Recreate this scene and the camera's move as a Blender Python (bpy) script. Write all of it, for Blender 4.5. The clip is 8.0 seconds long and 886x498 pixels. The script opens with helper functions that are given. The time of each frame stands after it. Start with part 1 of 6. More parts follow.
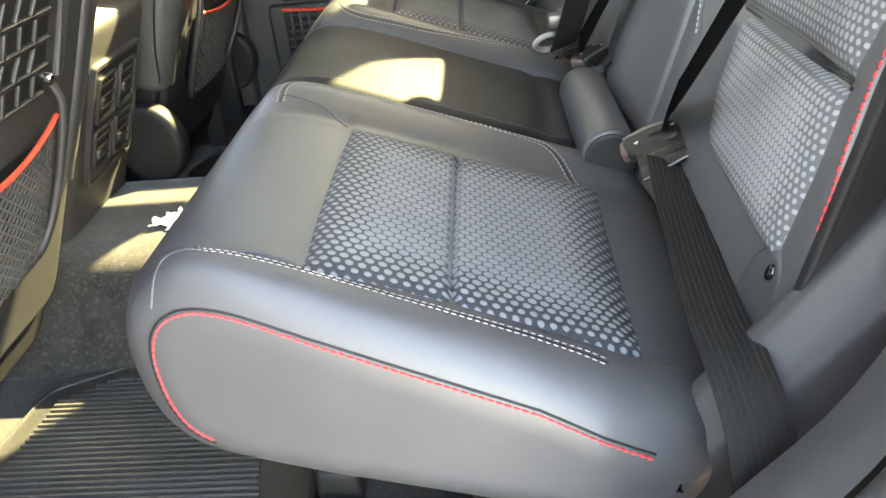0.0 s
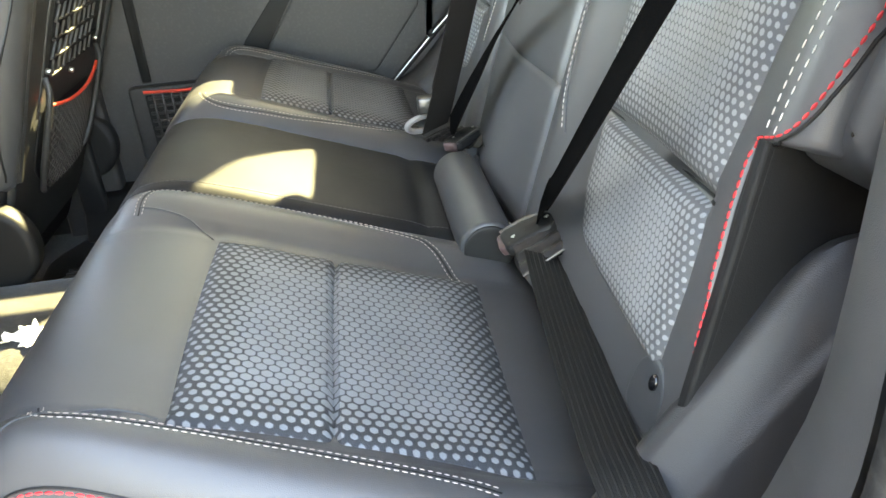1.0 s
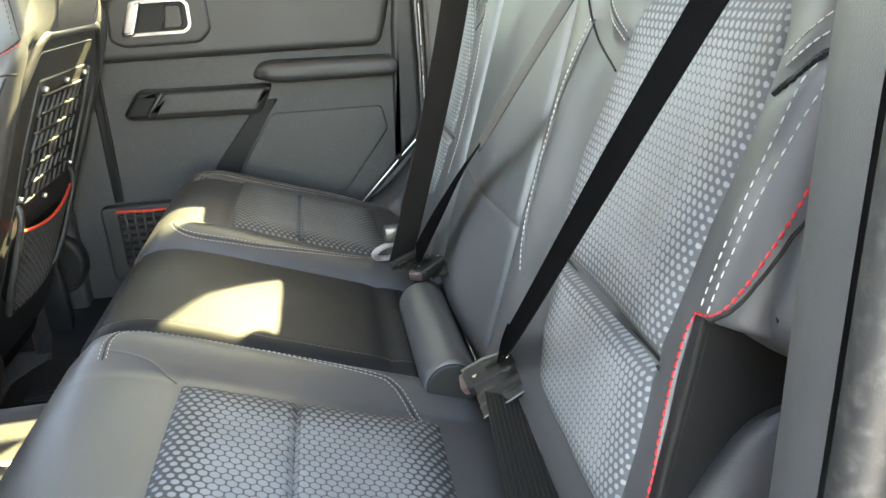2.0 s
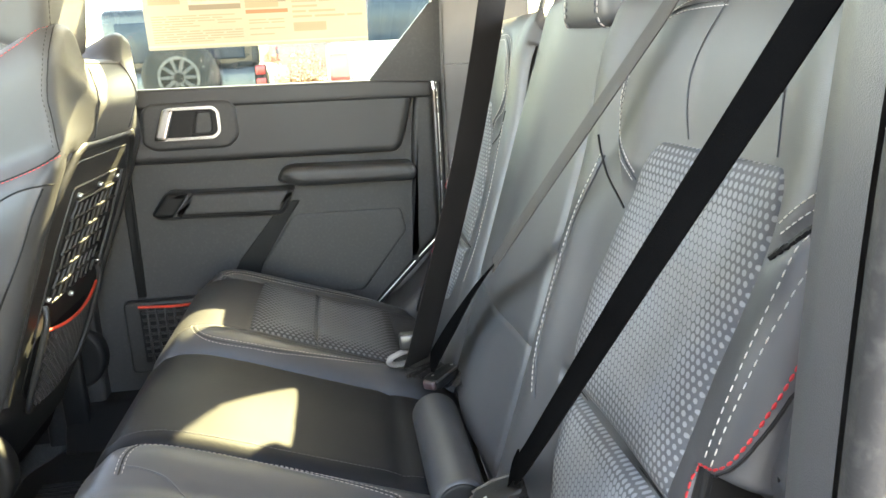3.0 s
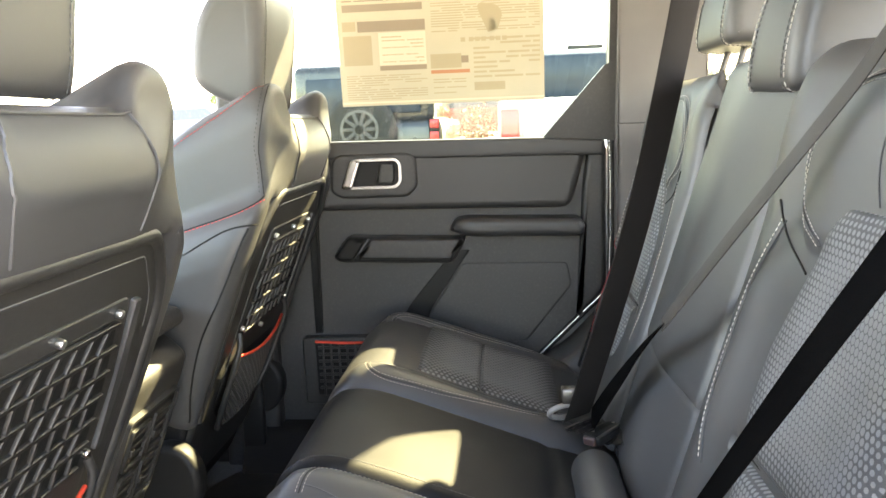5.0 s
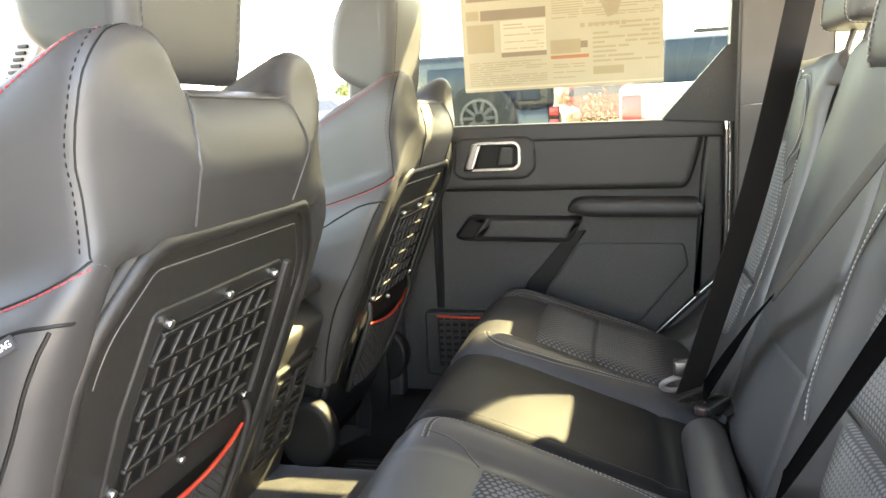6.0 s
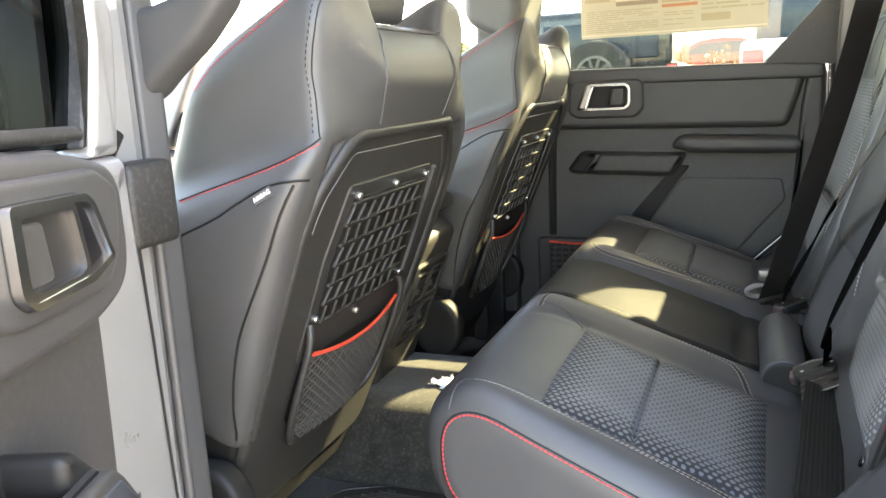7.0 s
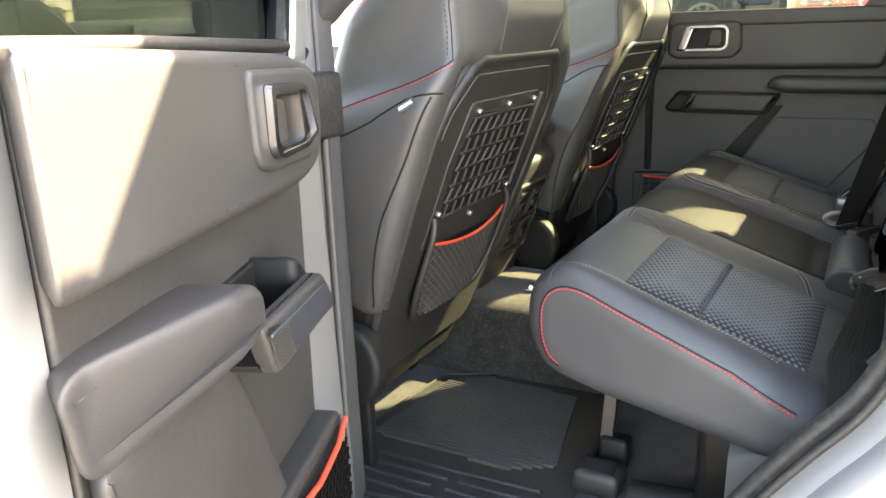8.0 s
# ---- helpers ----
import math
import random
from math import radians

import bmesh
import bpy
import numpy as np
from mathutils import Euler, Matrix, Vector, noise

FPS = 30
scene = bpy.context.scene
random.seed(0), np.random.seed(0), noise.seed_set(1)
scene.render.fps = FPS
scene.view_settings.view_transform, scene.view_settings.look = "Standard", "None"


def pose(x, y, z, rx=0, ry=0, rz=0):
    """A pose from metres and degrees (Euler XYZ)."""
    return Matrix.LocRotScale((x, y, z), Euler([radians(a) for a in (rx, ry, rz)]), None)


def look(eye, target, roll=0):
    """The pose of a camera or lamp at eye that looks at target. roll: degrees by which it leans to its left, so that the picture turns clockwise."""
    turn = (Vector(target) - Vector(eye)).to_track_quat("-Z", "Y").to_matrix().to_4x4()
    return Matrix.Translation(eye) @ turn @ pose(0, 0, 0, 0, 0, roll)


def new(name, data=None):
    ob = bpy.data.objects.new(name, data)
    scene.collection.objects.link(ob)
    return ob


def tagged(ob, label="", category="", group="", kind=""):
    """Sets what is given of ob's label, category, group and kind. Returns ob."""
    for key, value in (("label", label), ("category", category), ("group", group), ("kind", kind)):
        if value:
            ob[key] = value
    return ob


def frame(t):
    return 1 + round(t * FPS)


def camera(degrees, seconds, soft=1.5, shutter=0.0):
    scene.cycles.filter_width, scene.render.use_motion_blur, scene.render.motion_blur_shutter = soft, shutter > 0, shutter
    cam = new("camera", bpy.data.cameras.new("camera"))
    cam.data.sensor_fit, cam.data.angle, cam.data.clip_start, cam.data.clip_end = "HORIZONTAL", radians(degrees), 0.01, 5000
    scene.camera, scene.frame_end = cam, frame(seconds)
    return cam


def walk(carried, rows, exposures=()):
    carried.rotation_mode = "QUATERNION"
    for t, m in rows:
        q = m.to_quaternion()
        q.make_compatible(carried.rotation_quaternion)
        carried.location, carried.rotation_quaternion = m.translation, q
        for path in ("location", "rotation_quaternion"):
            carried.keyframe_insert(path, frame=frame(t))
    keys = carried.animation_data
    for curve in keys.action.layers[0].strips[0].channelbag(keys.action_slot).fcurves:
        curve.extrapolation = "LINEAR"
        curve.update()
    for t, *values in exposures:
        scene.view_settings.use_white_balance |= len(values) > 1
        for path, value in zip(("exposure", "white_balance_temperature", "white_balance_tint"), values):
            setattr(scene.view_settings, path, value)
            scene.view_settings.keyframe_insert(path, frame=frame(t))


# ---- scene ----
from mathutils.bvhtree import BVHTree

cam = camera(60.0, 8.0)
PATH = [
    (0, (0.034, -0.37, 1.303), (-0.097, 1.363, 0.312), -5.6),
    (0.5, (0.035, -0.328, 1.317), (0.074, 1.419, 0.346), -5.5),
    (1, (0.048, -0.319, 1.341), (0.218, 1.458, 0.438), -4.9),
    (1.5, (0.056, -0.318, 1.366), (0.287, 1.5, 0.564), -4.5),
    (2, (0.064, -0.322, 1.395), (0.332, 1.539, 0.714), -3.9),
    (3.5, (0.069, -0.338, 1.452), (0.276, 1.611, 1.052), -2.0),
    (4, (0.062, -0.345, 1.45), (0.177, 1.621, 1.101), -1.8),
    (4.5, (0.052, -0.357, 1.451), (0.038, 1.616, 1.124), -1.9),
    (6, (0.062, -0.455, 1.439), (-0.401, 1.462, 1.104), -2.9),
    (6.5, (0.086, -0.569, 1.422), (-0.513, 1.302, 1.05), -3.1),
    (7, (0.115, -0.725, 1.395), (-0.617, 1.089, 0.978), -2.9),
    (7.5, (0.152, -0.828, 1.376), (-0.702, 0.917, 0.901), -2.6),
    (8, (0.184, -0.946, 1.372), (-0.757, 0.737, 0.842), -2.3),
]
walk(cam, [(t, look(eye, target, roll)) for t, eye, target, roll in PATH], [(0.0, 5.92, 9000, 13), (1.5, 5.95, 8500, 10), (3.5, 5.5, 8200, 15), (4.5, 5.35, 8300, 17), (6.5, 5.02, 8700, 16), (7.5, 4.95, 8300, 14), (8.0, 4.82, 8700, 15)])

# ---- world and sun ----
SUN = Vector((0.82, 1.0, 1.02)).normalized()
world = bpy.data.worlds.new("sky")
scene.world = world
world.use_nodes = True
wn = world.node_tree
sky = wn.nodes.new("ShaderNodeTexSky")
sky.sky_type = "NISHITA"
sky.sun_disc = False
sky.sun_elevation = math.asin(SUN.z)
sky.sun_rotation = math.atan2(SUN.x, SUN.y)
sky.air_density, sky.dust_density, sky.ozone_density = 1.0, 1.5, 1.0
wn.links.new(sky.outputs["Color"], wn.nodes["Background"].inputs["Color"])
wn.nodes["Background"].inputs["Strength"].default_value = 0.15
sun_data = bpy.data.lights.new("sun", "SUN")
sun_data.energy, sun_data.angle, sun_data.color = 5.0, radians(0.6), (1.0, 0.90, 0.70)
sun = new("sun", sun_data)
sun.matrix_world = look(SUN * 20, (0, 0, 0))


# ---- materials ----
def nodes_of(name):
    m = bpy.data.materials.new(name)
    m.use_nodes = True
    t = m.node_tree
    return m, t, t.nodes["Principled BSDF"]


def surface(name, color, rough=0.5, metal=0.0, grain=0.0, grain_scale=900.0, vary=0.15, vary_scale=9.0, rough_vary=0.12, cells=False, coat=0.0, sheen=0.0, spec=0.5, dust=0.0):
    """A plain surface with broad stains, roughness wear and fine relief, at real size."""
    m, t, b = nodes_of(name)
    b.inputs["Metallic"].default_value = metal
    b.inputs["Specular IOR Level"].default_value = spec
    b.inputs["Coat Weight"].default_value = coat
    b.inputs["Coat Roughness"].default_value = 0.08
    b.inputs["Sheen Weight"].default_value = sheen
    b.inputs["Sheen Roughness"].default_value = 0.5
    co = t.nodes.new("ShaderNodeTexCoord")
    big = t.nodes.new("ShaderNodeTexNoise")
    big.inputs["Scale"].default_value, big.inputs["Detail"].default_value = vary_scale, 5
    t.links.new(co.outputs["Object"], big.inputs["Vector"])
    ramp = t.nodes.new("ShaderNodeMapRange")
    ramp.inputs["From Min"].default_value, ramp.inputs["From Max"].default_value = 0.3, 0.7
    ramp.inputs["To Min"].default_value, ramp.inputs["To Max"].default_value = 1 - vary, 1 + vary
    t.links.new(big.outputs["Fac"], ramp.inputs["Value"])
    mul = t.nodes.new("ShaderNodeVectorMath")
    mul.operation = "SCALE"
    mul.inputs[0].default_value = color
    t.links.new(ramp.outputs["Result"], mul.inputs["Scale"])
    out = mul.outputs["Vector"]
    if dust:
        fine = t.nodes.new("ShaderNodeTexNoise")
        fine.inputs["Scale"].default_value, fine.inputs["Detail"].default_value = 160.0, 6
        t.links.new(co.outputs["Object"], fine.inputs["Vector"])
        dr = t.nodes.new("ShaderNodeMapRange")
        dr.inputs["From Min"].default_value, dr.inputs["From Max"].default_value = 0.5, 0.8
        dr.inputs["To Max"].default_value = dust
        t.links.new(fine.outputs["Fac"], dr.inputs["Value"])
        mx = t.nodes.new("ShaderNodeMix")
        mx.data_type = "RGBA"
        mx.inputs["B"].default_value = (0.30, 0.28, 0.25, 1)
        t.links.new(dr.outputs["Result"], mx.inputs["Factor"])
        t.links.new(out, mx.inputs["A"])
        out = mx.outputs["Result"]
    t.links.new(out, b.inputs["Base Color"])
    rr = t.nodes.new("ShaderNodeMapRange")
    rr.inputs["To Min"].default_value, rr.inputs["To Max"].default_value = max(0.02, rough - rough_vary), min(1, rough + rough_vary)
    t.links.new(big.outputs["Fac"], rr.inputs["Value"])
    t.links.new(rr.outputs["Result"], b.inputs["Roughness"])
    if grain:
        bump = t.nodes.new("ShaderNodeBump")
        bump.inputs["Strength"].default_value, bump.inputs["Distance"].default_value = grain, 0.0006
        g = t.nodes.new("ShaderNodeTexVoronoi" if cells else "ShaderNodeTexNoise")
        g.inputs["Scale"].default_value = grain_scale
        t.links.new(co.outputs["Object"], g.inputs["Vector"])
        t.links.new(g.outputs["Distance" if cells else "Fac"], bump.inputs["Height"])
        t.links.new(bump.outputs["Normal"], b.inputs["Normal"])
    return m


def hex_fabric(name, dark, light, pitch, edge=0.44, fade=0.0):
    """Cloth printed with light hexagons on black; UVs are metres, and a second map's u shrinks the cells towards the rims."""
    m, t, b = nodes_of(name)
    L, N = t.links, t.nodes

    def vec(op, a, c=None):
        n = N.new("ShaderNodeVectorMath")
        n.operation = op
        for k, v in ((0, a), (1, c)):
            if v is None:
                continue
            if isinstance(v, tuple):
                n.inputs[k].default_value = v
            else:
                L.new(v, n.inputs[k])
        return n

    def num(op, a, c=None, d=None):
        n = N.new("ShaderNodeMath")
        n.operation = op
        for k, v in enumerate((a, c, d)):
            if v is None:
                continue
            if isinstance(v, (int, float)):
                n.inputs[k].default_value = v
            else:
                L.new(v, n.inputs[k])
        return n.outputs[0]

    uv = N.new("ShaderNodeUVMap")
    uv.uv_map = "UVMap"
    size = N.new("ShaderNodeUVMap")
    size.uv_map = "rim"
    p = vec("SCALE", uv.outputs["UV"])
    p.inputs["Scale"].default_value = 1 / pitch
    s, h = (1.0, 1.7320508, 1.0), (0.5, 0.8660254, 0.5)

    def cell(src):
        q = vec("DIVIDE", src, s)
        fr = vec("FRACTION", q.outputs[0])
        return vec("SUBTRACT", vec("MULTIPLY", fr.outputs[0], s).outputs[0], h).outputs[0]

    a = cell(p.outputs[0])
    c = cell(vec("ADD", p.outputs[0], h).outputs[0])

    def dist(src):
        ab = vec("ABSOLUTE", src)
        flat = vec("MULTIPLY", ab.outputs[0], (1, 1, 0))
        sp = N.new("ShaderNodeSeparateXYZ")
        L.new(flat.outputs[0], sp.inputs[0])
        dot = vec("DOT_PRODUCT", flat.outputs[0], (0.5, 0.8660254, 0))
        ln = vec("LENGTH", flat.outputs[0])
        hexd = num("MAXIMUM", sp.outputs["X"], dot.outputs["Value"])
        return num("ADD", num("MULTIPLY", hexd, 0.55), num("MULTIPLY", ln.outputs["Value"], 0.42))

    d = num("MINIMUM", dist(a), dist(c))
    sr = N.new("ShaderNodeSeparateXYZ")
    L.new(size.outputs["UV"], sr.inputs[0])
    r = num("MULTIPLY_ADD", sr.outputs["X"], -fade, edge)
    lit = N.new("ShaderNodeMapRange")
    lit.interpolation_type = "SMOOTHSTEP"
    L.new(num("SUBTRACT", r, d), lit.inputs["Value"])
    lit.inputs["From Min"].default_value, lit.inputs["From Max"].default_value = -0.06, 0.06
    weave = N.new("ShaderNodeTexNoise")
    weave.inputs["Scale"].default_value, weave.inputs["Detail"].default_value = 2200, 3
    L.new(uv.outputs["UV"], weave.inputs["Vector"])
    broad = N.new("ShaderNodeTexNoise")
    broad.inputs["Scale"].default_value = 14
    L.new(uv.outputs["UV"], broad.inputs["Vector"])
    tone = num("MULTIPLY", num("MULTIPLY_ADD", weave.outputs["Fac"], 0.7, 0.65), num("MULTIPLY_ADD", broad.outputs["Fac"], 0.4, 0.8))
    mx = N.new("ShaderNodeMix")
    mx.data_type = "RGBA"
    L.new(lit.outputs["Result"], mx.inputs["Factor"])
    mx.inputs["A"].default_value, mx.inputs["B"].default_value = (*dark, 1), (*light, 1)
    sc = N.new("ShaderNodeVectorMath")
    sc.operation = "SCALE"
    L.new(mx.outputs["Result"], sc.inputs[0])
    L.new(tone, sc.inputs["Scale"])
    L.new(sc.outputs[0], b.inputs["Base Color"])
    b.inputs["Roughness"].default_value = 0.55
    b.inputs["Specular IOR Level"].default_value = 0.25
    bump = N.new("ShaderNodeBump")
    bump.inputs["Strength"].default_value, bump.inputs["Distance"].default_value = 0.5, 0.0008
    L.new(num("ADD", lit.outputs["Result"], num("MULTIPLY", weave.outputs["Fac"], 0.5)), bump.inputs["Height"])
    L.new(bump.outputs["Normal"], b.inputs["Normal"])
    return m


def glass(name, tint):
    """A tinted pane: each face lets the tint through and mirrors more at a slant."""
    m, t, b = nodes_of(name)
    out = t.nodes["Material Output"]
    tr = t.nodes.new("ShaderNodeBsdfTransparent")
    tr.inputs["Color"].default_value = (*tint, 1)
    gl = t.nodes.new("ShaderNodeBsdfGlossy")
    gl.inputs["Roughness"].default_value = 0.01
    facing = t.nodes.new("ShaderNodeLayerWeight")
    facing.inputs["Blend"].default_value = 0.5
    steep = t.nodes.new("ShaderNodeMath")
    steep.operation = "POWER"
    steep.inputs[1].default_value = 5.0
    gloss = t.nodes.new("ShaderNodeMath")
    gloss.operation = "MULTIPLY_ADD"
    gloss.inputs[1].default_value, gloss.inputs[2].default_value = 0.94, 0.04
    mx = t.nodes.new("ShaderNodeMixShader")
    t.links.new(facing.outputs["Facing"], steep.inputs[0])
    t.links.new(steep.outputs[0], gloss.inputs[0])
    t.links.new(gloss.outputs[0], mx.inputs["Fac"])
    t.links.new(tr.outputs[0], mx.inputs[1])
    t.links.new(gl.outputs[0], mx.inputs[2])
    t.links.new(mx.outputs[0], out.inputs["Surface"])
    t.nodes.remove(b)
    return m


LEATHER = surface("black_leather", (0.053, 0.0537, 0.055), 0.48, spec=0.75, grain=0.12, grain_scale=1500, cells=True, vary=0.18, vary_scale=7, rough_vary=0.10)
SEAT_LEATHER = surface("black_seat_leather", (0.045, 0.0452, 0.046), 0.48, spec=0.55, grain=0.22, grain_scale=1400, cells=True, vary=0.16, vary_scale=6, rough_vary=0.08)
CUSHION_LEATHER = surface("black_cushion_leather", (0.037, 0.0377, 0.0395), 0.45, spec=0.45, grain=0.2, grain_scale=1500, cells=True, vary=0.16, vary_scale=7, rough_vary=0.08)
LEATHER_SMOOTH = surface("smooth_black_leather", (0.0095, 0.010, 0.011), 0.5, spec=0.16, grain=0.25, grain_scale=1500, cells=True, vary=0.15, vary_scale=6)
GREY_LEATHER = surface("grey_leather", (0.042, 0.044, 0.046), 0.46, grain=0.3, grain_scale=1100, cells=True, vary=0.14, vary_scale=7)
PLASTIC = surface("dark_grain_plastic", (0.020, 0.0197, 0.0193), 0.48, grain=0.4, grain_scale=1600, vary=0.14, vary_scale=6, dust=0.05)
PANEL = surface("charcoal_door_plastic", (0.0245, 0.0237, 0.0235), 0.52, grain=0.4, grain_scale=1400, vary=0.12, vary_scale=5, dust=0.05)
PANEL_SOFT = surface("soft_touch_panel", (0.025, 0.0247, 0.0255), 0.46, grain=0.35, grain_scale=1300, cells=True, vary=0.12, vary_scale=6)
NET = surface("dark_grey_net", (0.045, 0.043, 0.041), 0.6, vary=0.15)
GRIP_SATIN = surface("blue_grey_satin", (0.020, 0.0225, 0.028), 0.36, spec=0.6, vary=0.1)
TAG_GREY = surface("grey_tag", (0.045, 0.046, 0.05), 0.6, vary=0.08)
FOLD_WEB = surface("shiny_folded_webbing", (0.010, 0.009, 0.009), 0.42, spec=0.3, grain=0.6, grain_scale=700, vary=0.25, vary_scale=80)
TRIM = surface("grey_trim_plastic", (0.048, 0.0485, 0.050), 0.48, grain=0.35, grain_scale=1500, vary=0.12, vary_scale=5)
BLACK = surface("black_plastic", (0.010, 0.010, 0.010), 0.5, spec=0.2, grain=0.2, vary=0.2)
GLOSSBLACK = surface("gloss_black_plastic", (0.006, 0.006, 0.007), 0.15, vary=0.2, rough_vary=0.08)
RUBBER = surface("black_rubber", (0.009, 0.009, 0.009), 0.6, grain=0.3, grain_scale=500, vary=0.2, dust=0.10)
MAT_RUBBER = surface("floor_mat_rubber", (0.017, 0.017, 0.017), 0.5, grain=0.3, grain_scale=400, vary=0.25, dust=0.06)
# Ribs paler than the tray: light on their tops is in the colour.
RIB_RUBBER = surface("lit_rib_rubber", (0.042, 0.041, 0.039), 0.42, grain=0.3, grain_scale=400, vary=0.2, dust=0.10)
CARPET = surface("charcoal_carpet", (0.022, 0.021, 0.019), 0.95, grain=1.0, grain_scale=700, vary=0.35, vary_scale=25, sheen=0.2, spec=0.1, dust=0.12)
WEB = surface("black_webbing", (0.0045, 0.0045, 0.0045), 0.9, spec=0.0, grain=0.8, grain_scale=900, vary=0.15)
WEB_GREY = surface("worn_grey_webbing", (0.013, 0.0125, 0.0115), 0.7, spec=0.1, grain=0.8, grain_scale=900, vary=0.15)
WEB_DARK = surface("dark_roof_webbing", (0.015, 0.0135, 0.013), 0.7, spec=0.1, grain=0.8, grain_scale=900, vary=0.15)
WEB_BROWN = surface("dark_brown_webbing", (0.026, 0.022, 0.020), 0.6, grain=0.8, grain_scale=900, vary=0.15)
CHROME = surface("brushed_chrome", (0.55, 0.55, 0.56), 0.22, metal=1.0, vary=0.08, rough_vary=0.06)
STEEL = surface("bright_steel", (0.6, 0.6, 0.58), 0.3, metal=1.0, vary=0.1)
DARK_STEEL = surface("dark_steel", (0.10, 0.095, 0.09), 0.4, metal=0.8, vary=0.25)
RED_THREAD = surface("red_thread", (0.55, 0.03, 0.035), 0.6, vary=0.1)
RED_CORD = surface("red_elastic_cord", (0.58, 0.045, 0.02), 0.6, grain=0.5, vary=0.12, vary_scale=60)
WHITE_THREAD = surface("cream_thread", (0.50, 0.47, 0.43), 0.7, vary=0.1)
TAN_THREAD = surface("tan_thread", (0.36, 0.31, 0.28), 0.7, vary=0.1)
DARK_THREAD = surface("grey_thread", (0.08, 0.08, 0.085), 0.7, vary=0.1)
PAINT = surface("silver_grey_paint", (0.25, 0.25, 0.25), 0.32, metal=0.35, vary=0.05, coat=0.7)
HEADLINER = surface("beige_headliner", (0.58, 0.54, 0.50), 0.9, grain=0.8, grain_scale=900, vary=0.06)
QUARTER = surface("warm_grey_pillar_trim", (0.125, 0.118, 0.113), 0.6, grain=0.4, grain_scale=1500, vary=0.1)
PAPER = surface("window_sticker_paper", (0.44, 0.395, 0.285), 0.7, vary=0.04, vary_scale=12)
TAG_WHITE = surface("white_tag", (0.75, 0.75, 0.73), 0.6, vary=0.05)
# One cloth in two tones: the backrest's stronger light is in HEX_BACK's colours.
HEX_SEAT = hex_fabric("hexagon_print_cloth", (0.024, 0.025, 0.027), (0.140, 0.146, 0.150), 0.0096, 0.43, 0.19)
HEX_BACK = hex_fabric("hexagon_print_lit_back_cloth", (0.080, 0.084, 0.087), (0.205, 0.213, 0.217), 0.0073, 0.43, 0.20)
GLASS = glass("privacy_window_glass", (0.57, 0.60, 0.54))
GLASS_FRONT = glass("front_window_glass", (0.80, 0.84, 0.80))
GLASS_TINT = glass("dark_tinted_window_glass", (0.11, 0.12, 0.115))


# ---- building helpers ----
AT = {}


def thing(name, loc, label="", category="", group="", kind=""):
    ob = new(name)
    ob.location = loc
    ob.empty_display_size = 0.02
    AT[ob.name] = Vector(loc)
    return tagged(ob, label, category, group, kind)


def link(name, verts, faces, material, parent=None, label="", uvs=None, rims=None, smooth=True, T=None, kind=""):
    """One mesh object from world-space corners; T is applied first (a mirror turns the faces round)."""
    if T is not None:
        verts = [T @ Vector(v) for v in verts]
        if T.determinant() < 0:
            faces = [tuple(reversed(f)) for f in faces]
    base = AT[parent.name] if parent else Vector((0, 0, 0))
    me = bpy.data.meshes.new(name)
    me.from_pydata([Vector(v) - base for v in verts], [], faces)
    if uvs is not None:
        for nm, data in (("UVMap", uvs), ("rim", rims or [(0, 0)] * len(verts))):
            lay = me.uv_layers.new(name=nm)
            for lp in me.loops:
                lay.data[lp.index].uv = data[lp.vertex_index]
    me.polygons.foreach_set("use_smooth", [smooth] * len(me.polygons))
    me.materials.append(material)
    me.update()
    if smooth:
        me.set_sharp_from_angle(angle=radians(48))
    ob = new(name, me)
    if parent:
        ob.parent = parent
    AT[ob.name] = base
    return tagged(ob, label, kind=kind)


def loop_smooth(pts, n):
    """A closed Catmull-Rom curve through 2D points, n points evenly by length."""
    P = np.array(pts, float)
    k = len(P)
    out = []
    for i in range(k):
        a, b, c, d = P[i - 1], P[i], P[(i + 1) % k], P[(i + 2) % k]
        for u in np.linspace(0, 1, 24, endpoint=False):
            out.append(0.5 * (2 * b + (c - a) * u + (2 * a - 5 * b + 4 * c - d) * u**2 + (3 * b - a - 3 * c + d) * u**3))
    return even(out, n, True)


def even(pts, n, closed=False):
    P = np.array(pts, float)
    if closed:
        P = np.vstack([P, P[:1]])
    s = np.r_[0, np.cumsum(np.linalg.norm(np.diff(P, axis=0), axis=1))]
    w = np.linspace(0, s[-1], n, endpoint=not closed)
    return np.stack([np.interp(w, s, P[:, k]) for k in range(P.shape[1])], 1)


def curve(pts, n):
    """An open Catmull-Rom curve through points, n points evenly by length."""
    P = np.array(pts, float)
    P = np.vstack([2 * P[0] - P[1], P, 2 * P[-1] - P[-2]])
    out = []
    for i in range(1, len(P) - 2):
        a, b, c, d = P[i - 1 : i + 3]
        for u in np.linspace(0, 1, 16, endpoint=False):
            out.append(0.5 * (2 * b + (c - a) * u + (2 * a - 5 * b + 4 * c - d) * u**2 + (3 * b - a - 3 * c + d) * u**3))
    out.append(P[-2])
    return even(out, n)


def poly_round(pts, r, seg=4):
    """A polygon with rounded corners."""
    P = [np.array(p, float) for p in pts]
    out = []
    for i, b in enumerate(P):
        a, c = P[i - 1], P[(i + 1) % len(P)]
        la, lc = np.linalg.norm(a - b), np.linalg.norm(c - b)
        k = min(r, la * 0.45, lc * 0.45)
        p, q = b + (a - b) / la * k, b + (c - b) / lc * k
        for u in np.linspace(0, 1, seg + 1):
            out.append((1 - u) ** 2 * p + 2 * u * (1 - u) * b + u**2 * q)
    return np.array(out)


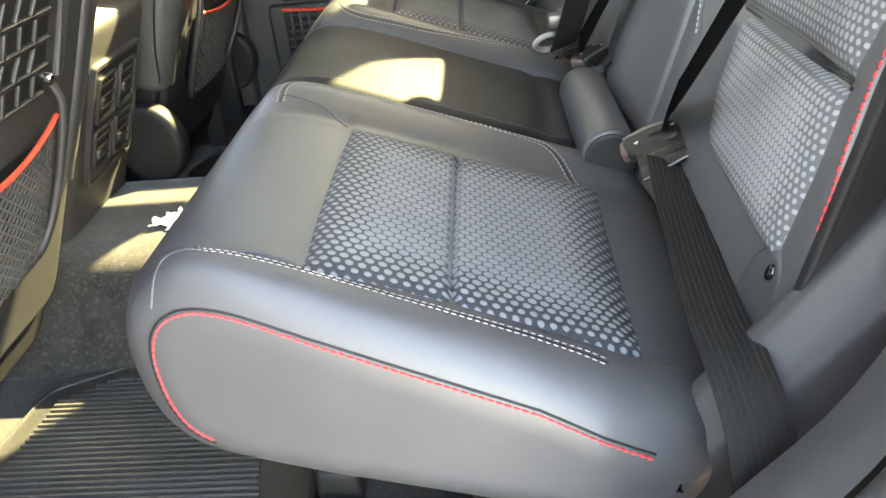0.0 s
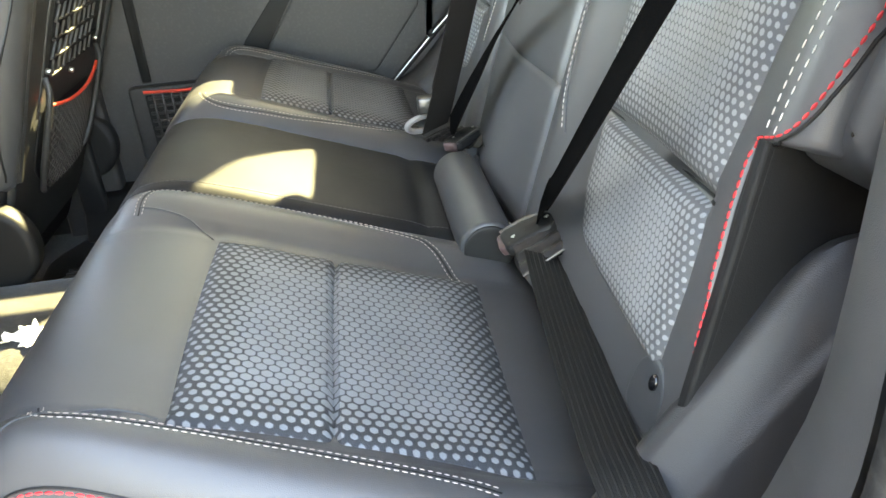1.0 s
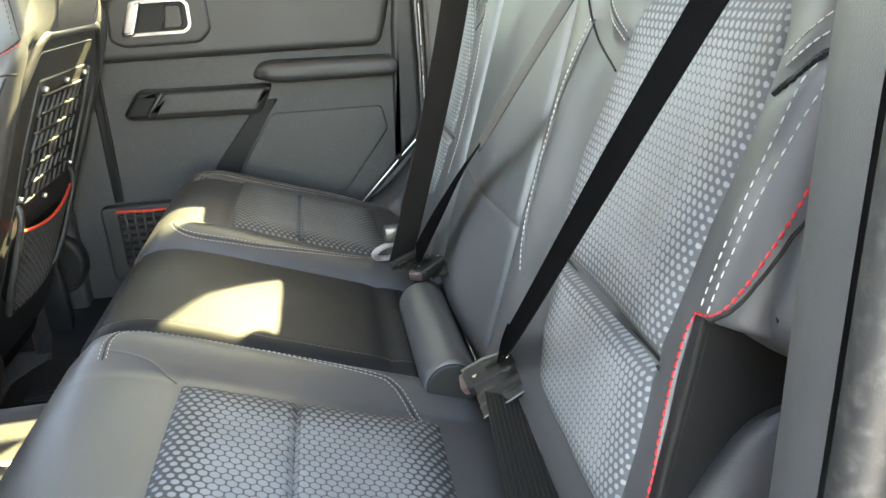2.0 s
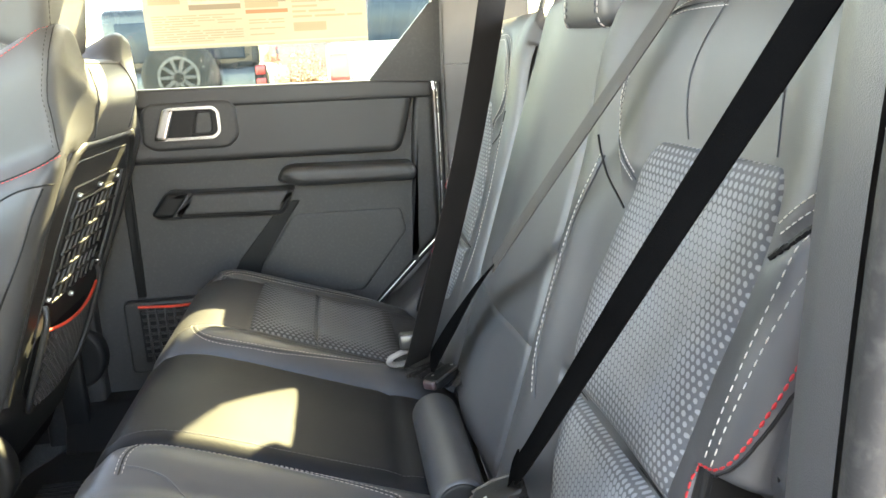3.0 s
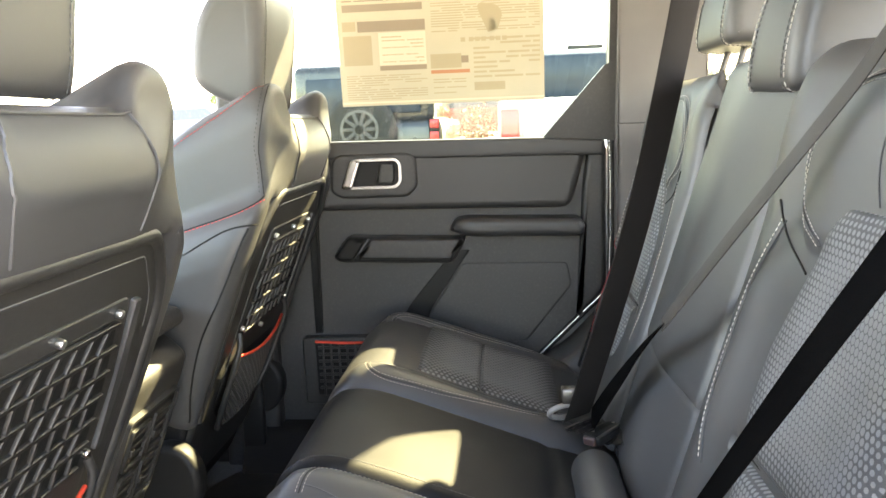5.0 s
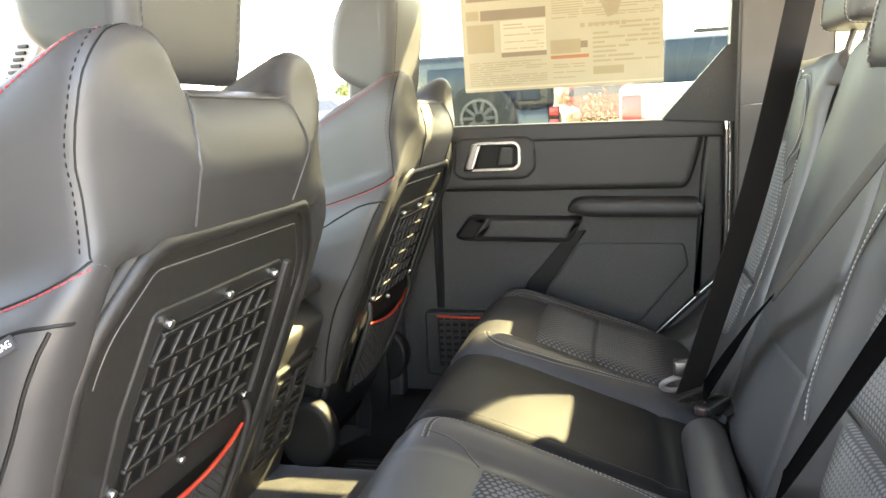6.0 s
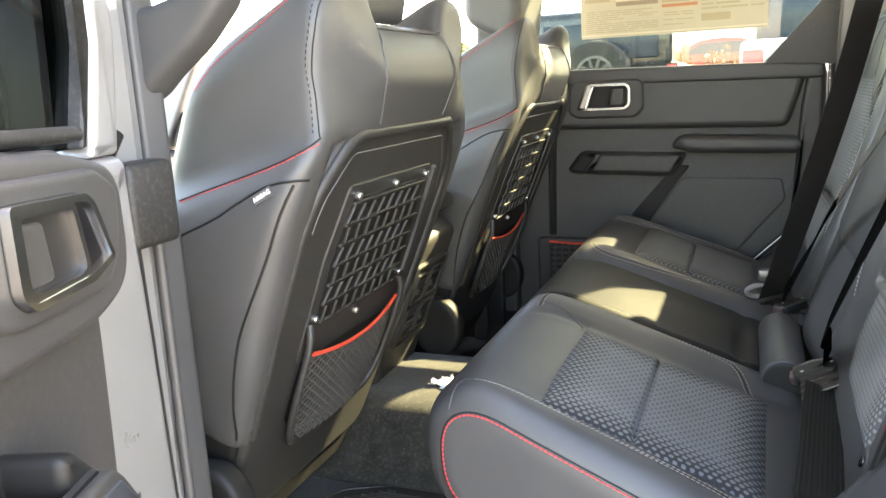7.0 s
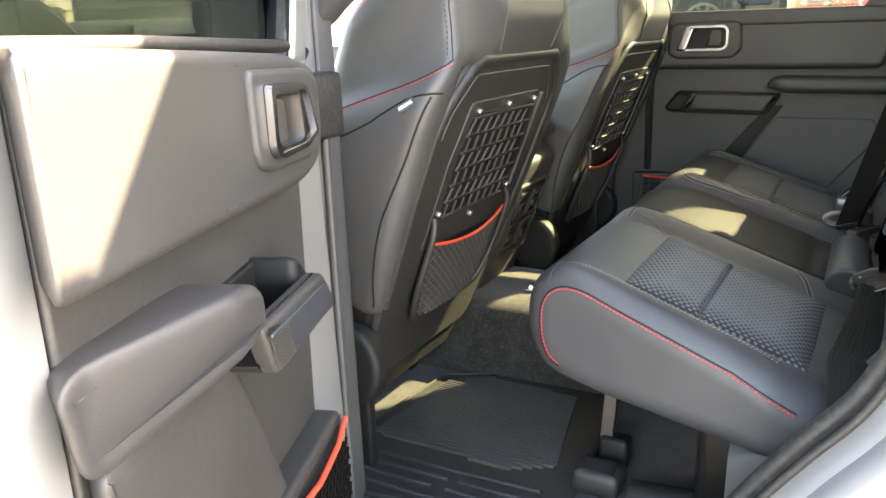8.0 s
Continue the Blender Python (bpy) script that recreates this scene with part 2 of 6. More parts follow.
def inset(loop, d):
    """The closed 2D loop moved inwards by d."""
    if d == 0:
        return loop
    t = np.roll(loop, -1, 0) - np.roll(loop, 1, 0)
    t /= np.maximum(np.linalg.norm(t, axis=1, keepdims=True), 1e-9)
    nrm = np.stack([-t[:, 1], t[:, 0]], 1)
    x, y = loop[:, 0], loop[:, 1]
    if (x * np.roll(y, -1) - np.roll(x, -1) * y).sum() < 0:
        nrm = -nrm
    return loop + nrm * d


def slab(loop, lo, hi, r, place, seg=4, inner=1, r2=None, ladder=False):
    """A closed 2D loop drawn out from lo to hi with rounded ends. place(a, b, s) gives the world point."""
    r2 = r if r2 is None else r2
    secs = []
    for k in range(seg + 1):
        th = k / seg * math.pi / 2
        secs.append((lo + r * (1 - math.cos(th)), r * (1 - math.sin(th))))
    secs += [(lo + r + (hi - r2 - lo - r) * k / (inner + 1), 0.0) for k in range(1, inner + 1)]
    for k in range(seg, -1, -1):
        th = k / seg * math.pi / 2
        secs.append((hi - r2 * (1 - math.cos(th)), r2 * (1 - math.sin(th))))
    if r > 0:
        secs.insert(0, (lo, r + 0.003))
    if r2 > 0:
        secs.append((hi, r2 + 0.003))
    if r == 0:
        secs = [s for i, s in enumerate(secs) if i >= seg]
    if r2 == 0:
        secs = secs[: len(secs) - seg]
    if r == 0 and r2 > 0 and secs[0][1] > 0:
        secs = secs[1:]
    n = len(loop)
    verts, faces = [], []
    for s, d in secs:
        verts += [place(a, b, s) for a, b in inset(loop, d)]
    for k in range(len(secs) - 1):
        for i in range(n):
            j = (i + 1) % n
            faces.append((k * n + i, k * n + j, k * n + n + j, k * n + n + i))
    for k in (0, len(secs) - 1):
        order = [k * n + i for i in range(n)]
        if ladder:
            first = int(np.argmax(loop[:, 0]))
            order = order[first:] + order[:first]
            for i in range((n - 1) // 2):
                faces.append(tuple(dict.fromkeys((order[i], order[i + 1], order[n - 2 - i], order[n - 1 - i]))))
        else:
            faces.append(tuple(order))
    return fix(verts, [f for f in faces if len(set(f)) > 2])


def fix(verts, faces):
    """Faces turned outwards."""
    bm = bmesh.new()
    vs = [bm.verts.new(v) for v in verts]
    for f in faces:
        bm.faces.new([vs[i] for i in f])
    bmesh.ops.triangulate(bm, faces=[f for f in bm.faces if len(f.verts) > 4], quad_method="BEAUTY", ngon_method="EAR_CLIP")
    bmesh.ops.recalc_face_normals(bm, faces=bm.faces)
    bm.verts.index_update()
    out = [tuple(v.index for v in f.verts) for f in bm.faces]
    bm.free()
    return verts, out


def xz(a, b, s):
    return (a, s, b)


def yz(a, b, s):
    return (s, a, b)


def xy(a, b, s):
    return (a, b, s)


def box(lo, hi, r=0.004, seg=2, place=None):
    """A block with rounded edges."""
    loop = poly_round([(lo[0], lo[1]), (hi[0], lo[1]), (hi[0], hi[1]), (lo[0], hi[1])], r, 3)
    return slab(loop, lo[2], hi[2], r, place or xy, seg, 0)


def tube(pts, r, sides=8, closed=False, flat=None):
    """A round bar along points; flat=(w, t) makes it a strap of that width and thickness instead, lying across its side way."""
    P = [Vector(p) for p in pts]
    n = len(P)
    verts, faces = [], []
    up = None
    for i, p in enumerate(P):
        a = P[i - 1] if (i or closed) else p
        c = P[(i + 1) % n] if (i < n - 1 or closed) else p
        t = (c - a).normalized()
        if up is None:
            up = t.orthogonal().normalized()
        up = (up - t * up.dot(t)).normalized()
        side = t.cross(up)
        for k in range(sides):
            th = 2 * math.pi * k / sides
            verts.append(p + (up * math.cos(th) + side * math.sin(th)) * r)
    m = n if closed else n - 1
    for i in range(m):
        j = (i + 1) % n
        for k in range(sides):
            l = (k + 1) % sides
            faces.append((i * sides + k, i * sides + l, j * sides + l, j * sides + k))
    if not closed:
        faces += [tuple(reversed(range(sides))), tuple((n - 1) * sides + k for k in range(sides))]
    return verts, faces


def ribbon(pts, sides, width, thick):
    """A strap: its width lies along the side way given at each point."""
    verts, faces = [], []
    n = len(pts)
    prof = [(-0.5, -0.35), (-0.47, -0.5), (0.47, -0.5), (0.5, -0.35), (0.5, 0.35), (0.47, 0.5), (-0.47, 0.5), (-0.5, 0.35)]
    for i in range(n):
        p = Vector(pts[i])
        t = (Vector(pts[min(i + 1, n - 1)]) - Vector(pts[max(i - 1, 0)])).normalized()
        s = Vector(sides[i])
        s = (s - t * s.dot(t)).normalized()
        u = t.cross(s)
        verts += [p + s * a * width + u * b * thick for a, b in prof]
    k = len(prof)
    for i in range(n - 1):
        for j in range(k):
            l = (j + 1) % k
            faces.append((i * k + j, i * k + l, i * k + k + l, i * k + k + j))
    faces += [tuple(reversed(range(k))), tuple((n - 1) * k + j for j in range(k))]
    return verts, faces


def merge(*pieces):
    verts, faces = [], []
    for v, f in pieces:
        n = len(verts)
        verts += list(v)
        faces += [tuple(i + n for i in q) for q in f]
    return verts, faces


def stitch_row(pts, pitch, length, r):
    """Thread dashes along a line of points."""
    P = np.array([tuple(p) for p in pts], float)
    s = np.r_[0, np.cumsum(np.linalg.norm(np.diff(P, axis=0), axis=1))]
    out = []
    for c in np.arange(pitch / 2, s[-1] - pitch / 2, pitch):
        ends = [Vector([np.interp(c + d, s, P[:, k]) for k in range(3)]) for d in (-length / 2, 0, length / 2)]
        out.append(capsule(ends, r))
    return merge(*out)


def capsule(ends, r):
    a, m, b = ends
    t = (b - a).normalized()
    u = t.orthogonal().normalized()
    w = t.cross(u)
    verts, faces = [a - t * r * 0.6], []
    for p, k in ((a, 0.6), (m, 1.0), (b, 0.6)):
        verts += [p + (u * math.cos(q) + w * math.sin(q)) * r * k for q in (0.0, 1.571, 3.142, 4.712)]
    verts.append(b + t * r * 0.6)
    for k in range(4):
        l = (k + 1) % 4
        faces.append((0, 1 + l, 1 + k))
        for row in (0, 4):
            faces.append((1 + row + k, 1 + row + l, 5 + row + l, 5 + row + k))
        faces.append((9 + k, 9 + l, 13))
    return verts, faces


def hit_down(tree, pts, way, start, lift=0.0005):
    """Points carried along a way onto a mesh."""
    out = []
    for p in pts:
        loc, nrm, _, _ = tree.ray_cast(Vector(p) - Vector(way) * start, Vector(way))
        if loc is not None:
            if nrm.dot(Vector(way)) > 0:
                nrm = -nrm
            out.append(loc + nrm * lift)
    return out


def tree_of(geo):
    return BVHTree.FromPolygons([Vector(v) for v in geo[0]], geo[1])


def patch(tree, uv_pts, n, m, to_start, way, start, lift, puff=0.0, groove=None, thick=0.004):
    """A sheet laid on a mesh: a grid between four 2D corners (uv_pts(u, v) gives the 2D point), with turned-down rims."""
    verts, uvs, rims, faces = [], [], [], []
    for j in range(m + 1):
        for i in range(n + 1):
            u, v = i / n, j / m
            a, b = uv_pts(u, v)
            o = Vector(to_start(a, b))
            loc, nrm, _, _ = tree.ray_cast(o - Vector(way) * start, Vector(way))
            if loc is None:
                loc, nrm = o, -Vector(way)
            if nrm.dot(Vector(way)) > 0:
                nrm = -nrm
            e = min(u, 1 - u, v, 1 - v)
            rise = lift * min(1, e * 14) + puff * (1 - (2 * u - 1) ** 6) * (1 - (2 * v - 1) ** 6) - (thick if e == 0 else 0)
            if groove:
                rise -= groove(u, v)
            verts.append(loc - Vector(way) * rise)
            uvs.append((a, b))
            rims.append((max(0.0, 1 - e / 0.20) ** 1.0, 0))
    for j in range(m):
        for i in range(n):
            k = j * (n + 1) + i
            faces.append((k, k + 1, k + n + 2, k + n + 1))
    v, f = fix(verts, faces)
    return v, f, uvs, rims


# ---- bench seat ----
MID = 0.682  # the car's middle line
MIRROR = Matrix.Translation((0, 2 * MID, 0)) @ Matrix.Diagonal((1, -1, 1, 1))
CUSHION = [(0.225, 0.890), (0.15, 0.920), (0.06, 0.952), (-0.04, 0.988), (-0.11, 1.013), (-0.17, 1.030), (-0.215, 1.028), (-0.248, 1.005), (-0.262, 0.965), (-0.256, 0.912), (-0.228, 0.876), (-0.165, 0.857), (-0.06, 0.840), (0.06, 0.822), (0.12, 0.815), (0.20, 0.820), (0.235, 0.855)]


def cushion_geo(lo, hi, r, drop=0.0, shape=None, n=150, inner=60):
    loop = loop_smooth(CUSHION, n)
    loop[:, 1] -= drop
    v, f = slab(loop, lo, hi, r, xz, 6, inner, None, True)
    if shape:
        v = [shape(Vector(p)) for p in v]
    return v, f


def gauss(d, w):
    return math.exp(-((d / w) ** 2))


def top_of(x):
    return 0.974 - 0.356 * x


def outboard_shape(p):
    """Bolsters along both edges, a sunken seat, a pinched seam at the front pad, and corners drawn in beside the door."""
    k = min(1.0, max(0.0, (p.z - top_of(p.x) + 0.055) / 0.05))
    k = k * k * (3 - 2 * k) * min(1, max(0, (p.x + 0.24) / 0.03)) * min(1, max(0, (0.215 - p.x) / 0.02))
    bolster = 0.012 * gauss(p.y - 0.075, 0.035) + 0.016 * gauss(p.y - 0.475, 0.04)
    sink = -0.008 * gauss(p.y - 0.265, 0.13) * gauss(p.x - 0.04, 0.12)
    line = -0.004 * gauss(p.x + 0.116, 0.004) if 0.10 < p.y < 0.43 else 0
    seam = -0.004 * (gauss(p.y - (0.104 if p.x > -0.1 else 0.104 + (-0.1 - p.x) * 0.15), 0.004) + gauss(p.y - 0.425, 0.004))
    edge = min(1.0, max(0.0, (0.14 - p.y) / 0.112))
    x = p.x + 0.022 * edge**1.6 * max(0.0, (-0.10 - p.x) / 0.16) - 0.050 * edge**1.6 * max(0.0, (p.x - 0.06) / 0.17)
    y = p.y + taper(p.x, p.y)
    return Vector((x, y, p.z + k * (bolster + sink + line + seam)))


def taper(x, y):
    """The side runs in towards the front."""
    return min(1.0, max(0.0, (0.14 - y) / 0.112)) * 0.13 * max(0.0, 0.12 - x)


def seat_cushion(T, seat):
    geo = cushion_geo(0.028, 0.528, 0.036, 0, outboard_shape)
    ob = link("cushion", *geo, CUSHION_LEATHER, seat, "black leather with a satin sheen", T=T)
    tree = tree_of(geo)
    down = (0, 0, -1)

    def ins(u, v):
        y0, y1 = 0.112 - 0.012 * u + 0.006 * math.sin(3.1 * u), 0.413 + 0.004 * u
        x0, x1 = -0.112 - 0.004 * math.sin(3.1 * v), 0.146 + 0.008 * v
        c = 0.0
        return x0 + (x1 - x0) * u + c, y0 + (y1 - y0) * v

    def cut(u, v):
        return 0.007 * gauss(u - 0.435, 0.012)

    g = patch(tree, ins, 90, 40, lambda a, b: (a, b, 1.2), down, 0.0, 0.004, 0.007, cut)
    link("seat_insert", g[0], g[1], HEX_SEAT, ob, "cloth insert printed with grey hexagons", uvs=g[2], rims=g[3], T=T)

    # stitched seams
    outer = [(-0.196, 0.124), (-0.193, 0.104), (-0.178, 0.089), (-0.16, 0.086), (-0.104, 0.088), (0.0, 0.085), (0.082, 0.079), (0.112, 0.074)]
    inner_line = [(-0.195, 0.440), (-0.193, 0.470), (-0.182, 0.496), (-0.155, 0.508), (-0.10, 0.507), (-0.034, 0.502), (0.085, 0.482), (0.112, 0.465), (0.126, 0.435), (0.136, 0.402)]
    outer = [(a, b + taper(a, b)) for a, b in outer]
    for row, off in ((outer, 0.0), (outer, 0.008), (inner_line, 0.0), (inner_line, -0.008)):
        c = curve(row, 160)
        t = np.gradient(c, axis=0)
        t /= np.linalg.norm(t, axis=1, keepdims=True)
        c = c + np.stack([-t[:, 1], t[:, 0]], 1) * off
        pts = hit_down(tree, [(a, b, 1.2) for a, b in c], down, 0.0, 0.0006)
        link("stitching", *stitch_row(pts, 0.0060, 0.0036, 0.0005), TAN_THREAD, ob, "cream stitching", T=T)
    for row in (outer, inner_line):
        c = curve(row, 120)
        t = np.gradient(c, axis=0)
        t /= np.linalg.norm(t, axis=1, keepdims=True)
        c = c + np.stack([-t[:, 1], t[:, 0]], 1) * (0.004 if row is outer else -0.004)
        pts = hit_down(tree, [(a, b, 1.2) for a, b in c], down, 0.0, -0.0006)
        link("seam", *tube(pts, 0.0014, 6), BLACK, ob, T=T)
    front = curve([(-0.213, 0.080), (-0.203, 0.104), (-0.178, 0.119), (-0.146, 0.126), (-0.115, 0.122)], 50)
    link("seam", *tube(hit_down(tree, [(a, b, 1.2) for a, b in front], down, 0, 0.0002), 0.0010, 6), GREY_LEATHER, ob, T=T)
    back = curve([(-0.19, 0.452), (-0.165, 0.446), (-0.14, 0.436), (-0.116, 0.412)], 50)
    link("seam", *tube(hit_down(tree, [(a, b, 1.2) for a, b in back], down, 0, 0.0002), 0.0010, 6), GREY_LEATHER, ob, T=T)
    # red stitched seam round the side panel
    loop = loop_smooth(CUSHION, 400)
    for d, mat_, r, dash in ((0.0215, RED_THREAD, 0.0012, True), (0.0185, BLACK, 0.0010, False)):
        ring = inset(loop, d)
        th = math.asin(1 - d / 0.036)
        y = 0.028 + 0.036 * (1 - math.cos(th)) - 0.0006
        keep = [p for p in ring if p[0] < 0.172 and (p[1] > top_of(p[0]) - 0.06 or p[0] < -0.196) and not (p[0] > -0.205 and p[1] < (0.92 if p[0] < 0 else 0.84))]
        keep.sort(key=lambda p: math.atan2(p[1] - 0.93, p[0] + 0.03) if math.atan2(p[1] - 0.93, p[0] + 0.03) > -1.7 else math.atan2(p[1] - 0.93, p[0] + 0.03) + 2 * math.pi)
        pts = []
        for p in keep:
            q = outboard_shape(Vector((p[0], y, p[1])))
            pts.append(q)
        link("stitching" if dash else "seam", *(stitch_row(pts, 0.0064, 0.0042, r) if dash else tube(pts, r, 6)), mat_, ob, "red stitching" if dash else "", T=T)
    return ob


SAME = Matrix.Identity(4)
near_seat = thing("rear_seat", (0.05, 0.27, 0.64), "black leather rear seat with hexagon cloth and red stitching", "car seat", "rear seats")
far_seat = thing("rear_seat", (0.05, 2 * MID - 0.27, 0.64), "black leather rear seat with hexagon cloth beside closed door", "car seat", "rear seats")
mid_seat = thing("rear_seat", (0.05, MID, 0.64), "plain narrow black leather middle rear seat with padded roll", "car seat", "rear seats")
seat_cushion(SAME, near_seat)
seat_cushion(MIRROR, far_seat)


def center_cushion():
    def shape(p):
        if p.z > top_of(p.x) - 0.035 and p.x < 0.2:
            p.z += 0.010 * gauss(p.y - MID, 0.11) - 0.004 * gauss(p.x - 0.115, 0.01)
        return p

    geo = cushion_geo(0.532, 2 * MID - 0.532, 0.026, 0.002, shape, 110, 24)
    ob = link("cushion", *geo, LEATHER_SMOOTH, mid_seat)
    tree = tree_of(geo)
    for side in (-1, 1):
        c = curve([(-0.245, MID + side * 0.128), (-0.18, MID + side * 0.127), (0.0, MID + side * 0.126), (0.15, MID + side * 0.125)], 120)
        pts = hit_down(tree, [(a, b, 1.2) for a, b in c], (0, 0, -1), 0, 0.0004)
        link("stitching", *stitch_row(pts, 0.006, 0.0044, 0.0004), DARK_THREAD, ob, "fine grey stitching")
    return ob


center_cushion()

# backrests: the face is the plane x = 0.245 + 0.30 (z - 1.0)
BACK_OUT = Vector((-1.0, 0, 0.30)).normalized()


def on_back(y, z, out=0.0):
    return Vector((0.245 + 0.30 * (z - 1.0), y, z)) + BACK_OUT * out


def outboard_back(T, seat):
    shell = poly_round([(0.130, 0.90), (0.512, 0.90), (0.512, 1.47), (0.44, 1.512), (0.10, 1.512), (0.03, 1.44), (0.036, 1.186), (0.06, 1.176), (0.140, 1.168)], 0.015)
    ob = link("backrest", *slab(shell, 0.008, 0.15, 0.02, lambda a, b, s: on_back(a, b - (0.25 * s if a < 0.145 and 1.1 < b < 1.25 else 0), -s), 4, 1), LEATHER, seat, T=T)
    # main padded face with bolsters each side
    def swell(y, z):
        g = 0.012 * gauss(y - 0.085, 0.035) * (0.35 + 0.65 * min(1, max(0, (z - 0.98) / 0.15))) + 0.009 * gauss(y - 0.468, 0.040)
        g += 0.012 * gauss(z - 1.44, 0.07)
        g -= 0.008 * gauss(y - 0.27, 0.10) * gauss(z - 1.2, 0.12)
        ring_ = math.hypot((y - 0.300) / 1.18, z - 1.388) - 0.098
        fade = min(1.0, max(0.0, (y - 0.26) / 0.09)) * min(1.0, max(0.0, (z - 1.318) / 0.02))
        g += fade * (0.006 * (0.5 - 0.5 * math.tanh(ring_ / 0.006)) - 0.003 * gauss(ring_, 0.005))
        if y < 0.11:
            g -= 0.006 * gauss(z - (1.395 - 0.83 * y), 0.007) * min(1.0, max(0.0, (0.108 - y) / 0.02))
        g -= 0.007 * gauss(z - 1.118, 0.007) * (1 if 0.14 < y < 0.40 else 0)
        return g

    loop_y, loop_z = np.linspace(0.0, 1.0, 92), np.linspace(0.905, 1.520, 170)

    def rim(z):
        k = min(1.0, max(0.0, (1.180 - z) / 0.012))
        return 0.052 + (float(np.interp(z, [0.90, 1.0, 1.048, 1.10, 1.137, 1.164], [0.062, 0.074, 0.081, 0.093, 0.101, 0.105])) - 0.052) * k * k * (3 - 2 * k)

    verts, faces = [], []
    for z in loop_z:
        for s_ in loop_y:
            y0 = rim(z)
            y = y0 + (0.512 - y0) * s_
            zz = min(z, 1.520 - 0.05 * max(0, (y - 0.455) / 0.06) ** 2 - 0.05 * max(0, (0.12 - y) / 0.07) ** 2)
            low_ = min(1.0, max(0.0, (1.178 - z) / 0.012))
            e = min((y - y0) / (0.022 - 0.015 * low_), (0.512 - y) / 0.022, (1.525 - z) / 0.045, 1.0)
            roll = -0.03 * (1 - math.sqrt(max(0.0, 1 - (1 - max(0, e)) ** 2)))
            if (y - y0) < 0.03:
                roll *= 1 - 0.75 * low_
            if y > 0.48 and z < 1.46:
                roll *= 0.35
            verts.append(on_back(y, zz, 0.0 + swell(y, zz) + roll))
    w = len(loop_y)
    for j in range(len(loop_z) - 1):
        for i in range(w - 1):
            faces.append((j * w + i, j * w + i + 1, j * w + w + i + 1, j * w + w + i))
    face = fix(verts, faces)
    link("padding", *face, LEATHER, ob, "black leather with a satin sheen", T=T)
    tree = tree_of(face)
    way = -BACK_OUT

    def start(a, b):
        return on_back(a, b, 0.15)

    def low(u, v):
        z = 1.0 + 0.1168 * v
        l = float(np.interp(z, [0.99, 1.008, 1.064, 1.093, 1.117], [0.128, 0.121, 0.124, 0.130, 0.139]))
        r_ = float(np.interp(z, [0.998, 1.004, 1.016, 1.052, 1.108], [0.285, 0.315, 0.338, 0.360, 0.366]))
        return l + (r_ - l) * u, z - 0.012 * (1 - v) * (1 - u)

    g = patch(tree, low, 36, 24, start, way, 0, 0.003, 0.006)
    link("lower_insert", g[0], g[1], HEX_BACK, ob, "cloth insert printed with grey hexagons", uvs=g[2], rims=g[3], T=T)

    def high(u, v):
        z = 1.1190 + 0.2485 * v
        l = float(np.interp(z, [1.12, 1.163, 1.226, 1.265, 1.292, 1.328, 1.350, 1.362, 1.368], [0.141, 0.135, 0.127, 0.115, 0.107, 0.101, 0.103, 0.110, 0.128]))
        r_ = float(np.interp(z, [1.12, 1.165, 1.22, 1.28, 1.32, 1.352, 1.364, 1.368], [0.378, 0.389, 0.388, 0.368, 0.350, 0.327, 0.310, 0.290]))
        return l + (r_ - l) * u, z

    g = patch(tree, high, 44, 56, start, way, 0, 0.003, 0.008)
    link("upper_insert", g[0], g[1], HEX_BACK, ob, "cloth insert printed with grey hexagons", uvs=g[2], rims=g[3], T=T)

    def sew(name, pts, pitch, length, r, mat_, off=0.0, label_=""):
        c = curve(pts, 200)
        t = np.gradient(c, axis=0)
        t /= np.linalg.norm(t, axis=1, keepdims=True)
        c = c + np.stack([-t[:, 1], t[:, 0]], 1) * off
        p = hit_down(tree, [start(a, b) for a, b in c], way, 0, 0.0006)
        if pitch:
            link(name, *stitch_row(p, pitch, length, r), mat_, ob, label_, T=T)
        else:
            link(name, *tube(p, r, 6), mat_, ob, label_, T=T)

    rim_line = [(0.438, 1.340), (0.458, 1.292), (0.470, 1.25), (0.474, 1.18), (0.468, 1.12), (0.444, 1.070)]
    sew("stitching", rim_line, 0.0066, 0.0042, 0.0008, WHITE_THREAD, 0.0035, "cream stitching")
    sew("seam", rim_line, 0, 0, 0.0008, GREY_LEATHER, -0.004)
    arc = [(0.254, 1.481), (0.295, 1.481), (0.334, 1.478), (0.366, 1.467), (0.398, 1.445), (0.418, 1.415), (0.420, 1.385), (0.402, 1.350), (0.352, 1.322)]
    sew("stitching", arc, 0.0058, 0.0042, 0.0006, WHITE_THREAD, 0.0, "cream stitching")
    sew("stitching", arc, 0.0058, 0.0042, 0.0006, WHITE_THREAD, -0.009, "cream stitching")
    sew("seam", arc, 0, 0, 0.0008, GREY_LEATHER, -0.005)
    sew("seam", [(0.455, 1.356), (0.440, 1.338), (0.415, 1.318), (0.366, 1.298)], 0, 0, 0.0012, BLACK)
    sew("seam", [(0.256, 1.480), (0.266, 1.458), (0.276, 1.432), (0.279, 1.414), (0.275, 1.390), (0.266, 1.370)], 0, 0, 0.0006, GREY_LEATHER)
    sew("seam", [(0.149, 1.488), (0.146, 1.445), (0.138, 1.402), (0.131, 1.370)], 0, 0, 0.0006, GREY_LEATHER)
    # shoulder cap seam with its stitching, and the pleat that runs out over the flank
    cap_line = [(0.262, 1.474), (0.252, 1.486), (0.236, 1.492), (0.19, 1.492), (0.13, 1.490), (0.09, 1.478)]
    sew("seam", cap_line, 0, 0, 0.0009, GREY_LEATHER)
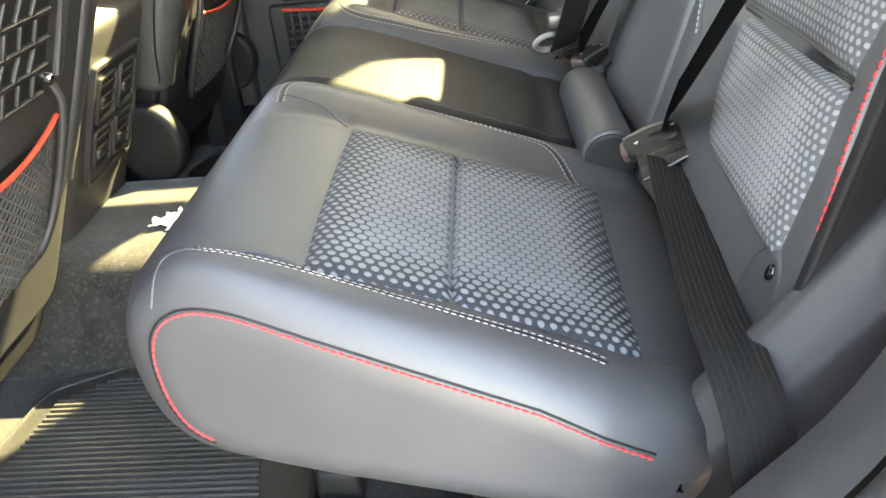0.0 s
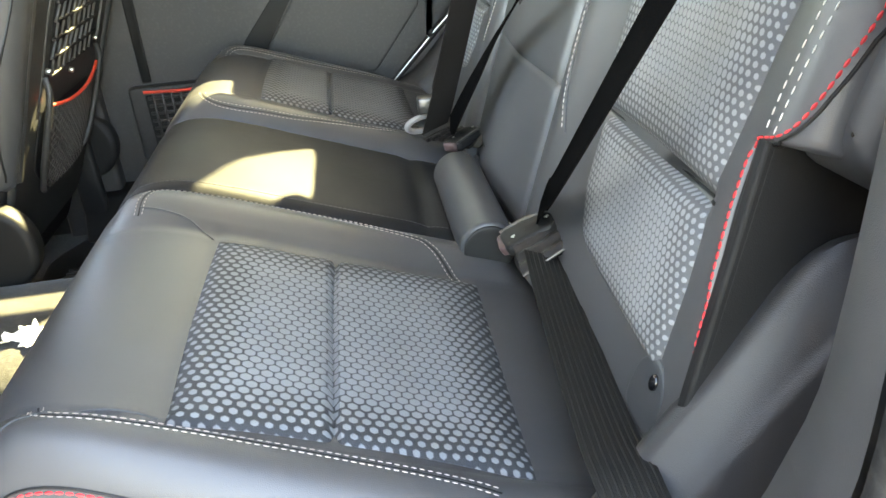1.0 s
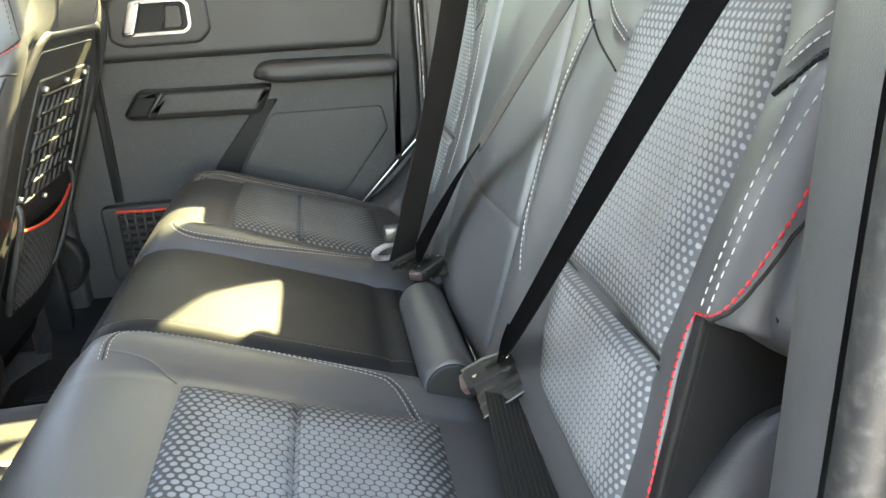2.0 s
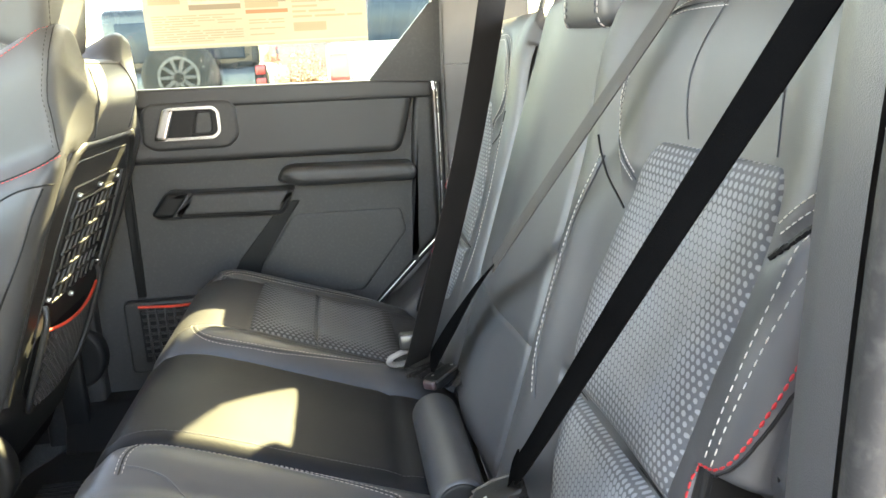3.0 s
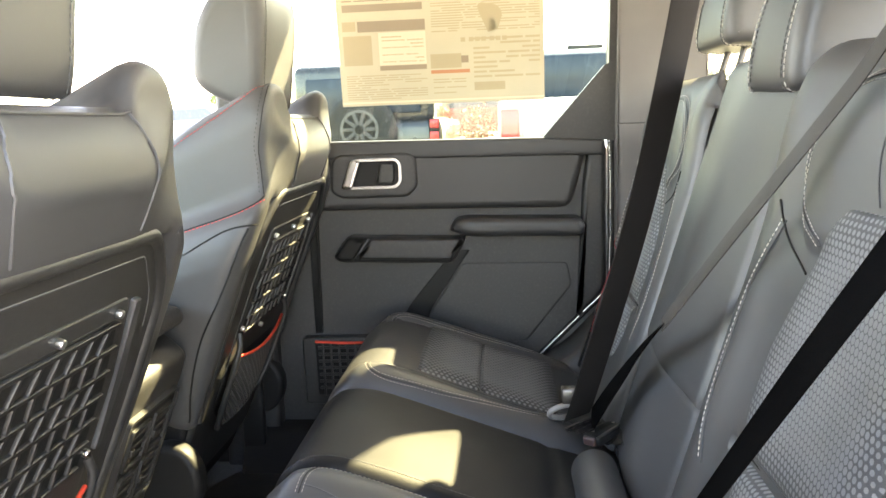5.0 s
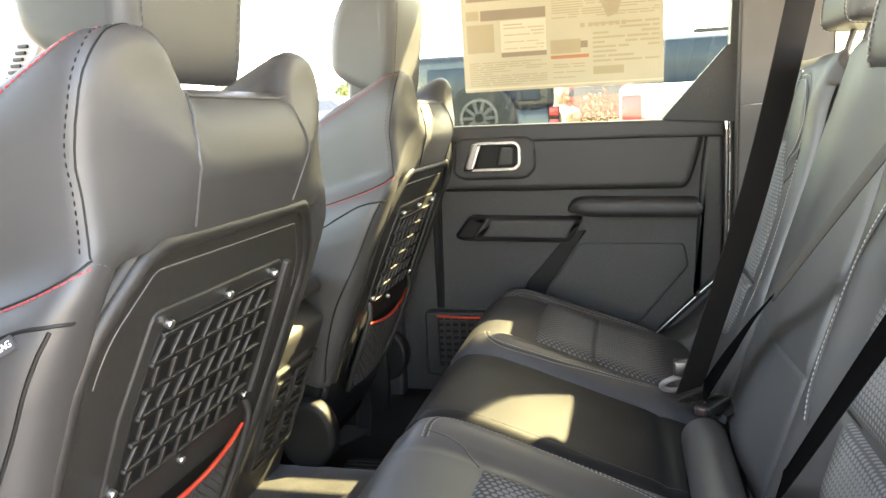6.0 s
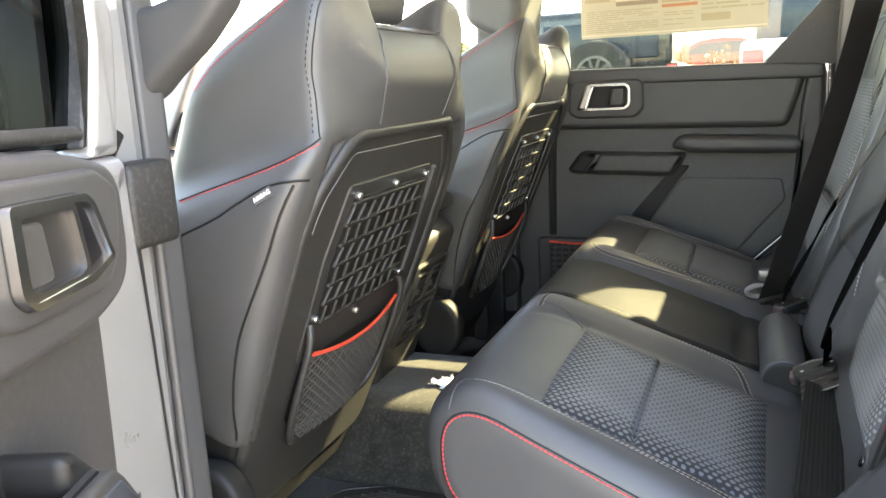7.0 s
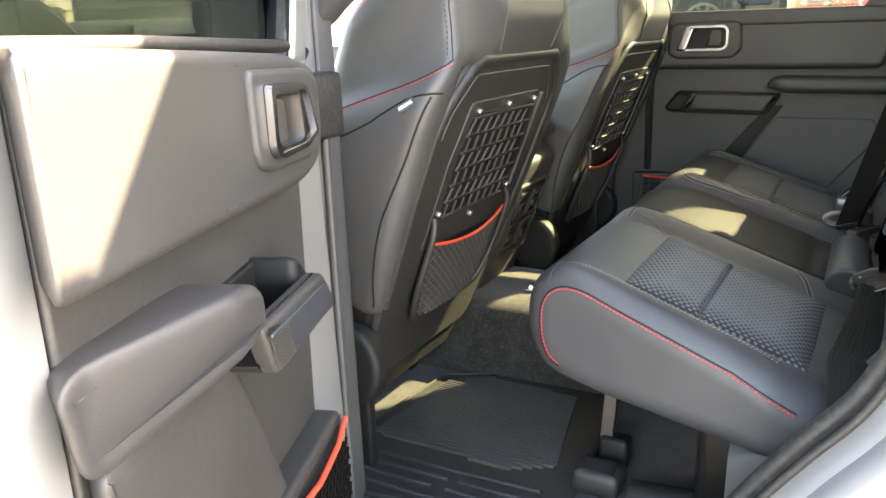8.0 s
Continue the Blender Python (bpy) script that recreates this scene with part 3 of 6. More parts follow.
    sew("stitching", cap_line[2:], 0.0060, 0.0044, 0.0006, WHITE_THREAD, -0.005, "cream stitching")
    flank_line = [(0.099, 1.332), (0.083, 1.345), (0.068, 1.359), (0.060, 1.376), (0.057, 1.390)]
    for shift in (0.0, 0.007):
        sew("stitching", flank_line, 0.0060, 0.0042, 0.0006, WHITE_THREAD, shift, "cream stitching")
    sew("seam", [(0.101, 1.311), (0.085, 1.325), (0.070, 1.338), (0.056, 1.348)], 0, 0, 0.0024, BLACK)
    wide = [(0.091, 1.178), (0.089, 1.207), (0.082, 1.252), (0.075, 1.291), (0.066, 1.339)]
    sew("stitching", wide, 0.0082, 0.0046, 0.0006, WHITE_THREAD, 0.0055, "cream stitching")
    sew("stitching", wide, 0.0082, 0.0046, 0.0006, WHITE_THREAD, -0.0055, "cream stitching")
    red = [(0.077, 0.985), (0.086, 1.048), (0.098, 1.10), (0.106, 1.137), (0.109, 1.160), (0.106, 1.171), (0.094, 1.175), (0.080, 1.180), (0.070, 1.192), (0.063, 1.22), (0.058, 1.262), (0.056, 1.304), (0.055, 1.36)]
    sew("stitching", red, 0.0068, 0.0044, 0.0012, RED_THREAD, 0.0, "red stitching")
    sew("seam", red[5:], 0, 0, 0.0012, BLACK, 0.003)
    # Added black tube that covers the brightly lit padding rim.
    binding = [on_back(rim(z) - 0.0005, z, swell(rim(z), z) - 0.0035) for z in np.linspace(0.93, 1.166, 40)]
    link("binding", *tube(binding, 0.0018, 8), BLACK, ob, "dark edge binding", T=T)
    sew("seam", [(0.134, 1.1178), (0.2, 1.1178), (0.3, 1.1178), (0.382, 1.1178)], 0, 0, 0.0014, BLACK)
    # black cloth side below the notch
    side = poly_round([(0.212, 0.90), (0.297, 1.180), (0.40, 1.18), (0.60, 1.06), (0.60, 0.90)], 0.006)
    link("side_panel", *slab(side, 0.064, 0.0755, 0.003, lambda a, b, s: (a - 0.006, s + float(np.interp(b, [0.9, 1.0, 1.048, 1.10, 1.137, 1.17], [-0.012, 0, 0.007, 0.019, 0.027, 0.031])), b), 3, 1), BLACK, ob, "black side panel", smooth=False, T=T)
    # release button on its flap
    flap = poly_round([(0.095, 0.945), (0.155, 0.945), (0.150, 0.99), (0.125, 1.005), (0.10, 0.99)], 0.02)
    link("flap", *slab(flap, -0.004, 0.01, 0.003, lambda a, b, s: on_back(a, b, -s), 3, 0), GREY_LEATHER, ob, T=T)
    link("button", *slab(np.array([(math.cos(q) * 0.005, math.sin(q) * 0.0065) for q in np.linspace(0, 2 * math.pi, 16, endpoint=False)]), 0, 0.006, 0.002, lambda a, b, s: on_back(0.118 + a, 0.986 + b, 0.007 - s), 2, 0), GLOSSBLACK, ob, "small black release button", T=T)
    return ob


outboard_back(SAME, near_seat)
outboard_back(MIRROR, far_seat)


def center_back():
    lo, hi = 0.515, 2 * MID - 0.515

    def grid(z0, z1, out, name, mat_, y0=lo, y1=hi):
        ys, zs = np.linspace(y0, y1, 40), np.linspace(z0, z1, 40)
        verts, faces = [], []
        for z in zs:
            for y in ys:
                e = min((y - y0) / 0.02, (y1 - y) / 0.02, 1.0)
                roll = -0.007 * (1 - math.sqrt(max(0.0, 1 - (1 - max(0, e)) ** 2)))
                e = min((z - z0) / 0.006, (z1 - z) / (0.03 if z1 > 1.4 else 0.006), 1.0)
                roll -= (0.03 if z > 1.4 else 0.003) * (1 - math.sqrt(max(0.0, 1 - (1 - max(0, e)) ** 2)))
                verts.append(on_back(y, z, out + roll + 0.012 * gauss((y - (y0 + y1) / 2), 0.10)))
        for j in range(39):
            for i in range(39):
                faces.append((j * 40 + i, j * 40 + i + 1, j * 40 + 41 + i, j * 40 + 40 + i))
        g = fix(verts, faces)
        link(name, *g, mat_, ob)
        return tree_of(g)

    core = poly_round([(lo, 0.90), (hi, 0.90), (hi, 1.524), (lo, 1.524)], 0.02)
    ob = link("backrest", *slab(core, 0.012, 0.12, 0.01, lambda a, b, s: on_back(a, b, -s), 3, 1), LEATHER, mid_seat)
    grid(1.1035, 1.534, 0.002, "padding", LEATHER)
    grid(0.93, 1.103, 0.0, "lower_panel", LEATHER)
    return ob


center_back()


def headrest(cx, cy, cz, w, h, d, label, lean=0.25, group="rear headrests"):
    """A padded block on two posts, with a stitched rim."""
    ob = thing("headrest", (cx, cy, cz - h / 2 - 0.05), label, "headrest", group)
    prof = loop_smooth([(-d * 0.50, -h * 0.5 + 0.012), (-d * 0.2, -h * 0.5), (d * 0.42, -h * 0.46), (d * 0.5, 0.0), (d * 0.36, h * 0.46), (-d * 0.1, h * 0.5), (-d * 0.46, h * 0.40), (-d * 0.60, 0.0)], 60)

    def place(a, b, s):
        return (cx + a + lean * b, cy + s, cz + b)

    geo = slab(prof, -w / 2, w / 2, 0.022, place, 6, 6)
    link("pad", *geo, LEATHER, ob)
    for side in (-1, 1):
        for k, off in enumerate((0.0, 0.009)):
            ring = inset(prof, -0.0008)
            pts = [place(a, b, side * (w / 2 - 0.026 - off)) for a, b in ring]
            link("stitching", *stitch_row(pts + pts[:1], 0.0075, 0.0055, 0.0010), WHITE_THREAD if k == 0 else DARK_THREAD, ob, "cream stitching")
        pts = [Vector(place(0, -h * 0.45, side * w * 0.22)), Vector(place(-0.004, -h * 0.5 - 0.06, side * w * 0.22))]
        link("post", *tube(pts, 0.006, 10), DARK_STEEL, ob, "dark steel post")
    return ob


headrest(0.440, 0.602, 1.562, 0.178, 0.18, 0.10, "black leather middle rear headrest with cream stitching")
headrest(0.482, 1.035, 1.640, 0.22, 0.16, 0.10, "black leather rear headrest beside the far pillar")
headrest(0.498, 0.274, 1.640, 0.22, 0.16, 0.10, "black leather rear headrest of the outboard seat")

# padded roll where the middle seat meets its back
ring = np.array([(0.176 + 0.034 * math.cos(q), 0.936 + 0.034 * math.sin(q)) for q in np.linspace(0, 2 * math.pi, 32, endpoint=False)])
roll = link("padded_roll", *slab(ring, 0.462, 0.715, 0.006, xz, 3, 4), CUSHION_LEATHER, mid_seat)
link("end_cap", *slab(ring * 1.0 + (np.array([0.176, 0.936]) - ring) * 0.12, 0.4585, 0.4635, 0.002, xz, 2, 0), BLACK, roll, "flat dark end cap")


# ---- car body, floor and roof ----
def plate(points, thick, way, material, name, parent=None, label="", kind="", r=0.0):
    """A flat sheet with thickness, from corners in the world."""
    P = [Vector(p) for p in points]
    w = Vector(way).normalized() * thick
    n = len(P)
    verts = P + [p + w for p in P]
    faces = [tuple(range(n)), tuple(reversed(range(n, 2 * n)))] + [(i, n + i, n + (i + 1) % n, (i + 1) % n) for i in range(n)]
    return link(name, *fix(verts, faces), material, parent, label, smooth=False, kind=kind)


FLOOR = 0.62
NEAR, FAR = -0.10, 1.46
floor = link("floor", *box((-1.7, NEAR, FLOOR - 0.05), (1.5, FAR, FLOOR), 0.005), CARPET, None, "charcoal carpeted car floor", kind="structure")
tunnel = loop_smooth([(0.538, FLOOR - 0.02), (0.545, FLOOR + 0.07), (0.556, FLOOR + 0.135), (0.60, FLOOR + 0.160), (0.70, FLOOR + 0.165), (0.80, FLOOR + 0.165), (0.875, FLOOR + 0.150), (0.925, FLOOR + 0.10), (0.945, FLOOR - 0.02)], 60)
link("floor_tunnel", *slab(tunnel, -1.2, 0.3, 0.01, yz, 2, 2), CARPET, None, "raised carpeted floor tunnel", kind="structure")
# Unseen roof: pale for fill bounce, near edge set by the door's shadow.
roof = link("ceiling", *box((-0.95, 0.095, 1.985), (1.55, FAR - 0.05, 2.03), 0.02), HEADLINER, None, "pale headliner and roof of the car", kind="structure")
# Unseen rail, sloped to keep clear of the sun on the door.
near_rail = poly_round([(NEAR + 0.03, 1.815), (0.0, 1.85), (0.10, 1.975), (0.098, 2.02), (0.07, 1.995), (NEAR + 0.03, 1.845)], 0.008)
link("roof_rail_near", *slab(near_rail, -0.95, 1.55, 0.006, yz, 2, 0), QUARTER, None, "warm grey roof rail trim", kind="structure")
# sill between floor and the near door opening
link("door_sill", *box((-0.46, NEAR - 0.05, FLOOR - 0.1), (0.10, NEAR + 0.05, FLOOR + 0.02), 0.015), TRIM, None, "grey plastic door sill", kind="structure")

# floor mat with raised ribs
mat_ob = thing("floor_mat", (-0.42, 0.3, FLOOR), "black ribbed rubber floor mat with dusty edges", "floor mat")
outline = poly_round([(-0.66, 0.10), (-0.62, 0.47), (-0.50, 0.53), (-0.26, 0.53), (-0.20, 0.44), (-0.18, 0.02), (-0.60, -0.02)], 0.03)
mat_tray = link("tray", *slab(outline, FLOOR, FLOOR + 0.008, 0.003, xy, 2, 0), MAT_RUBBER, mat_ob)
link("rim", *tube([(a, b, FLOOR + 0.008) for a, b in inset(outline, 0.006)], 0.0025, 6, True), MAT_RUBBER, mat_ob)
field = [(-0.615, 0.17), (-0.585, 0.44), (-0.515, 0.49), (-0.30, 0.475), (-0.245, 0.20), (-0.32, 0.155)]


def span_at(poly, y):
    xs = []
    for (a, b), (c, d) in zip(poly, poly[1:] + poly[:1]):
        if (b - y) * (d - y) < 0:
            xs.append(a + (c - a) * (y - b) / (d - b))
    return (min(xs), max(xs)) if len(xs) > 1 else None


for k in range(35):
    y = 0.159 + k * 0.0097
    s = span_at(field, y)
    if s:
        loop = np.array([(y - 0.0026, FLOOR + 0.007), (y + 0.0026, FLOOR + 0.007), (y + 0.0017, FLOOR + 0.0140), (y - 0.0017, FLOOR + 0.0140)])
        link("rib", *slab(loop, s[0], s[1], 0.0, yz, 1, 0), RIB_RUBBER, mat_tray, smooth=False)
for k, (y, x0, x1) in enumerate([(0.115, -0.56, -0.24), (0.085, -0.58, -0.40), (0.085, -0.38, -0.22), (0.055, -0.58, -0.42), (0.055, -0.39, -0.24), (0.025, -0.57, -0.30)]):
    link("ridge", *tube([(x0, y, FLOOR + 0.009), ((x0 + x1) / 2, y - 0.004, FLOOR + 0.010), (x1, y, FLOOR + 0.009)], 0.005, 8), MAT_RUBBER, mat_tray)
far_mat = thing("floor_mat", (-0.42, 1.06, FLOOR), "black rubber floor mat in the far footwell", "floor mat")
far_tray = link("tray", *slab(np.array([(a, 2 * MID - b) for a, b in outline]), FLOOR, FLOOR + 0.008, 0.003, xy, 2, 0), MAT_RUBBER, far_mat)
for k in range(18):
    y = 0.90 + k * 0.018
    link("rib", *tube([(-0.60, y, FLOOR + 0.009), (-0.24, y, FLOOR + 0.009)], 0.004, 6), MAT_RUBBER, far_tray)

# rocker trim inside the far door
rocker = poly_round([(1.34, FLOOR), (1.36, FLOOR + 0.05), (1.40, FLOOR + 0.10), (1.50, FLOOR + 0.11), (1.50, FLOOR - 0.08), (1.34, FLOOR - 0.08)], 0.015)
link("door_sill_far", *slab(rocker, -0.60, 0.14, 0.01, yz, 3, 0), BLACK, None, "black plastic far door sill", kind="structure")

# folding bracket under the near cushion
br = thing("seat_bracket", (-0.12, 0.24, FLOOR), "dark steel seat bracket on black plastic feet", "bracket")
link("bar", *ribbon([(-0.155, 0.24, 0.86), (-0.160, 0.24, 0.76), (-0.165, 0.235, 0.68)], [(1, 0, 0)] * 3, 0.022, 0.008), DARK_STEEL, br, "worn bare steel bar")
link("foot", *box((-0.20, 0.15, FLOOR), (-0.12, 0.215, FLOOR + 0.045), 0.012), PLASTIC, br)
link("hinge", *box((-0.175, 0.222, FLOOR + 0.02), (-0.125, 0.26, FLOOR + 0.075), 0.008), BLACK, br)
link("foot", *tube([(-0.10, 0.16, FLOOR + 0.02), (0.05, 0.16, FLOOR + 0.03)], 0.025, 14), BLACK, br)
for y in (0.2, 0.62, 1.10):
    riser = thing("bench_pedestal", (0.1, y, FLOOR), "black plastic seat base under the bench", "pedestal", "bench pedestals")
    link("block", *box((0.0, y - 0.06, FLOOR), (0.22, y + 0.10, 0.862 if y != 0.62 else 0.85), 0.02), BLACK, riser)

# ---- far door ----
far_door = thing("door_1", (-0.08, 1.44, 0.70), "charcoal closed rear door with armrest, chrome handle and sticker window", "car door", kind="structure")
DY = 1.452


def far_slab(name, pts, depth, r, material, corner=0.01, label="", parent=None, base=DY):
    return link(name, *slab(poly_round(pts, corner, 4), base - depth, base + 0.01, r, xz, 4, 0, 0.0), material, parent or far_door, label)


panel = far_slab("panel", [(-0.52, 0.70), (0.10, 0.70), (0.10, 0.86), (0.29, 1.05), (0.292, 1.400), (-0.52, 1.410)], 0.004, 0.002, PANEL, 0.02)
far_slab("upper_trim", [(-0.50, 1.258), (0.195, 1.250), (0.210, 1.262), (0.222, 1.300), (0.248, 1.398), (-0.50, 1.406)], 0.040, 0.016, PANEL_SOFT, 0.012, "soft dark upper panel")
far_slab("sill_ledge", [(-0.50, 1.378), (0.285, 1.368), (0.285, 1.402), (0.136, 1.412), (-0.50, 1.420)], 0.045, 0.006, PANEL_SOFT, 0.005)
far_slab("rear_frame", [(0.220, 0.98), (0.286, 1.055), (0.286, 1.395), (0.250, 1.395), (0.236, 1.30)], 0.030, 0.010, PANEL, 0.012)
far_slab("lower_trim", [(-0.050, 1.119), (0.20, 1.116), (0.212, 1.06), (0.10, 0.92), (-0.16, 0.92), (-0.126, 1.010)], 0.006, 0.005, PANEL, 0.012, "lighter lower panel")
far_slab("diagonal_channel", [(-0.070, 1.150), (-0.030, 1.150), (-0.054, 1.118), (-0.128, 1.008), (-0.165, 0.92), (-0.24, 0.92), (-0.180, 1.020)], 0.006, 0.002, BLACK, 0.006, "dark slanting channel")
far_slab("fold", [(-0.42, 1.24), (-0.395, 1.24), (-0.40, 0.95), (-0.42, 0.95)], 0.010, 0.004, BLACK, 0.004)
far_slab("handle_surround", [(-0.352, 1.300), (-0.325, 1.285), (-0.170, 1.285), (-0.146, 1.308), (-0.148, 1.375), (-0.165, 1.388), (-0.330, 1.388), (-0.348, 1.37)], 0.050, 0.008, PANEL, 0.012)
far_slab("handle_pocket", [(-0.318, 1.312), (-0.192, 1.312), (-0.186, 1.32), (-0.186, 1.365), (-0.195, 1.372), (-0.292, 1.372)], 0.0515, 0.001, BLACK, 0.01)
far_slab("lever", [(-0.245, 1.318), (-0.205, 1.318), (-0.198, 1.326), (-0.198, 1.36), (-0.205, 1.366), (-0.23, 1.366)], 0.058, 0.004, PLASTIC, 0.006)
ring_pts = poly_round([(-0.316, 1.311), (-0.196, 1.311), (-0.184, 1.322), (-0.184, 1.364), (-0.194, 1.374), (-0.292, 1.374)], 0.012, 5)
outer_r, inner_r = inset(ring_pts, -0.0035), inset(ring_pts, 0.0030)


def frame_geo(outer, inner_loop, lo, hi, place):
    """A flat ring between two loops."""
    n = len(outer)
    verts = []
    for lp, s in ((outer, lo), (outer * 0.98 + inner_loop * 0.02, hi), (inner_loop, hi), (inner_loop, lo)):
        verts += [place(a, b, s) for a, b in lp]
    faces = []
    for k in range(4):
        l = (k + 1) % 4
        for i in range(n):
            j = (i + 1) % n
            faces.append((k * n + i, k * n + j, l * n + j, l * n + i))
    return fix(verts, faces)


link("handle", *frame_geo(outer_r, inner_r, DY - 0.045, DY - 0.064, xz), CHROME, far_door, "chrome handle frame")
link("handle_grip", *slab(poly_round([(-0.324, 1.308), (-0.296, 1.308), (-0.272, 1.376), (-0.298, 1.376)], 0.008, 4), DY - 0.068, DY - 0.05, 0.005, xz, 3, 0), CHROME, far_door, "chrome end of the handle")
far_slab("pull_grip", [(-0.356, 1.146), (-0.340, 1.134), (-0.078, 1.126), (-0.064, 1.134), (-0.036, 1.186), (-0.27, 1.192), (-0.318, 1.196)], 0.050, 0.010, PANEL_SOFT, 0.012, "dark pull grip")
far_slab("grip_end", [(-0.352, 1.147), (-0.340, 1.138), (-0.306, 1.138), (-0.268, 1.190), (-0.316, 1.193)], 0.054, 0.008, BLACK, 0.008, "black end of the grip")
far_slab("pull_face", [(-0.302, 1.141), (-0.074, 1.134), (-0.038, 1.184), (-0.262, 1.189)], 0.060, 0.008, PANEL, 0.006, "satin grip face")
far_slab("armrest", [(-0.076, 1.205), (-0.023, 1.190), (0.229, 1.186), (0.240, 1.205), (0.228, 1.228), (-0.040, 1.235), (-0.064, 1.229)], 0.075, 0.016, PANEL_SOFT, 0.012, "padded armrest")
pocket = far_slab("pocket", [(-0.450, 0.945), (-0.450, 0.775), (-0.22, 0.765), (-0.20, 0.945)], 0.030, 0.006, PLASTIC, 0.012, "door pocket")
far_slab("pocket_recess", [(-0.415, 0.928), (-0.415, 0.80), (-0.25, 0.80), (-0.25, 0.928)], 0.032, 0.001, BLACK, 0.006, parent=far_door)
for k in range(7):
    z = 0.815 + k * 0.017
    link("pocket_slat", *box((-0.41, DY - 0.036, z), (-0.26, DY - 0.030, z + 0.007), 0.002), PLASTIC, far_door)
for k in range(7):
    x = -0.40 + k * 0.02
    link("pocket_slat", *box((x, DY - 0.038, 0.80), (x + 0.005, DY - 0.030, 0.93), 0.002), PLASTIC, far_door)
link("pocket_cord", *tube([(-0.415, DY - 0.036, 0.936), (-0.34, DY - 0.040, 0.933), (-0.22, DY - 0.036, 0.934)], 0.0035, 8), RED_CORD, far_door, "red elastic cord")
# rubber strip along the door's rear edge; a bright steel bead makes its shine
edge = curve([(0.300, DY - 0.02, 1.40), (0.302, DY - 0.02, 1.30), (0.300, DY - 0.02, 1.12), (0.292, DY - 0.02, 1.055), (0.24, DY - 0.02, 1.00), (0.14, DY - 0.02, 0.90), (0.10, DY - 0.02, 0.86)], 40)
link("weatherstrip", *tube(edge, 0.008, 8), RUBBER, far_door)
link("edge_bead", *tube([(p[0] - 0.004, p[1] - 0.0070, p[2]) for p in edge], 0.0012, 6), STEEL, far_door, "bright worn edge")
# window frame and glass
for name, pts in (("window_frame", [(0.292, DY - 0.03, 1.40), (0.325, DY - 0.03, 1.40), (0.335, DY - 0.07, 1.91), (0.298, DY - 0.07, 1.91)]), ("window_frame", [(-0.56, DY - 0.03, 1.40), (-0.50, DY - 0.03, 1.40), (-0.50, DY - 0.07, 1.91), (-0.56, DY - 0.07, 1.91)]), ("window_frame", [(-0.56, DY - 0.068, 1.885), (0.335, DY - 0.068, 1.885), (0.335, DY - 0.073, 2.0), (-0.56, DY - 0.073, 2.0)])):
    plate(pts, 0.05, (0, 1, 0.0), PLASTIC, name, far_door)
plate([(0.138, DY - 0.034, 1.402), (0.293, DY - 0.034, 1.402), (0.297, DY - 0.047, 1.572), (0.285, DY - 0.047, 1.568)], 0.03, (0, 1, 0), PANEL, "sail_panel", far_door, "dark triangular corner panel")
pane = plate([(-0.50, DY + 0.002, 1.40), (0.295, DY + 0.002, 1.40), (0.298, DY - 0.050, 1.905), (-0.50, DY - 0.050, 1.905)], 0.004, (0, 1, 0.1), GLASS, "window_pane", far_door)


# ---- window sticker ----
def on_glass(a, b, out):
    z = 1.40 + b
    return (a, DY + 0.002 - 0.047 * b / 0.46 - out, z)


sticker = thing("window_sticker", on_glass(-0.08, 0.1, 0.004), "cream printed price sticker hung inside the window", "sticker")
SX0, SX1, SB0, SB1 = -0.318, 0.152, 0.098, 0.360
link("sheet", *slab(poly_round([(SX0, SB0), (SX1, SB0), (SX1, SB1), (SX0, SB1)], 0.002), 0.002, 0.0034, 0.0, on_glass, 1, 0), PAPER, sticker)
INK_PALE = surface("pale_ink", (0.36, 0.30, 0.19), 0.7, vary=0.05)
INK_DARK = surface("dark_ink", (0.25, 0.20, 0.14), 0.7, vary=0.05)
INK_RED = surface("red_ink", (0.42, 0.18, 0.09), 0.7, vary=0.05)
INK_WHITE = surface("white_print", (0.56, 0.51, 0.38), 0.7, vary=0.03)


def ink(name, a0, b0, a1, b1, material, out=0.0042, label=""):
    w, h = SX1 - SX0, SB1 - SB0
    p = [(SX0 + a0 * w, SB0 + b0 * h), (SX0 + a1 * w, SB0 + b0 * h), (SX0 + a1 * w, SB0 + b1 * h), (SX0 + a0 * w, SB0 + b1 * h)]
    return link(name, *slab(np.array(p), out - 0.0006, out, 0.0, on_glass, 1, 0), material, sticker, label, smooth=False)


ink("print_panel", 0.0, 0.02, 1.0, 0.035, INK_WHITE)
ink("print_panel", 0.03, 0.80, 0.42, 0.86, INK_DARK)
ink("print_panel", 0.20, 0.30, 0.43, 0.34, INK_DARK)
ink("print_panel", 0.20, 0.345, 0.43, 0.62, INK_WHITE)
ink("print_panel", 0.10, 0.63, 0.43, 0.72, INK_DARK)
ink("print_panel", 0.025, 0.35, 0.165, 0.60, INK_PALE)
ink("print_panel", 0.025, 0.64, 0.09, 0.72, INK_PALE)
ink("print_panel", 0.45, 0.255, 0.64, 0.285, INK_RED, label="red stripe")
ink("print_panel", 0.45, 0.30, 0.60, 0.42, INK_PALE)
ink("print_panel", 0.60, 0.34, 0.635, 0.40, INK_DARK)
ink("print_panel", 0.66, 0.10, 0.81, 0.17, INK_PALE)
rng = random.Random(4)
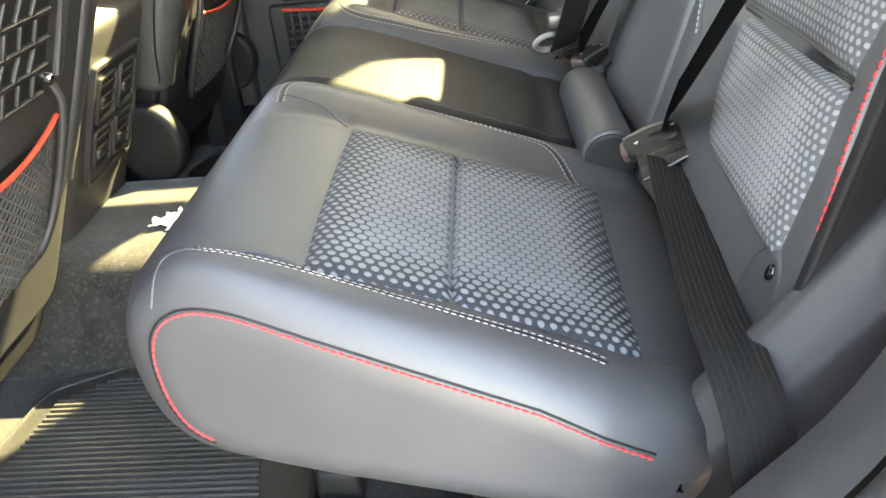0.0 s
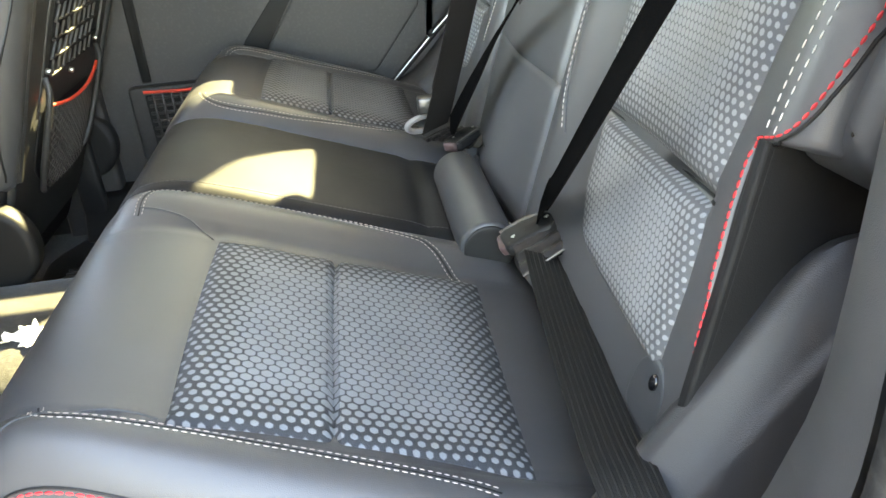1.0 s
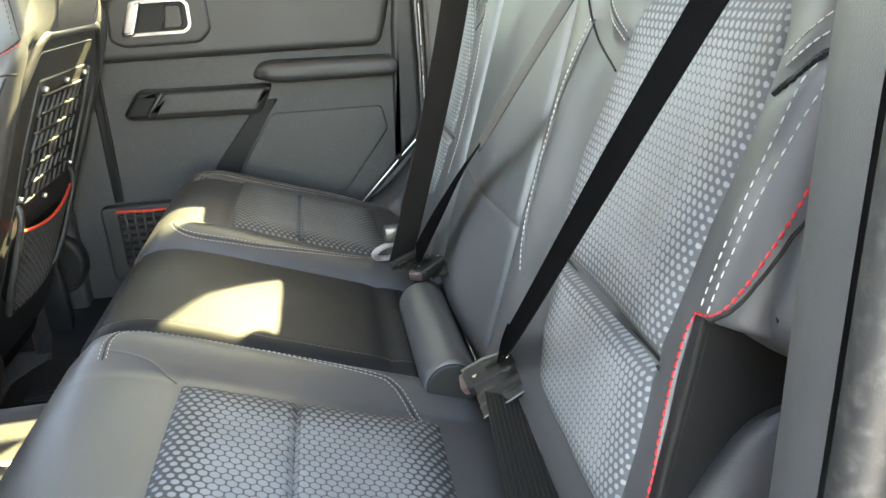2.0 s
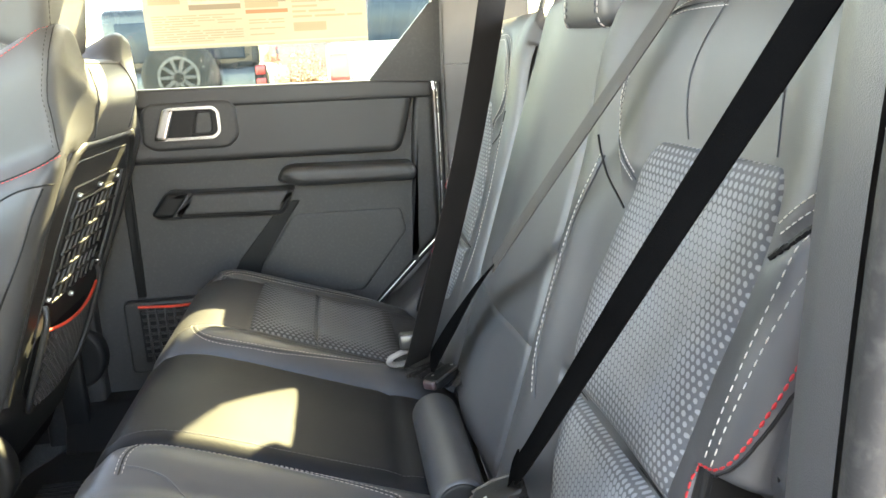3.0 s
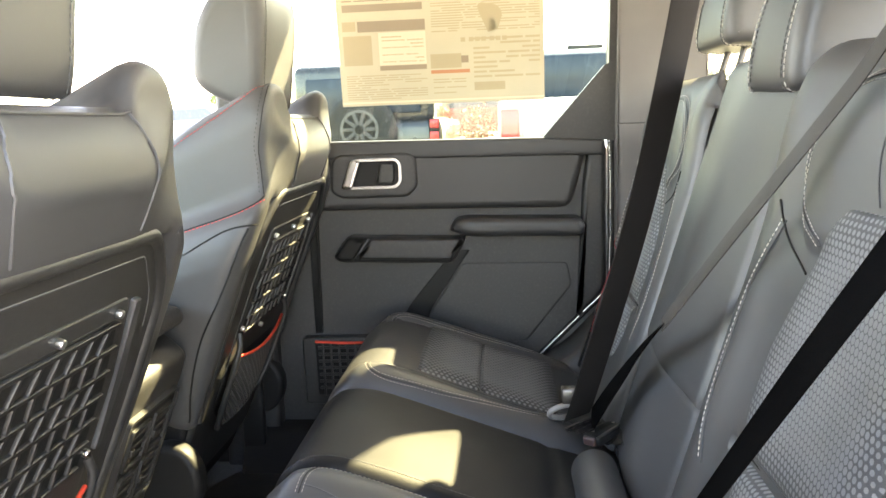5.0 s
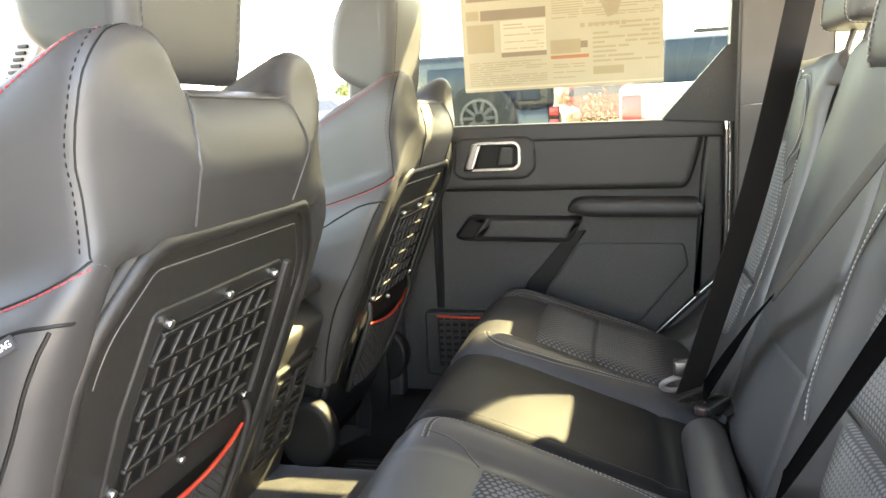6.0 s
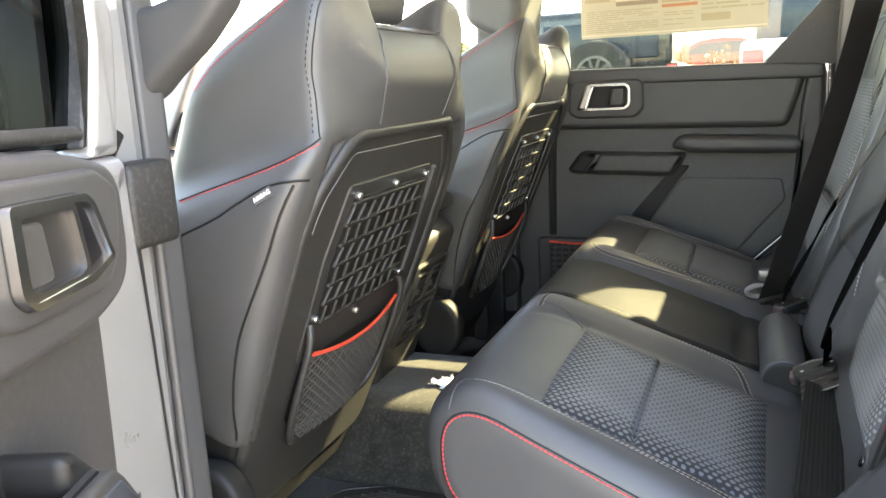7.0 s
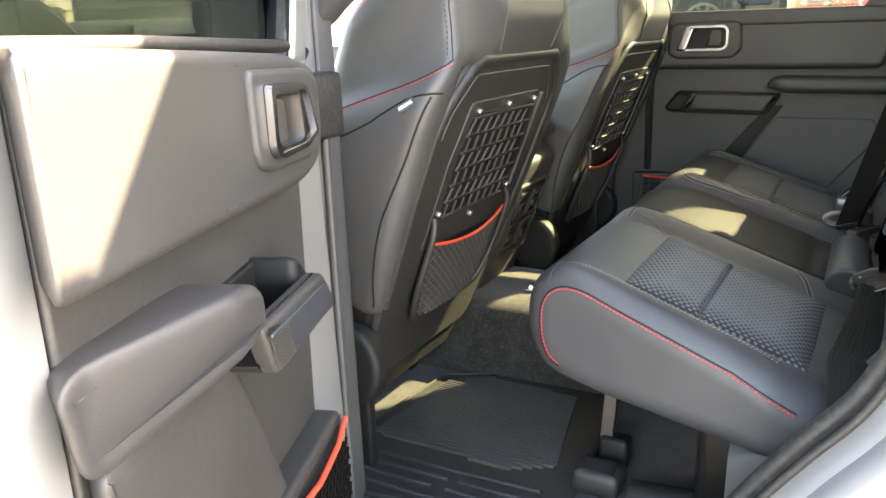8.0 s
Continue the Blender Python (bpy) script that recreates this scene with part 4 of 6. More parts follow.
for x0, x1, z0, z1, n, mat_ in ((0.215, 0.42, 0.36, 0.60, 8, INK_PALE), (0.03, 0.43, 0.05, 0.27, 11, INK_PALE), (0.46, 0.98, 0.60, 0.98, 18, INK_PALE), (0.46, 0.62, 0.08, 0.24, 7, INK_PALE), (0.66, 0.98, 0.20, 0.56, 9, INK_PALE), (0.03, 0.42, 0.88, 0.98, 4, INK_DARK)):
    for k in range(n):
        b0 = z0 + (z1 - z0) * (k + 0.2) / n
        a = x0
        while a < x1 - 0.02:
            e = min(x1, a + rng.uniform(0.04, 0.16))
            if rng.random() < 0.8:
                ink("print_line", a, b0, e, b0 + (z1 - z0) / n * 0.42, mat_)
            a = e + 0.012
blob = loop_smooth([(0.685, 0.80), (0.70, 0.83), (0.74, 0.82), (0.78, 0.80), (0.80, 0.74), (0.79, 0.66), (0.775, 0.60), (0.765, 0.68), (0.74, 0.70), (0.735, 0.58), (0.725, 0.66), (0.70, 0.72)], 40)
link("print_mark", *slab(np.array([(SX0 + a * (SX1 - SX0), SB0 + b * (SB1 - SB0)) for a, b in blob]), 0.0036, 0.0043, 0.0, on_glass, 1, 0), INK_PALE, sticker, smooth=False)
for a in (0.60, 0.64, 0.67, 0.70, 0.74, 0.77, 0.80):
    ink("print_letter_bar", a, 0.515, a + 0.022, 0.55, INK_PALE)

# ---- far pillars and quarter ----
for pill in ([(0.306, 0.92), (0.60, 0.92), (0.60, 1.38), (0.505, 1.436), (0.308, 1.436)], [(0.308, 1.4365), (0.505, 1.4365), (0.503, 1.985), (0.315, 1.985)], [(0.5035, 1.79), (0.575, 1.985), (0.5035, 1.985)]):
    link("pillar_far", *slab(poly_round(pill, 0.002), 1.385, 1.47, 0.0015, xz, 3, 1), QUARTER, None, "warm grey plastic pillar trim", kind="structure")
wheel_house = loop_smooth([(0.12, 0.62), (0.13, 0.86), (0.20, 0.93), (0.30, 1.03), (0.40, 1.09), (0.55, 1.10), (0.75, 0.98), (0.80, 0.62)], 60)
link("wheel_house_far", *slab(wheel_house, 1.30, 1.47, 0.03, xz, 4, 1), TRIM, None, "grey plastic wheel house trim", kind="structure")
link("wall_far", *box((0.5, 1.42, FLOOR), (1.55, 1.47, 1.42), 0.01), QUARTER, None, "warm grey cargo side trim", kind="structure")
# Unseen outer panel, added to stop sun leaking past the far door.
link("leak_panel_far", *box((-0.60, 1.49, 0.50), (1.55, 1.52, 1.385), 0.01), PAINT, None, "silver grey painted far body side", kind="structure")
# Unseen rail, added to bound the sun patch through the quarter window.
link("roof_rail", *box((0.33, 1.36, 1.985), (1.55, 1.47, 2.015), 0.01), QUARTER, None, "warm grey roof rail trim", kind="structure")
link("wall_rear", *box((1.5, NEAR, FLOOR), (1.55, FAR, 1.36), 0.01), QUARTER, None, "warm grey tailgate trim", kind="structure")
plate([(0.46, 1.44, 1.42), (1.32, 1.44, 1.42), (1.32, 1.41, 1.985), (0.46, 1.41, 1.985)], 0.004, (0, 1, 0), GLASS, "window_2", None, "clear rear quarter window", "structure")
link("rear_pillar", *box((1.30, 1.36, 1.36), (1.55, 1.47, 1.985), 0.02), QUARTER, None, "rear corner pillar", kind="structure")
link("rear_pillar", *box((1.30, NEAR - 0.02, 1.36), (1.55, NEAR + 0.09, 1.9), 0.02), QUARTER, None, "rear corner pillar", kind="structure")
link("cargo_floor", *box((0.46, NEAR, 0.80), (1.52, FAR, 0.86), 0.01), CARPET, None, "carpeted cargo floor", kind="structure")

# ---- near rear quarter: trim, door frame and body ----
# a ledge that climbs beside the seat: inner edge, sloping top, ridge and a steep outboard side
verts, faces = [], []
stations = np.linspace(0.06, 0.46, 41)
for x in stations:
    def climb(base_z, slope, top, soft):
        z = base_z + slope * (x - 0.2)
        return top - soft * math.log(1 + math.exp((top - z) / soft)) if z > top - 8 * soft else z
    def over(p, q):
        return (p + q) / 2 + math.sqrt((p - q) ** 2 / 4 + 0.0003)
    zi = over(climb(0.953, 1.37, 1.118, 0.012), 0.845 + 0.20 * (x - 0.06)) - 0.004
    zr = over(climb(0.915, 1.17, 1.085, 0.012), 0.815 + 0.20 * (x - 0.06)) - 0.004
    row = [(0.135, zi - 0.10), (0.088, zi - 0.012), (0.080, zi - 0.003), (0.070, zi), (0.062, zi - 0.006), (0.052, zr + 0.006), (0.047, zr + 0.001), (0.043, zr - 0.003), (0.040, zr - 0.010), (0.030, zr - 0.06), (0.016, zr - 0.13), (0.010, 0.60), (0.135, 0.60)]
    verts += [(x, y, z) for y, z in row]
m_ = len(row)
for k in range(len(stations) - 1):
    for q in range(m_):
        r_ = (q + 1) % m_
        faces.append((k * m_ + q, k * m_ + r_, k * m_ + m_ + r_, k * m_ + m_ + q))
faces += [tuple(range(m_)), tuple(range((len(stations) - 1) * m_, len(stations) * m_))]
link("quarter_trim", *fix(verts, faces), PANEL_SOFT, None, "grey plastic trim ledge beside the rear seat", kind="structure")
OPEN = curve([(0.00, 0.60), (0.035, 0.74), (0.085, 0.845), (0.145, 0.935), (0.200, 1.01), (0.228, 1.09), (0.232, 1.20), (0.240, 1.40), (0.262, 1.60), (0.285, 1.78), (0.26, 1.86)], 60)
tg = np.gradient(OPEN, axis=0)
tg /= np.linalg.norm(tg, axis=1, keepdims=True)
off = np.stack([tg[:, 1], -tg[:, 0]], 1)


def lean_in(z):
    """The body side leans in above the belt line."""
    return 0.33 * max(0.0, z - 1.50)


def jamb(name, rows, material, label, upper=0.0):
    """A strip swept along the door opening: rows of (distance behind the edge, y)."""
    verts, faces = [], []
    n = len(OPEN)
    for d, y in rows:
        for i in range(n):
            k = min(1.0, max(0.0, (OPEN[i, 1] - 1.06) / 0.12)) * upper
            g = d * (1 - 0.65 * k)
            verts.append((OPEN[i, 0] + off[i, 0] * g, y - 0.030 * k * (1 if y > -0.08 else 0) + lean_in(OPEN[i, 1]), OPEN[i, 1] + off[i, 1] * g))
    for k in range(len(rows) - 1):
        for i in range(n - 1):
            faces.append((k * n + i, k * n + i + 1, k * n + n + i + 1, k * n + n + i))
    return link(name, verts, faces, material, None, label, kind="structure")


jamb("door_frame_trim", [(0.12, -0.05), (0.040, -0.034), (0.033, -0.031), (0.026, -0.034), (0.006, -0.085), (0.0, -0.105)], TRIM, "grey trim along the rear door opening", 1.0)
for i, (d, y, r, m_) in enumerate(((0.006, -0.118, 0.011, RUBBER), (0.014, -0.145, 0.005, RUBBER))):
    link("door_seal", *tube([(OPEN[k, 0] + off[k, 0] * d, y + lean_in(OPEN[k, 1]), OPEN[k, 1] + off[k, 1] * d) for k in range(len(OPEN))], r, 10), m_, None, "dark grey rubber door seal", kind="structure")
jamb("body_side", [(0.016, -0.095), (0.016, -0.125), (0.026, -0.133), (0.030, -0.152), (0.038, -0.157), (0.040, -0.182), (0.052, -0.195), (0.074, -0.20), (0.30, -0.205), (0.31, -0.10)], PAINT, "silver grey painted body side")
link("pillar_near", *slab(poly_round([(0.40, 1.05), (0.62, 1.05), (0.62, 1.40), (0.60, 1.86), (0.42, 1.86), (0.40, 1.45)], 0.02), NEAR, 0.005, 0.012, lambda a, b, s: (a, s + lean_in(b), b), 3, 1), QUARTER, None, "warm grey plastic rear pillar trim", kind="structure")
link("wall_near", *box((0.5, NEAR - 0.04, FLOOR), (1.55, NEAR + 0.02, 1.42), 0.01), QUARTER, None, "warm grey cargo side trim", kind="structure")


# ---- front seats ----
LEAN_UP = Vector((0.41, 0, 1.0)).normalized()
LEAN_FWD = Vector((-1.0, 0, 0.41)).normalized()


def front_seat(cy, label, tag_side=-1):
    """A front seat seen from behind: leather wings, hard shell with a lattice panel, net pocket and headrest."""
    ob = thing("front_seat", (-0.60, cy, FLOOR), label, "car seat", "front seats")
    base = Vector((-0.387, cy, 1.231))

    def P(u, v, w):
        return base + Vector((0, u, 0)) + LEAN_UP * v + LEAN_FWD * w

    # one padded body: broad flanks, shoulder step, swept wings and a low roll under the headrest
    VB, DEEP = -0.36, 0.225

    def half(v):
        return float(np.interp(v, [-0.36, -0.30, -0.20, -0.10, 0.0, 0.04, 0.07, 0.092, 0.106, 0.118, 0.14, 0.22, 0.27, 0.31], [0.242, 0.260, 0.276, 0.286, 0.291, 0.288, 0.280, 0.268, 0.256, 0.250, 0.249, 0.247, 0.238, 0.225]))

    def crest(u):
        return float(np.interp(abs(u), [0, 0.104, 0.114, 0.123, 0.134, 0.150, 0.168, 0.190, 0.215, 0.249], [0.262, 0.262, 0.271, 0.292, 0.306, 0.312, 0.313, 0.310, 0.302, 0.280]))

    def sweep(u, v):
        k = max(0.0, min(1.0, (abs(u) - 0.10) / 0.145))
        mid = float(np.interp(v, [0.185, 0.215, 0.24, 0.262, 0.31], [0.0, 0.016, 0.040, 0.052, 0.066]))
        dent = 0.024 * min(1.0, max(0.0, (0.228 - abs(u)) / 0.020)) * min(1.0, max(0.0, (0.112 - v) / 0.020))
        return dent + max(mid, float(np.interp(v, [0.09, 0.125, 0.158, 0.19, 0.226, 0.25, 0.30], [0, 0.006, 0.022, 0.036, 0.046, 0.054, 0.080])) * k * k * (3 - 2 * k))

    def shear(v):
        k = max(0.0, min(1.0, (v + 0.22) / 0.26))
        return 0.8 * k * k * (3 - 2 * k)

    verts, faces = [], []
    steps = [(k / 56) * 0.94 for k in range(57)] + [0.955, 0.968, 0.979, 0.988, 0.995, 1.0]
    across, cs, ss = 44, 5, 8
    for t in steps:
        v0 = VB + t * (0.262 - VB)
        d = (1 - t) * 0.62
        rt = 0.036
        e = rt - math.sqrt(max(0.0, rt * rt - max(0.0, rt - d) ** 2))
        db = t * 0.62
        e2 = 0.03 - math.sqrt(max(0.0, 0.0009 - max(0.0, 0.03 - db) ** 2))
        rc = float(np.interp(v0, [0.06, 0.12], [0.030, 0.020]))
        U, lo, hi = half(v0) - e * 0.5 - e2, e + e2, DEEP - e - e2
        rf = min(0.05, (hi - lo) * 0.4)
        ring = [(-(U - rc) + 2 * (U - rc) * i / across, lo) for i in range(across + 1)]
        ring += [(U - rc + rc * math.sin(q), lo + rc * (1 - math.cos(q))) for q in (math.pi / 2 * i / cs for i in range(1, cs + 1))]
        ring += [(U, lo + rc + (hi - lo - rc - rf) * i / ss) for i in range(1, ss)]
        ring += [(U - rf + rf * math.cos(q), hi - rf + rf * math.sin(q)) for q in (math.pi / 2 * i / cs for i in range(0, cs))]
        ring += [((U - rf) - 2 * (U - rf) * i / across, hi) for i in range(across + 1)]
        ring += [(-(U - rf) - rf * math.sin(q), hi - rf + rf * math.cos(q)) for q in (math.pi / 2 * i / cs for i in range(1, cs + 1))]
        ring += [(-U, lo + rc + (hi - lo - rc - rf) * (ss - i) / ss) for i in range(1, ss)]
        ring += [(-U + rc - rc * math.cos(q), lo + rc - rc * math.sin(q)) for q in (math.pi / 2 * i / cs for i in range(0, cs))]
        for u, w in ring:
            v = VB + t * (crest(u) - VB)
            verts.append(P(u, v - shear(v) * w, w + sweep(u, v) * (1 - w / DEEP)))
    n = len(verts) // len(steps)
    for k in range(len(steps) - 1):
        for i in range(n):
            j = (i + 1) % n
            faces.append((k * n + i, k * n + j, k * n + n + j, k * n + n + i))
    f0 = across + 1 + cs + ss - 1 + cs
    last = (len(steps) - 1) * n
    for i in range(across):
        faces.append((last + i, last + i + 1, last + f0 + across - i - 1, last + f0 + across - i))
    faces.append(tuple(last + i for i in range(across, f0 + 1)))
    faces.append(tuple(last + i % n for i in range(f0 + across, n + 1)))
    faces.append(tuple(range(n)))
    geo = fix(verts, faces)
    tree = tree_of(geo)
    back = link("backrest", *geo, SEAT_LEATHER, ob, "black leather with swept wings and a satin sheen")

    def skin(pts, count, lift=0.0004):
        out = []
        for q in curve([tuple(P(*p)) for p in pts], count):
            loc, nrm, _, _ = tree.find_nearest(Vector(q))
            if nrm.dot(loc - P(0, 0, 0.11)) < 0:
                nrm = -nrm
            out.append(loc + nrm * lift)
        return out

    for side in (-1, 1):
        def L(*q):
            return [(side * a, b, c) for a, b, c in q]
        # double-stitched corner of the wing
        corner = ((0.247, 0.116, 0.010), (0.246, 0.158, 0.028), (0.246, 0.19, 0.044), (0.244, 0.226, 0.052), (0.236, 0.256, 0.060), (0.210, 0.284, 0.070), (0.165, 0.304, 0.084))
        link("seam", *tube(skin(L(*corner), 60, 0.0), 0.0010, 6), BLACK, back)
        beside = [(a + 0.001, b, c + 0.008) for a, b, c in corner]
        link("stitching", *stitch_row(skin(L(*beside), 60, 0.0002), 0.0076, 0.0038, 0.0008), BLACK, back, "dark stitching")
        # seam that follows the inner side of the wing over the roll
        inner = ((0.108, 0.244, 0.045), (0.120, 0.225, 0.020), (0.127, 0.20, 0.0), (0.121, 0.165, 0.0), (0.112, 0.128, 0.0))
        link("seam", *tube(skin(L(*inner), 40, 0.0), 0.0019, 6), TRIM, back)
        # red stitched shoulder seam
        red = ((0.247, 0.116, 0.008), (0.262, 0.092, 0.022), (0.270, 0.066, 0.055), (0.274, 0.038, 0.095), (0.276, 0.005, 0.14), (0.276, -0.02, 0.17))
        link("stitching", *stitch_row(skin(L(*[(a, b - 0.006, c) for a, b, c in red]), 80, 0.0004), 0.0070, 0.0046, 0.0008), RED_THREAD, back, "red stitching")
        link("seam", *tube(skin(L(*red), 60, -0.0002), 0.0013, 6), BLACK, back)
        link("stitching", *stitch_row(skin(L((0.247, 0.116, 0.0), (0.232, 0.110, 0.0), (0.222, 0.098, 0.0)), 20, 0.0002), 0.0075, 0.0045, 0.0009), DARK_THREAD, back, "grey stitching")
        # flank seam and the long seam down the rear edge
        flank = ((0.262, 0.068, -0.003), (0.277, 0.064, 0.012), (0.284, 0.044, 0.045), (0.290, 0.012, 0.075), (0.291, -0.020, 0.10), (0.291, -0.06, 0.14))
        link("seam", *tube(skin(L(*flank), 50, 0.0), 0.0017, 6), BLACK, back)
        rear = ((0.277, 0.060, 0.010), (0.288, 0.02, 0.012), (0.288, -0.036, 0.014), (0.283, -0.10, 0.022), (0.278, -0.165, 0.028), (0.268, -0.25, 0.022), (0.256, -0.325, 0.006))
        link("seam", *tube(skin(L(*rear), 80, 0.0), 0.0019, 6), BLACK, back)
        # red stitching on the forward edge of the wing
        edge = ((0.200, 0.288, 0.080), (0.226, 0.262, 0.095), (0.240, 0.232, 0.125), (0.246, 0.198, 0.15), (0.248, 0.15, 0.185), (0.248, 0.10, 0.20))
        link("stitching", *stitch_row(skin(L(*edge), 60, 0.0003), 0.0070, 0.0046, 0.0008), RED_THREAD, back, "red stitching")
    roll = skin([(q, 0.240 + 0.004 * (abs(q) / 0.116) ** 6, 0.048) for q in np.linspace(-0.114, 0.114, 9)], 50, 0.0006)
    link("piping", *tube(roll, 0.0022, 8), TRIM, back)
    # hard shell
    shell_out = [(-0.205, -0.52), (-0.232, -0.34), (-0.248, -0.12), (-0.250, 0.0), (-0.236, 0.05), (-0.185, 0.115), (-0.16, 0.128), (0.16, 0.128), (0.185, 0.115), (0.236, 0.05), (0.250, 0.0), (0.248, -0.12), (0.232, -0.34), (0.215, -0.52)]
    sloop = poly_round(shell_out, 0.05, 5)
    shell = link("back_shell", *slab(sloop, 0.004, 0.05, 0.012, P, 4, 1, 0.0), PLASTIC, ob, "dark hard plastic back shell")
    groove = inset(sloop, 0.040)
    keep = [i for i, q in enumerate(groove) if q[1] > -0.02]
    line = [P(groove[i][0], groove[i][1], 0.0045) for i in keep]
    rim_keep = [P(q[0], q[1], 0.0065) for q in inset(sloop, 0.014) if q[1] > -0.33]
    start_ = max(range(len(rim_keep)), key=lambda i: (rim_keep[i] - rim_keep[i - 1]).length)
    link("shell_rim", *tube(rim_keep[start_:] + rim_keep[:start_], 0.010, 10), PLASTIC, shell, "rounded shell rim")
    link("shell_groove", *tube(line, 0.0016, 6), TRIM, shell)
    panel_out = poly_round([(-0.142, 0.042), (0.142, 0.042), (0.158, -0.07), (0.152, -0.236), (-0.152, -0.236), (-0.158, -0.07)], 0.012)
    link("lattice_panel", *slab(panel_out, 0.0010, 0.010, 0.002, P, 2, 0), PLASTIC, shell, "recessed dark panel")
    # Black plate gives the holes between the bars their shade.
    well = poly_round([(-0.126, 0.020), (0.124, 0.020), (0.138, -0.07), (0.132, -0.178), (-0.132, -0.178), (-0.138, -0.07)], 0.010)
    link("lattice_dark_plate", *slab(well, 0.0002, 0.006, 0.001, P, 1, 0), BLACK, shell, "dark opening behind the lattice")
    strip_ = poly_round([(0.150, 0.036), (0.166, 0.036), (0.178, -0.07), (0.172, -0.165), (0.158, -0.165), (0.164, -0.07)], 0.003)
    link("lattice_border", *slab(strip_, -0.003, 0.006, 0.002, P, 2, 0), TRIM, shell, "lighter plastic border strip")
    # lattice: level bars and staggered slanting bars, flat in the panel
    rows = [-0.172, -0.141, -0.110, -0.079, -0.048, -0.017, 0.014]
    for k, v in enumerate(rows):
        wide = 0.132 if 0 < k < len(rows) - 1 else 0.124
        link("lattice_bar", *box((-wide, v - 0.0026, -0.0050), (wide, v + 0.0026, 0.0012), 0.0018, 2, P), PLASTIC, shell)
    for k in range(len(rows) - 1):
        for j in range(9):
            u0 = -0.128 + j * 0.0312 + (0.0 if k % 2 else 0.010)
            lean_ = 0.012 if k % 2 else 0.002
            if u0 + lean_ > 0.132:
                continue
            v0, v1 = rows[k], rows[k + 1]
            link("lattice_bar", *box((-0.0024, 0.0, -0.0042), (0.0024, v1 - v0, 0.0012), 0.0016, 2, lambda a, b, s: P(u0 + a + lean_ * b / (v1 - v0), v0 + b, s)), PLASTIC, shell)
    for u, v in ((-0.118, 0.026), (0.0, 0.028), (0.116, 0.028), (-0.143, -0.160), (-0.004, -0.190), (0.136, -0.158)):
        disc = np.array([(u + 0.0052 * math.cos(q), v + 0.0052 * math.sin(q)) for q in np.linspace(0, 2 * math.pi, 12, endpoint=False)])
        link("screw", *slab(disc, -0.0070, 0.002, 0.002, P, 2, 0), STEEL, shell, "bright screw")
    # net pocket with red cord
    rim_l = [P(-0.148, -0.170, 0.0), P(-0.154, -0.20, -0.012), P(-0.150, -0.30, -0.014), P(-0.132, -0.365, -0.012), P(-0.09, -0.388, -0.008), P(0.09, -0.388, -0.008), P(0.132, -0.365, -0.012), P(0.150, -0.30, -0.014), P(0.154, -0.20, -0.012), P(0.148, -0.170, 0.0)]
    pocket_ = link("net_pocket", *tube([Vector(p) for p in curve([tuple(p) for p in rim_l], 70)], 0.006, 8), PLASTIC, ob, "dark plastic pocket frame")

    def net_z(u):
        return -0.212 - 0.014 * (1 - (u / 0.145) ** 2) + 0.03 * u

    def bulge(u, v):
        return -0.006 - 0.014 * (1 - (u / 0.15) ** 2)

    cord = [P(u, net_z(u), bulge(u, 0) - 0.002) for u in np.linspace(-0.148, 0.148, 30)]
    link("pocket_cord", *tube(cord, 0.0032, 8), RED_CORD, pocket_, "red elastic cord")
    strands = []
    n = 22
    for s in (-1, 1):
        for k in range(-16, n + 16):
            pts = []
            for q in range(80):
                v = -0.385 + q * 0.0024
                u = -0.165 + k * 0.0175 + s * (v + 0.30) * 1.25
                lim = 0.145 if v > -0.33 else 0.145 - 0.05 * ((-0.33 - v) / 0.055) ** 2
                if abs(u) < lim and v < net_z(u) - 0.001:
                    pts.append(P(u, v, bulge(u, v) * (0.9 if v < -0.36 else 1)))
            if len(pts) > 2:
                strands.append(tube(pts, 0.0017, 4))
    link("net", *merge(*strands), NET, pocket_, "dark grey net", kind="stuff")
    link("pocket_back", *slab(poly_round([(-0.142, -0.232), (0.142, -0.232), (0.142, -0.34), (0.09, -0.38), (-0.09, -0.38), (-0.142, -0.34)], 0.02), 0.0020, 0.010, 0.001, P, 1, 0), BLACK, pocket_)
    shroud = poly_round([(-0.245, -0.30), (0.245, -0.30), (0.232, -0.42), (0.20, -0.585), (-0.20, -0.585), (-0.232, -0.42)], 0.03)
    link("lower_shroud", *slab(shroud, 0.014, 0.09, 0.012, P, 4, 0), BLACK, ob, "dark plastic lower shroud")
    # seat base, cushion and recline cover
    cushion_out = np.array([-0.15, 0.0]) + loop_smooth([(-0.50, 0.86), (-0.56, 0.93), (-0.75, 0.965), (-0.98, 0.99), (-1.06, 0.95), (-1.04, 0.87), (-0.8, 0.83), (-0.55, 0.82)], 50)
    link("cushion", *slab(cushion_out, cy - 0.26, cy + 0.26, 0.04, xz, 4, 2), SEAT_LEATHER, ob)
    for side in ((-1, 1) if cy > 0.7 else (-1,)):
        cap = np.array([(-0.555 + 0.060 * math.cos(q), 0.835 + 0.072 * math.sin(q)) for q in np.linspace(0, 2 * math.pi, 30, endpoint=False)])
        link("recline_cover", *slab(cap, cy + side * 0.262 - 0.022, cy + side * 0.262 + 0.022, 0.012, xz, 4, 0), BLACK, ob, "round plastic hinge cover")
        link("side_bracket", *box((-0.60, cy + side * 0.235 - 0.012, FLOOR), (-0.545, cy + side * 0.235 + 0.012, 0.86), 0.008), BLACK, ob)
    for q in (-0.18, 0.15):
        link("seat_rail", *box((-1.0, cy + q, FLOOR), (-0.70, cy + q + 0.04, FLOOR + 0.05), 0.01), BLACK, ob)
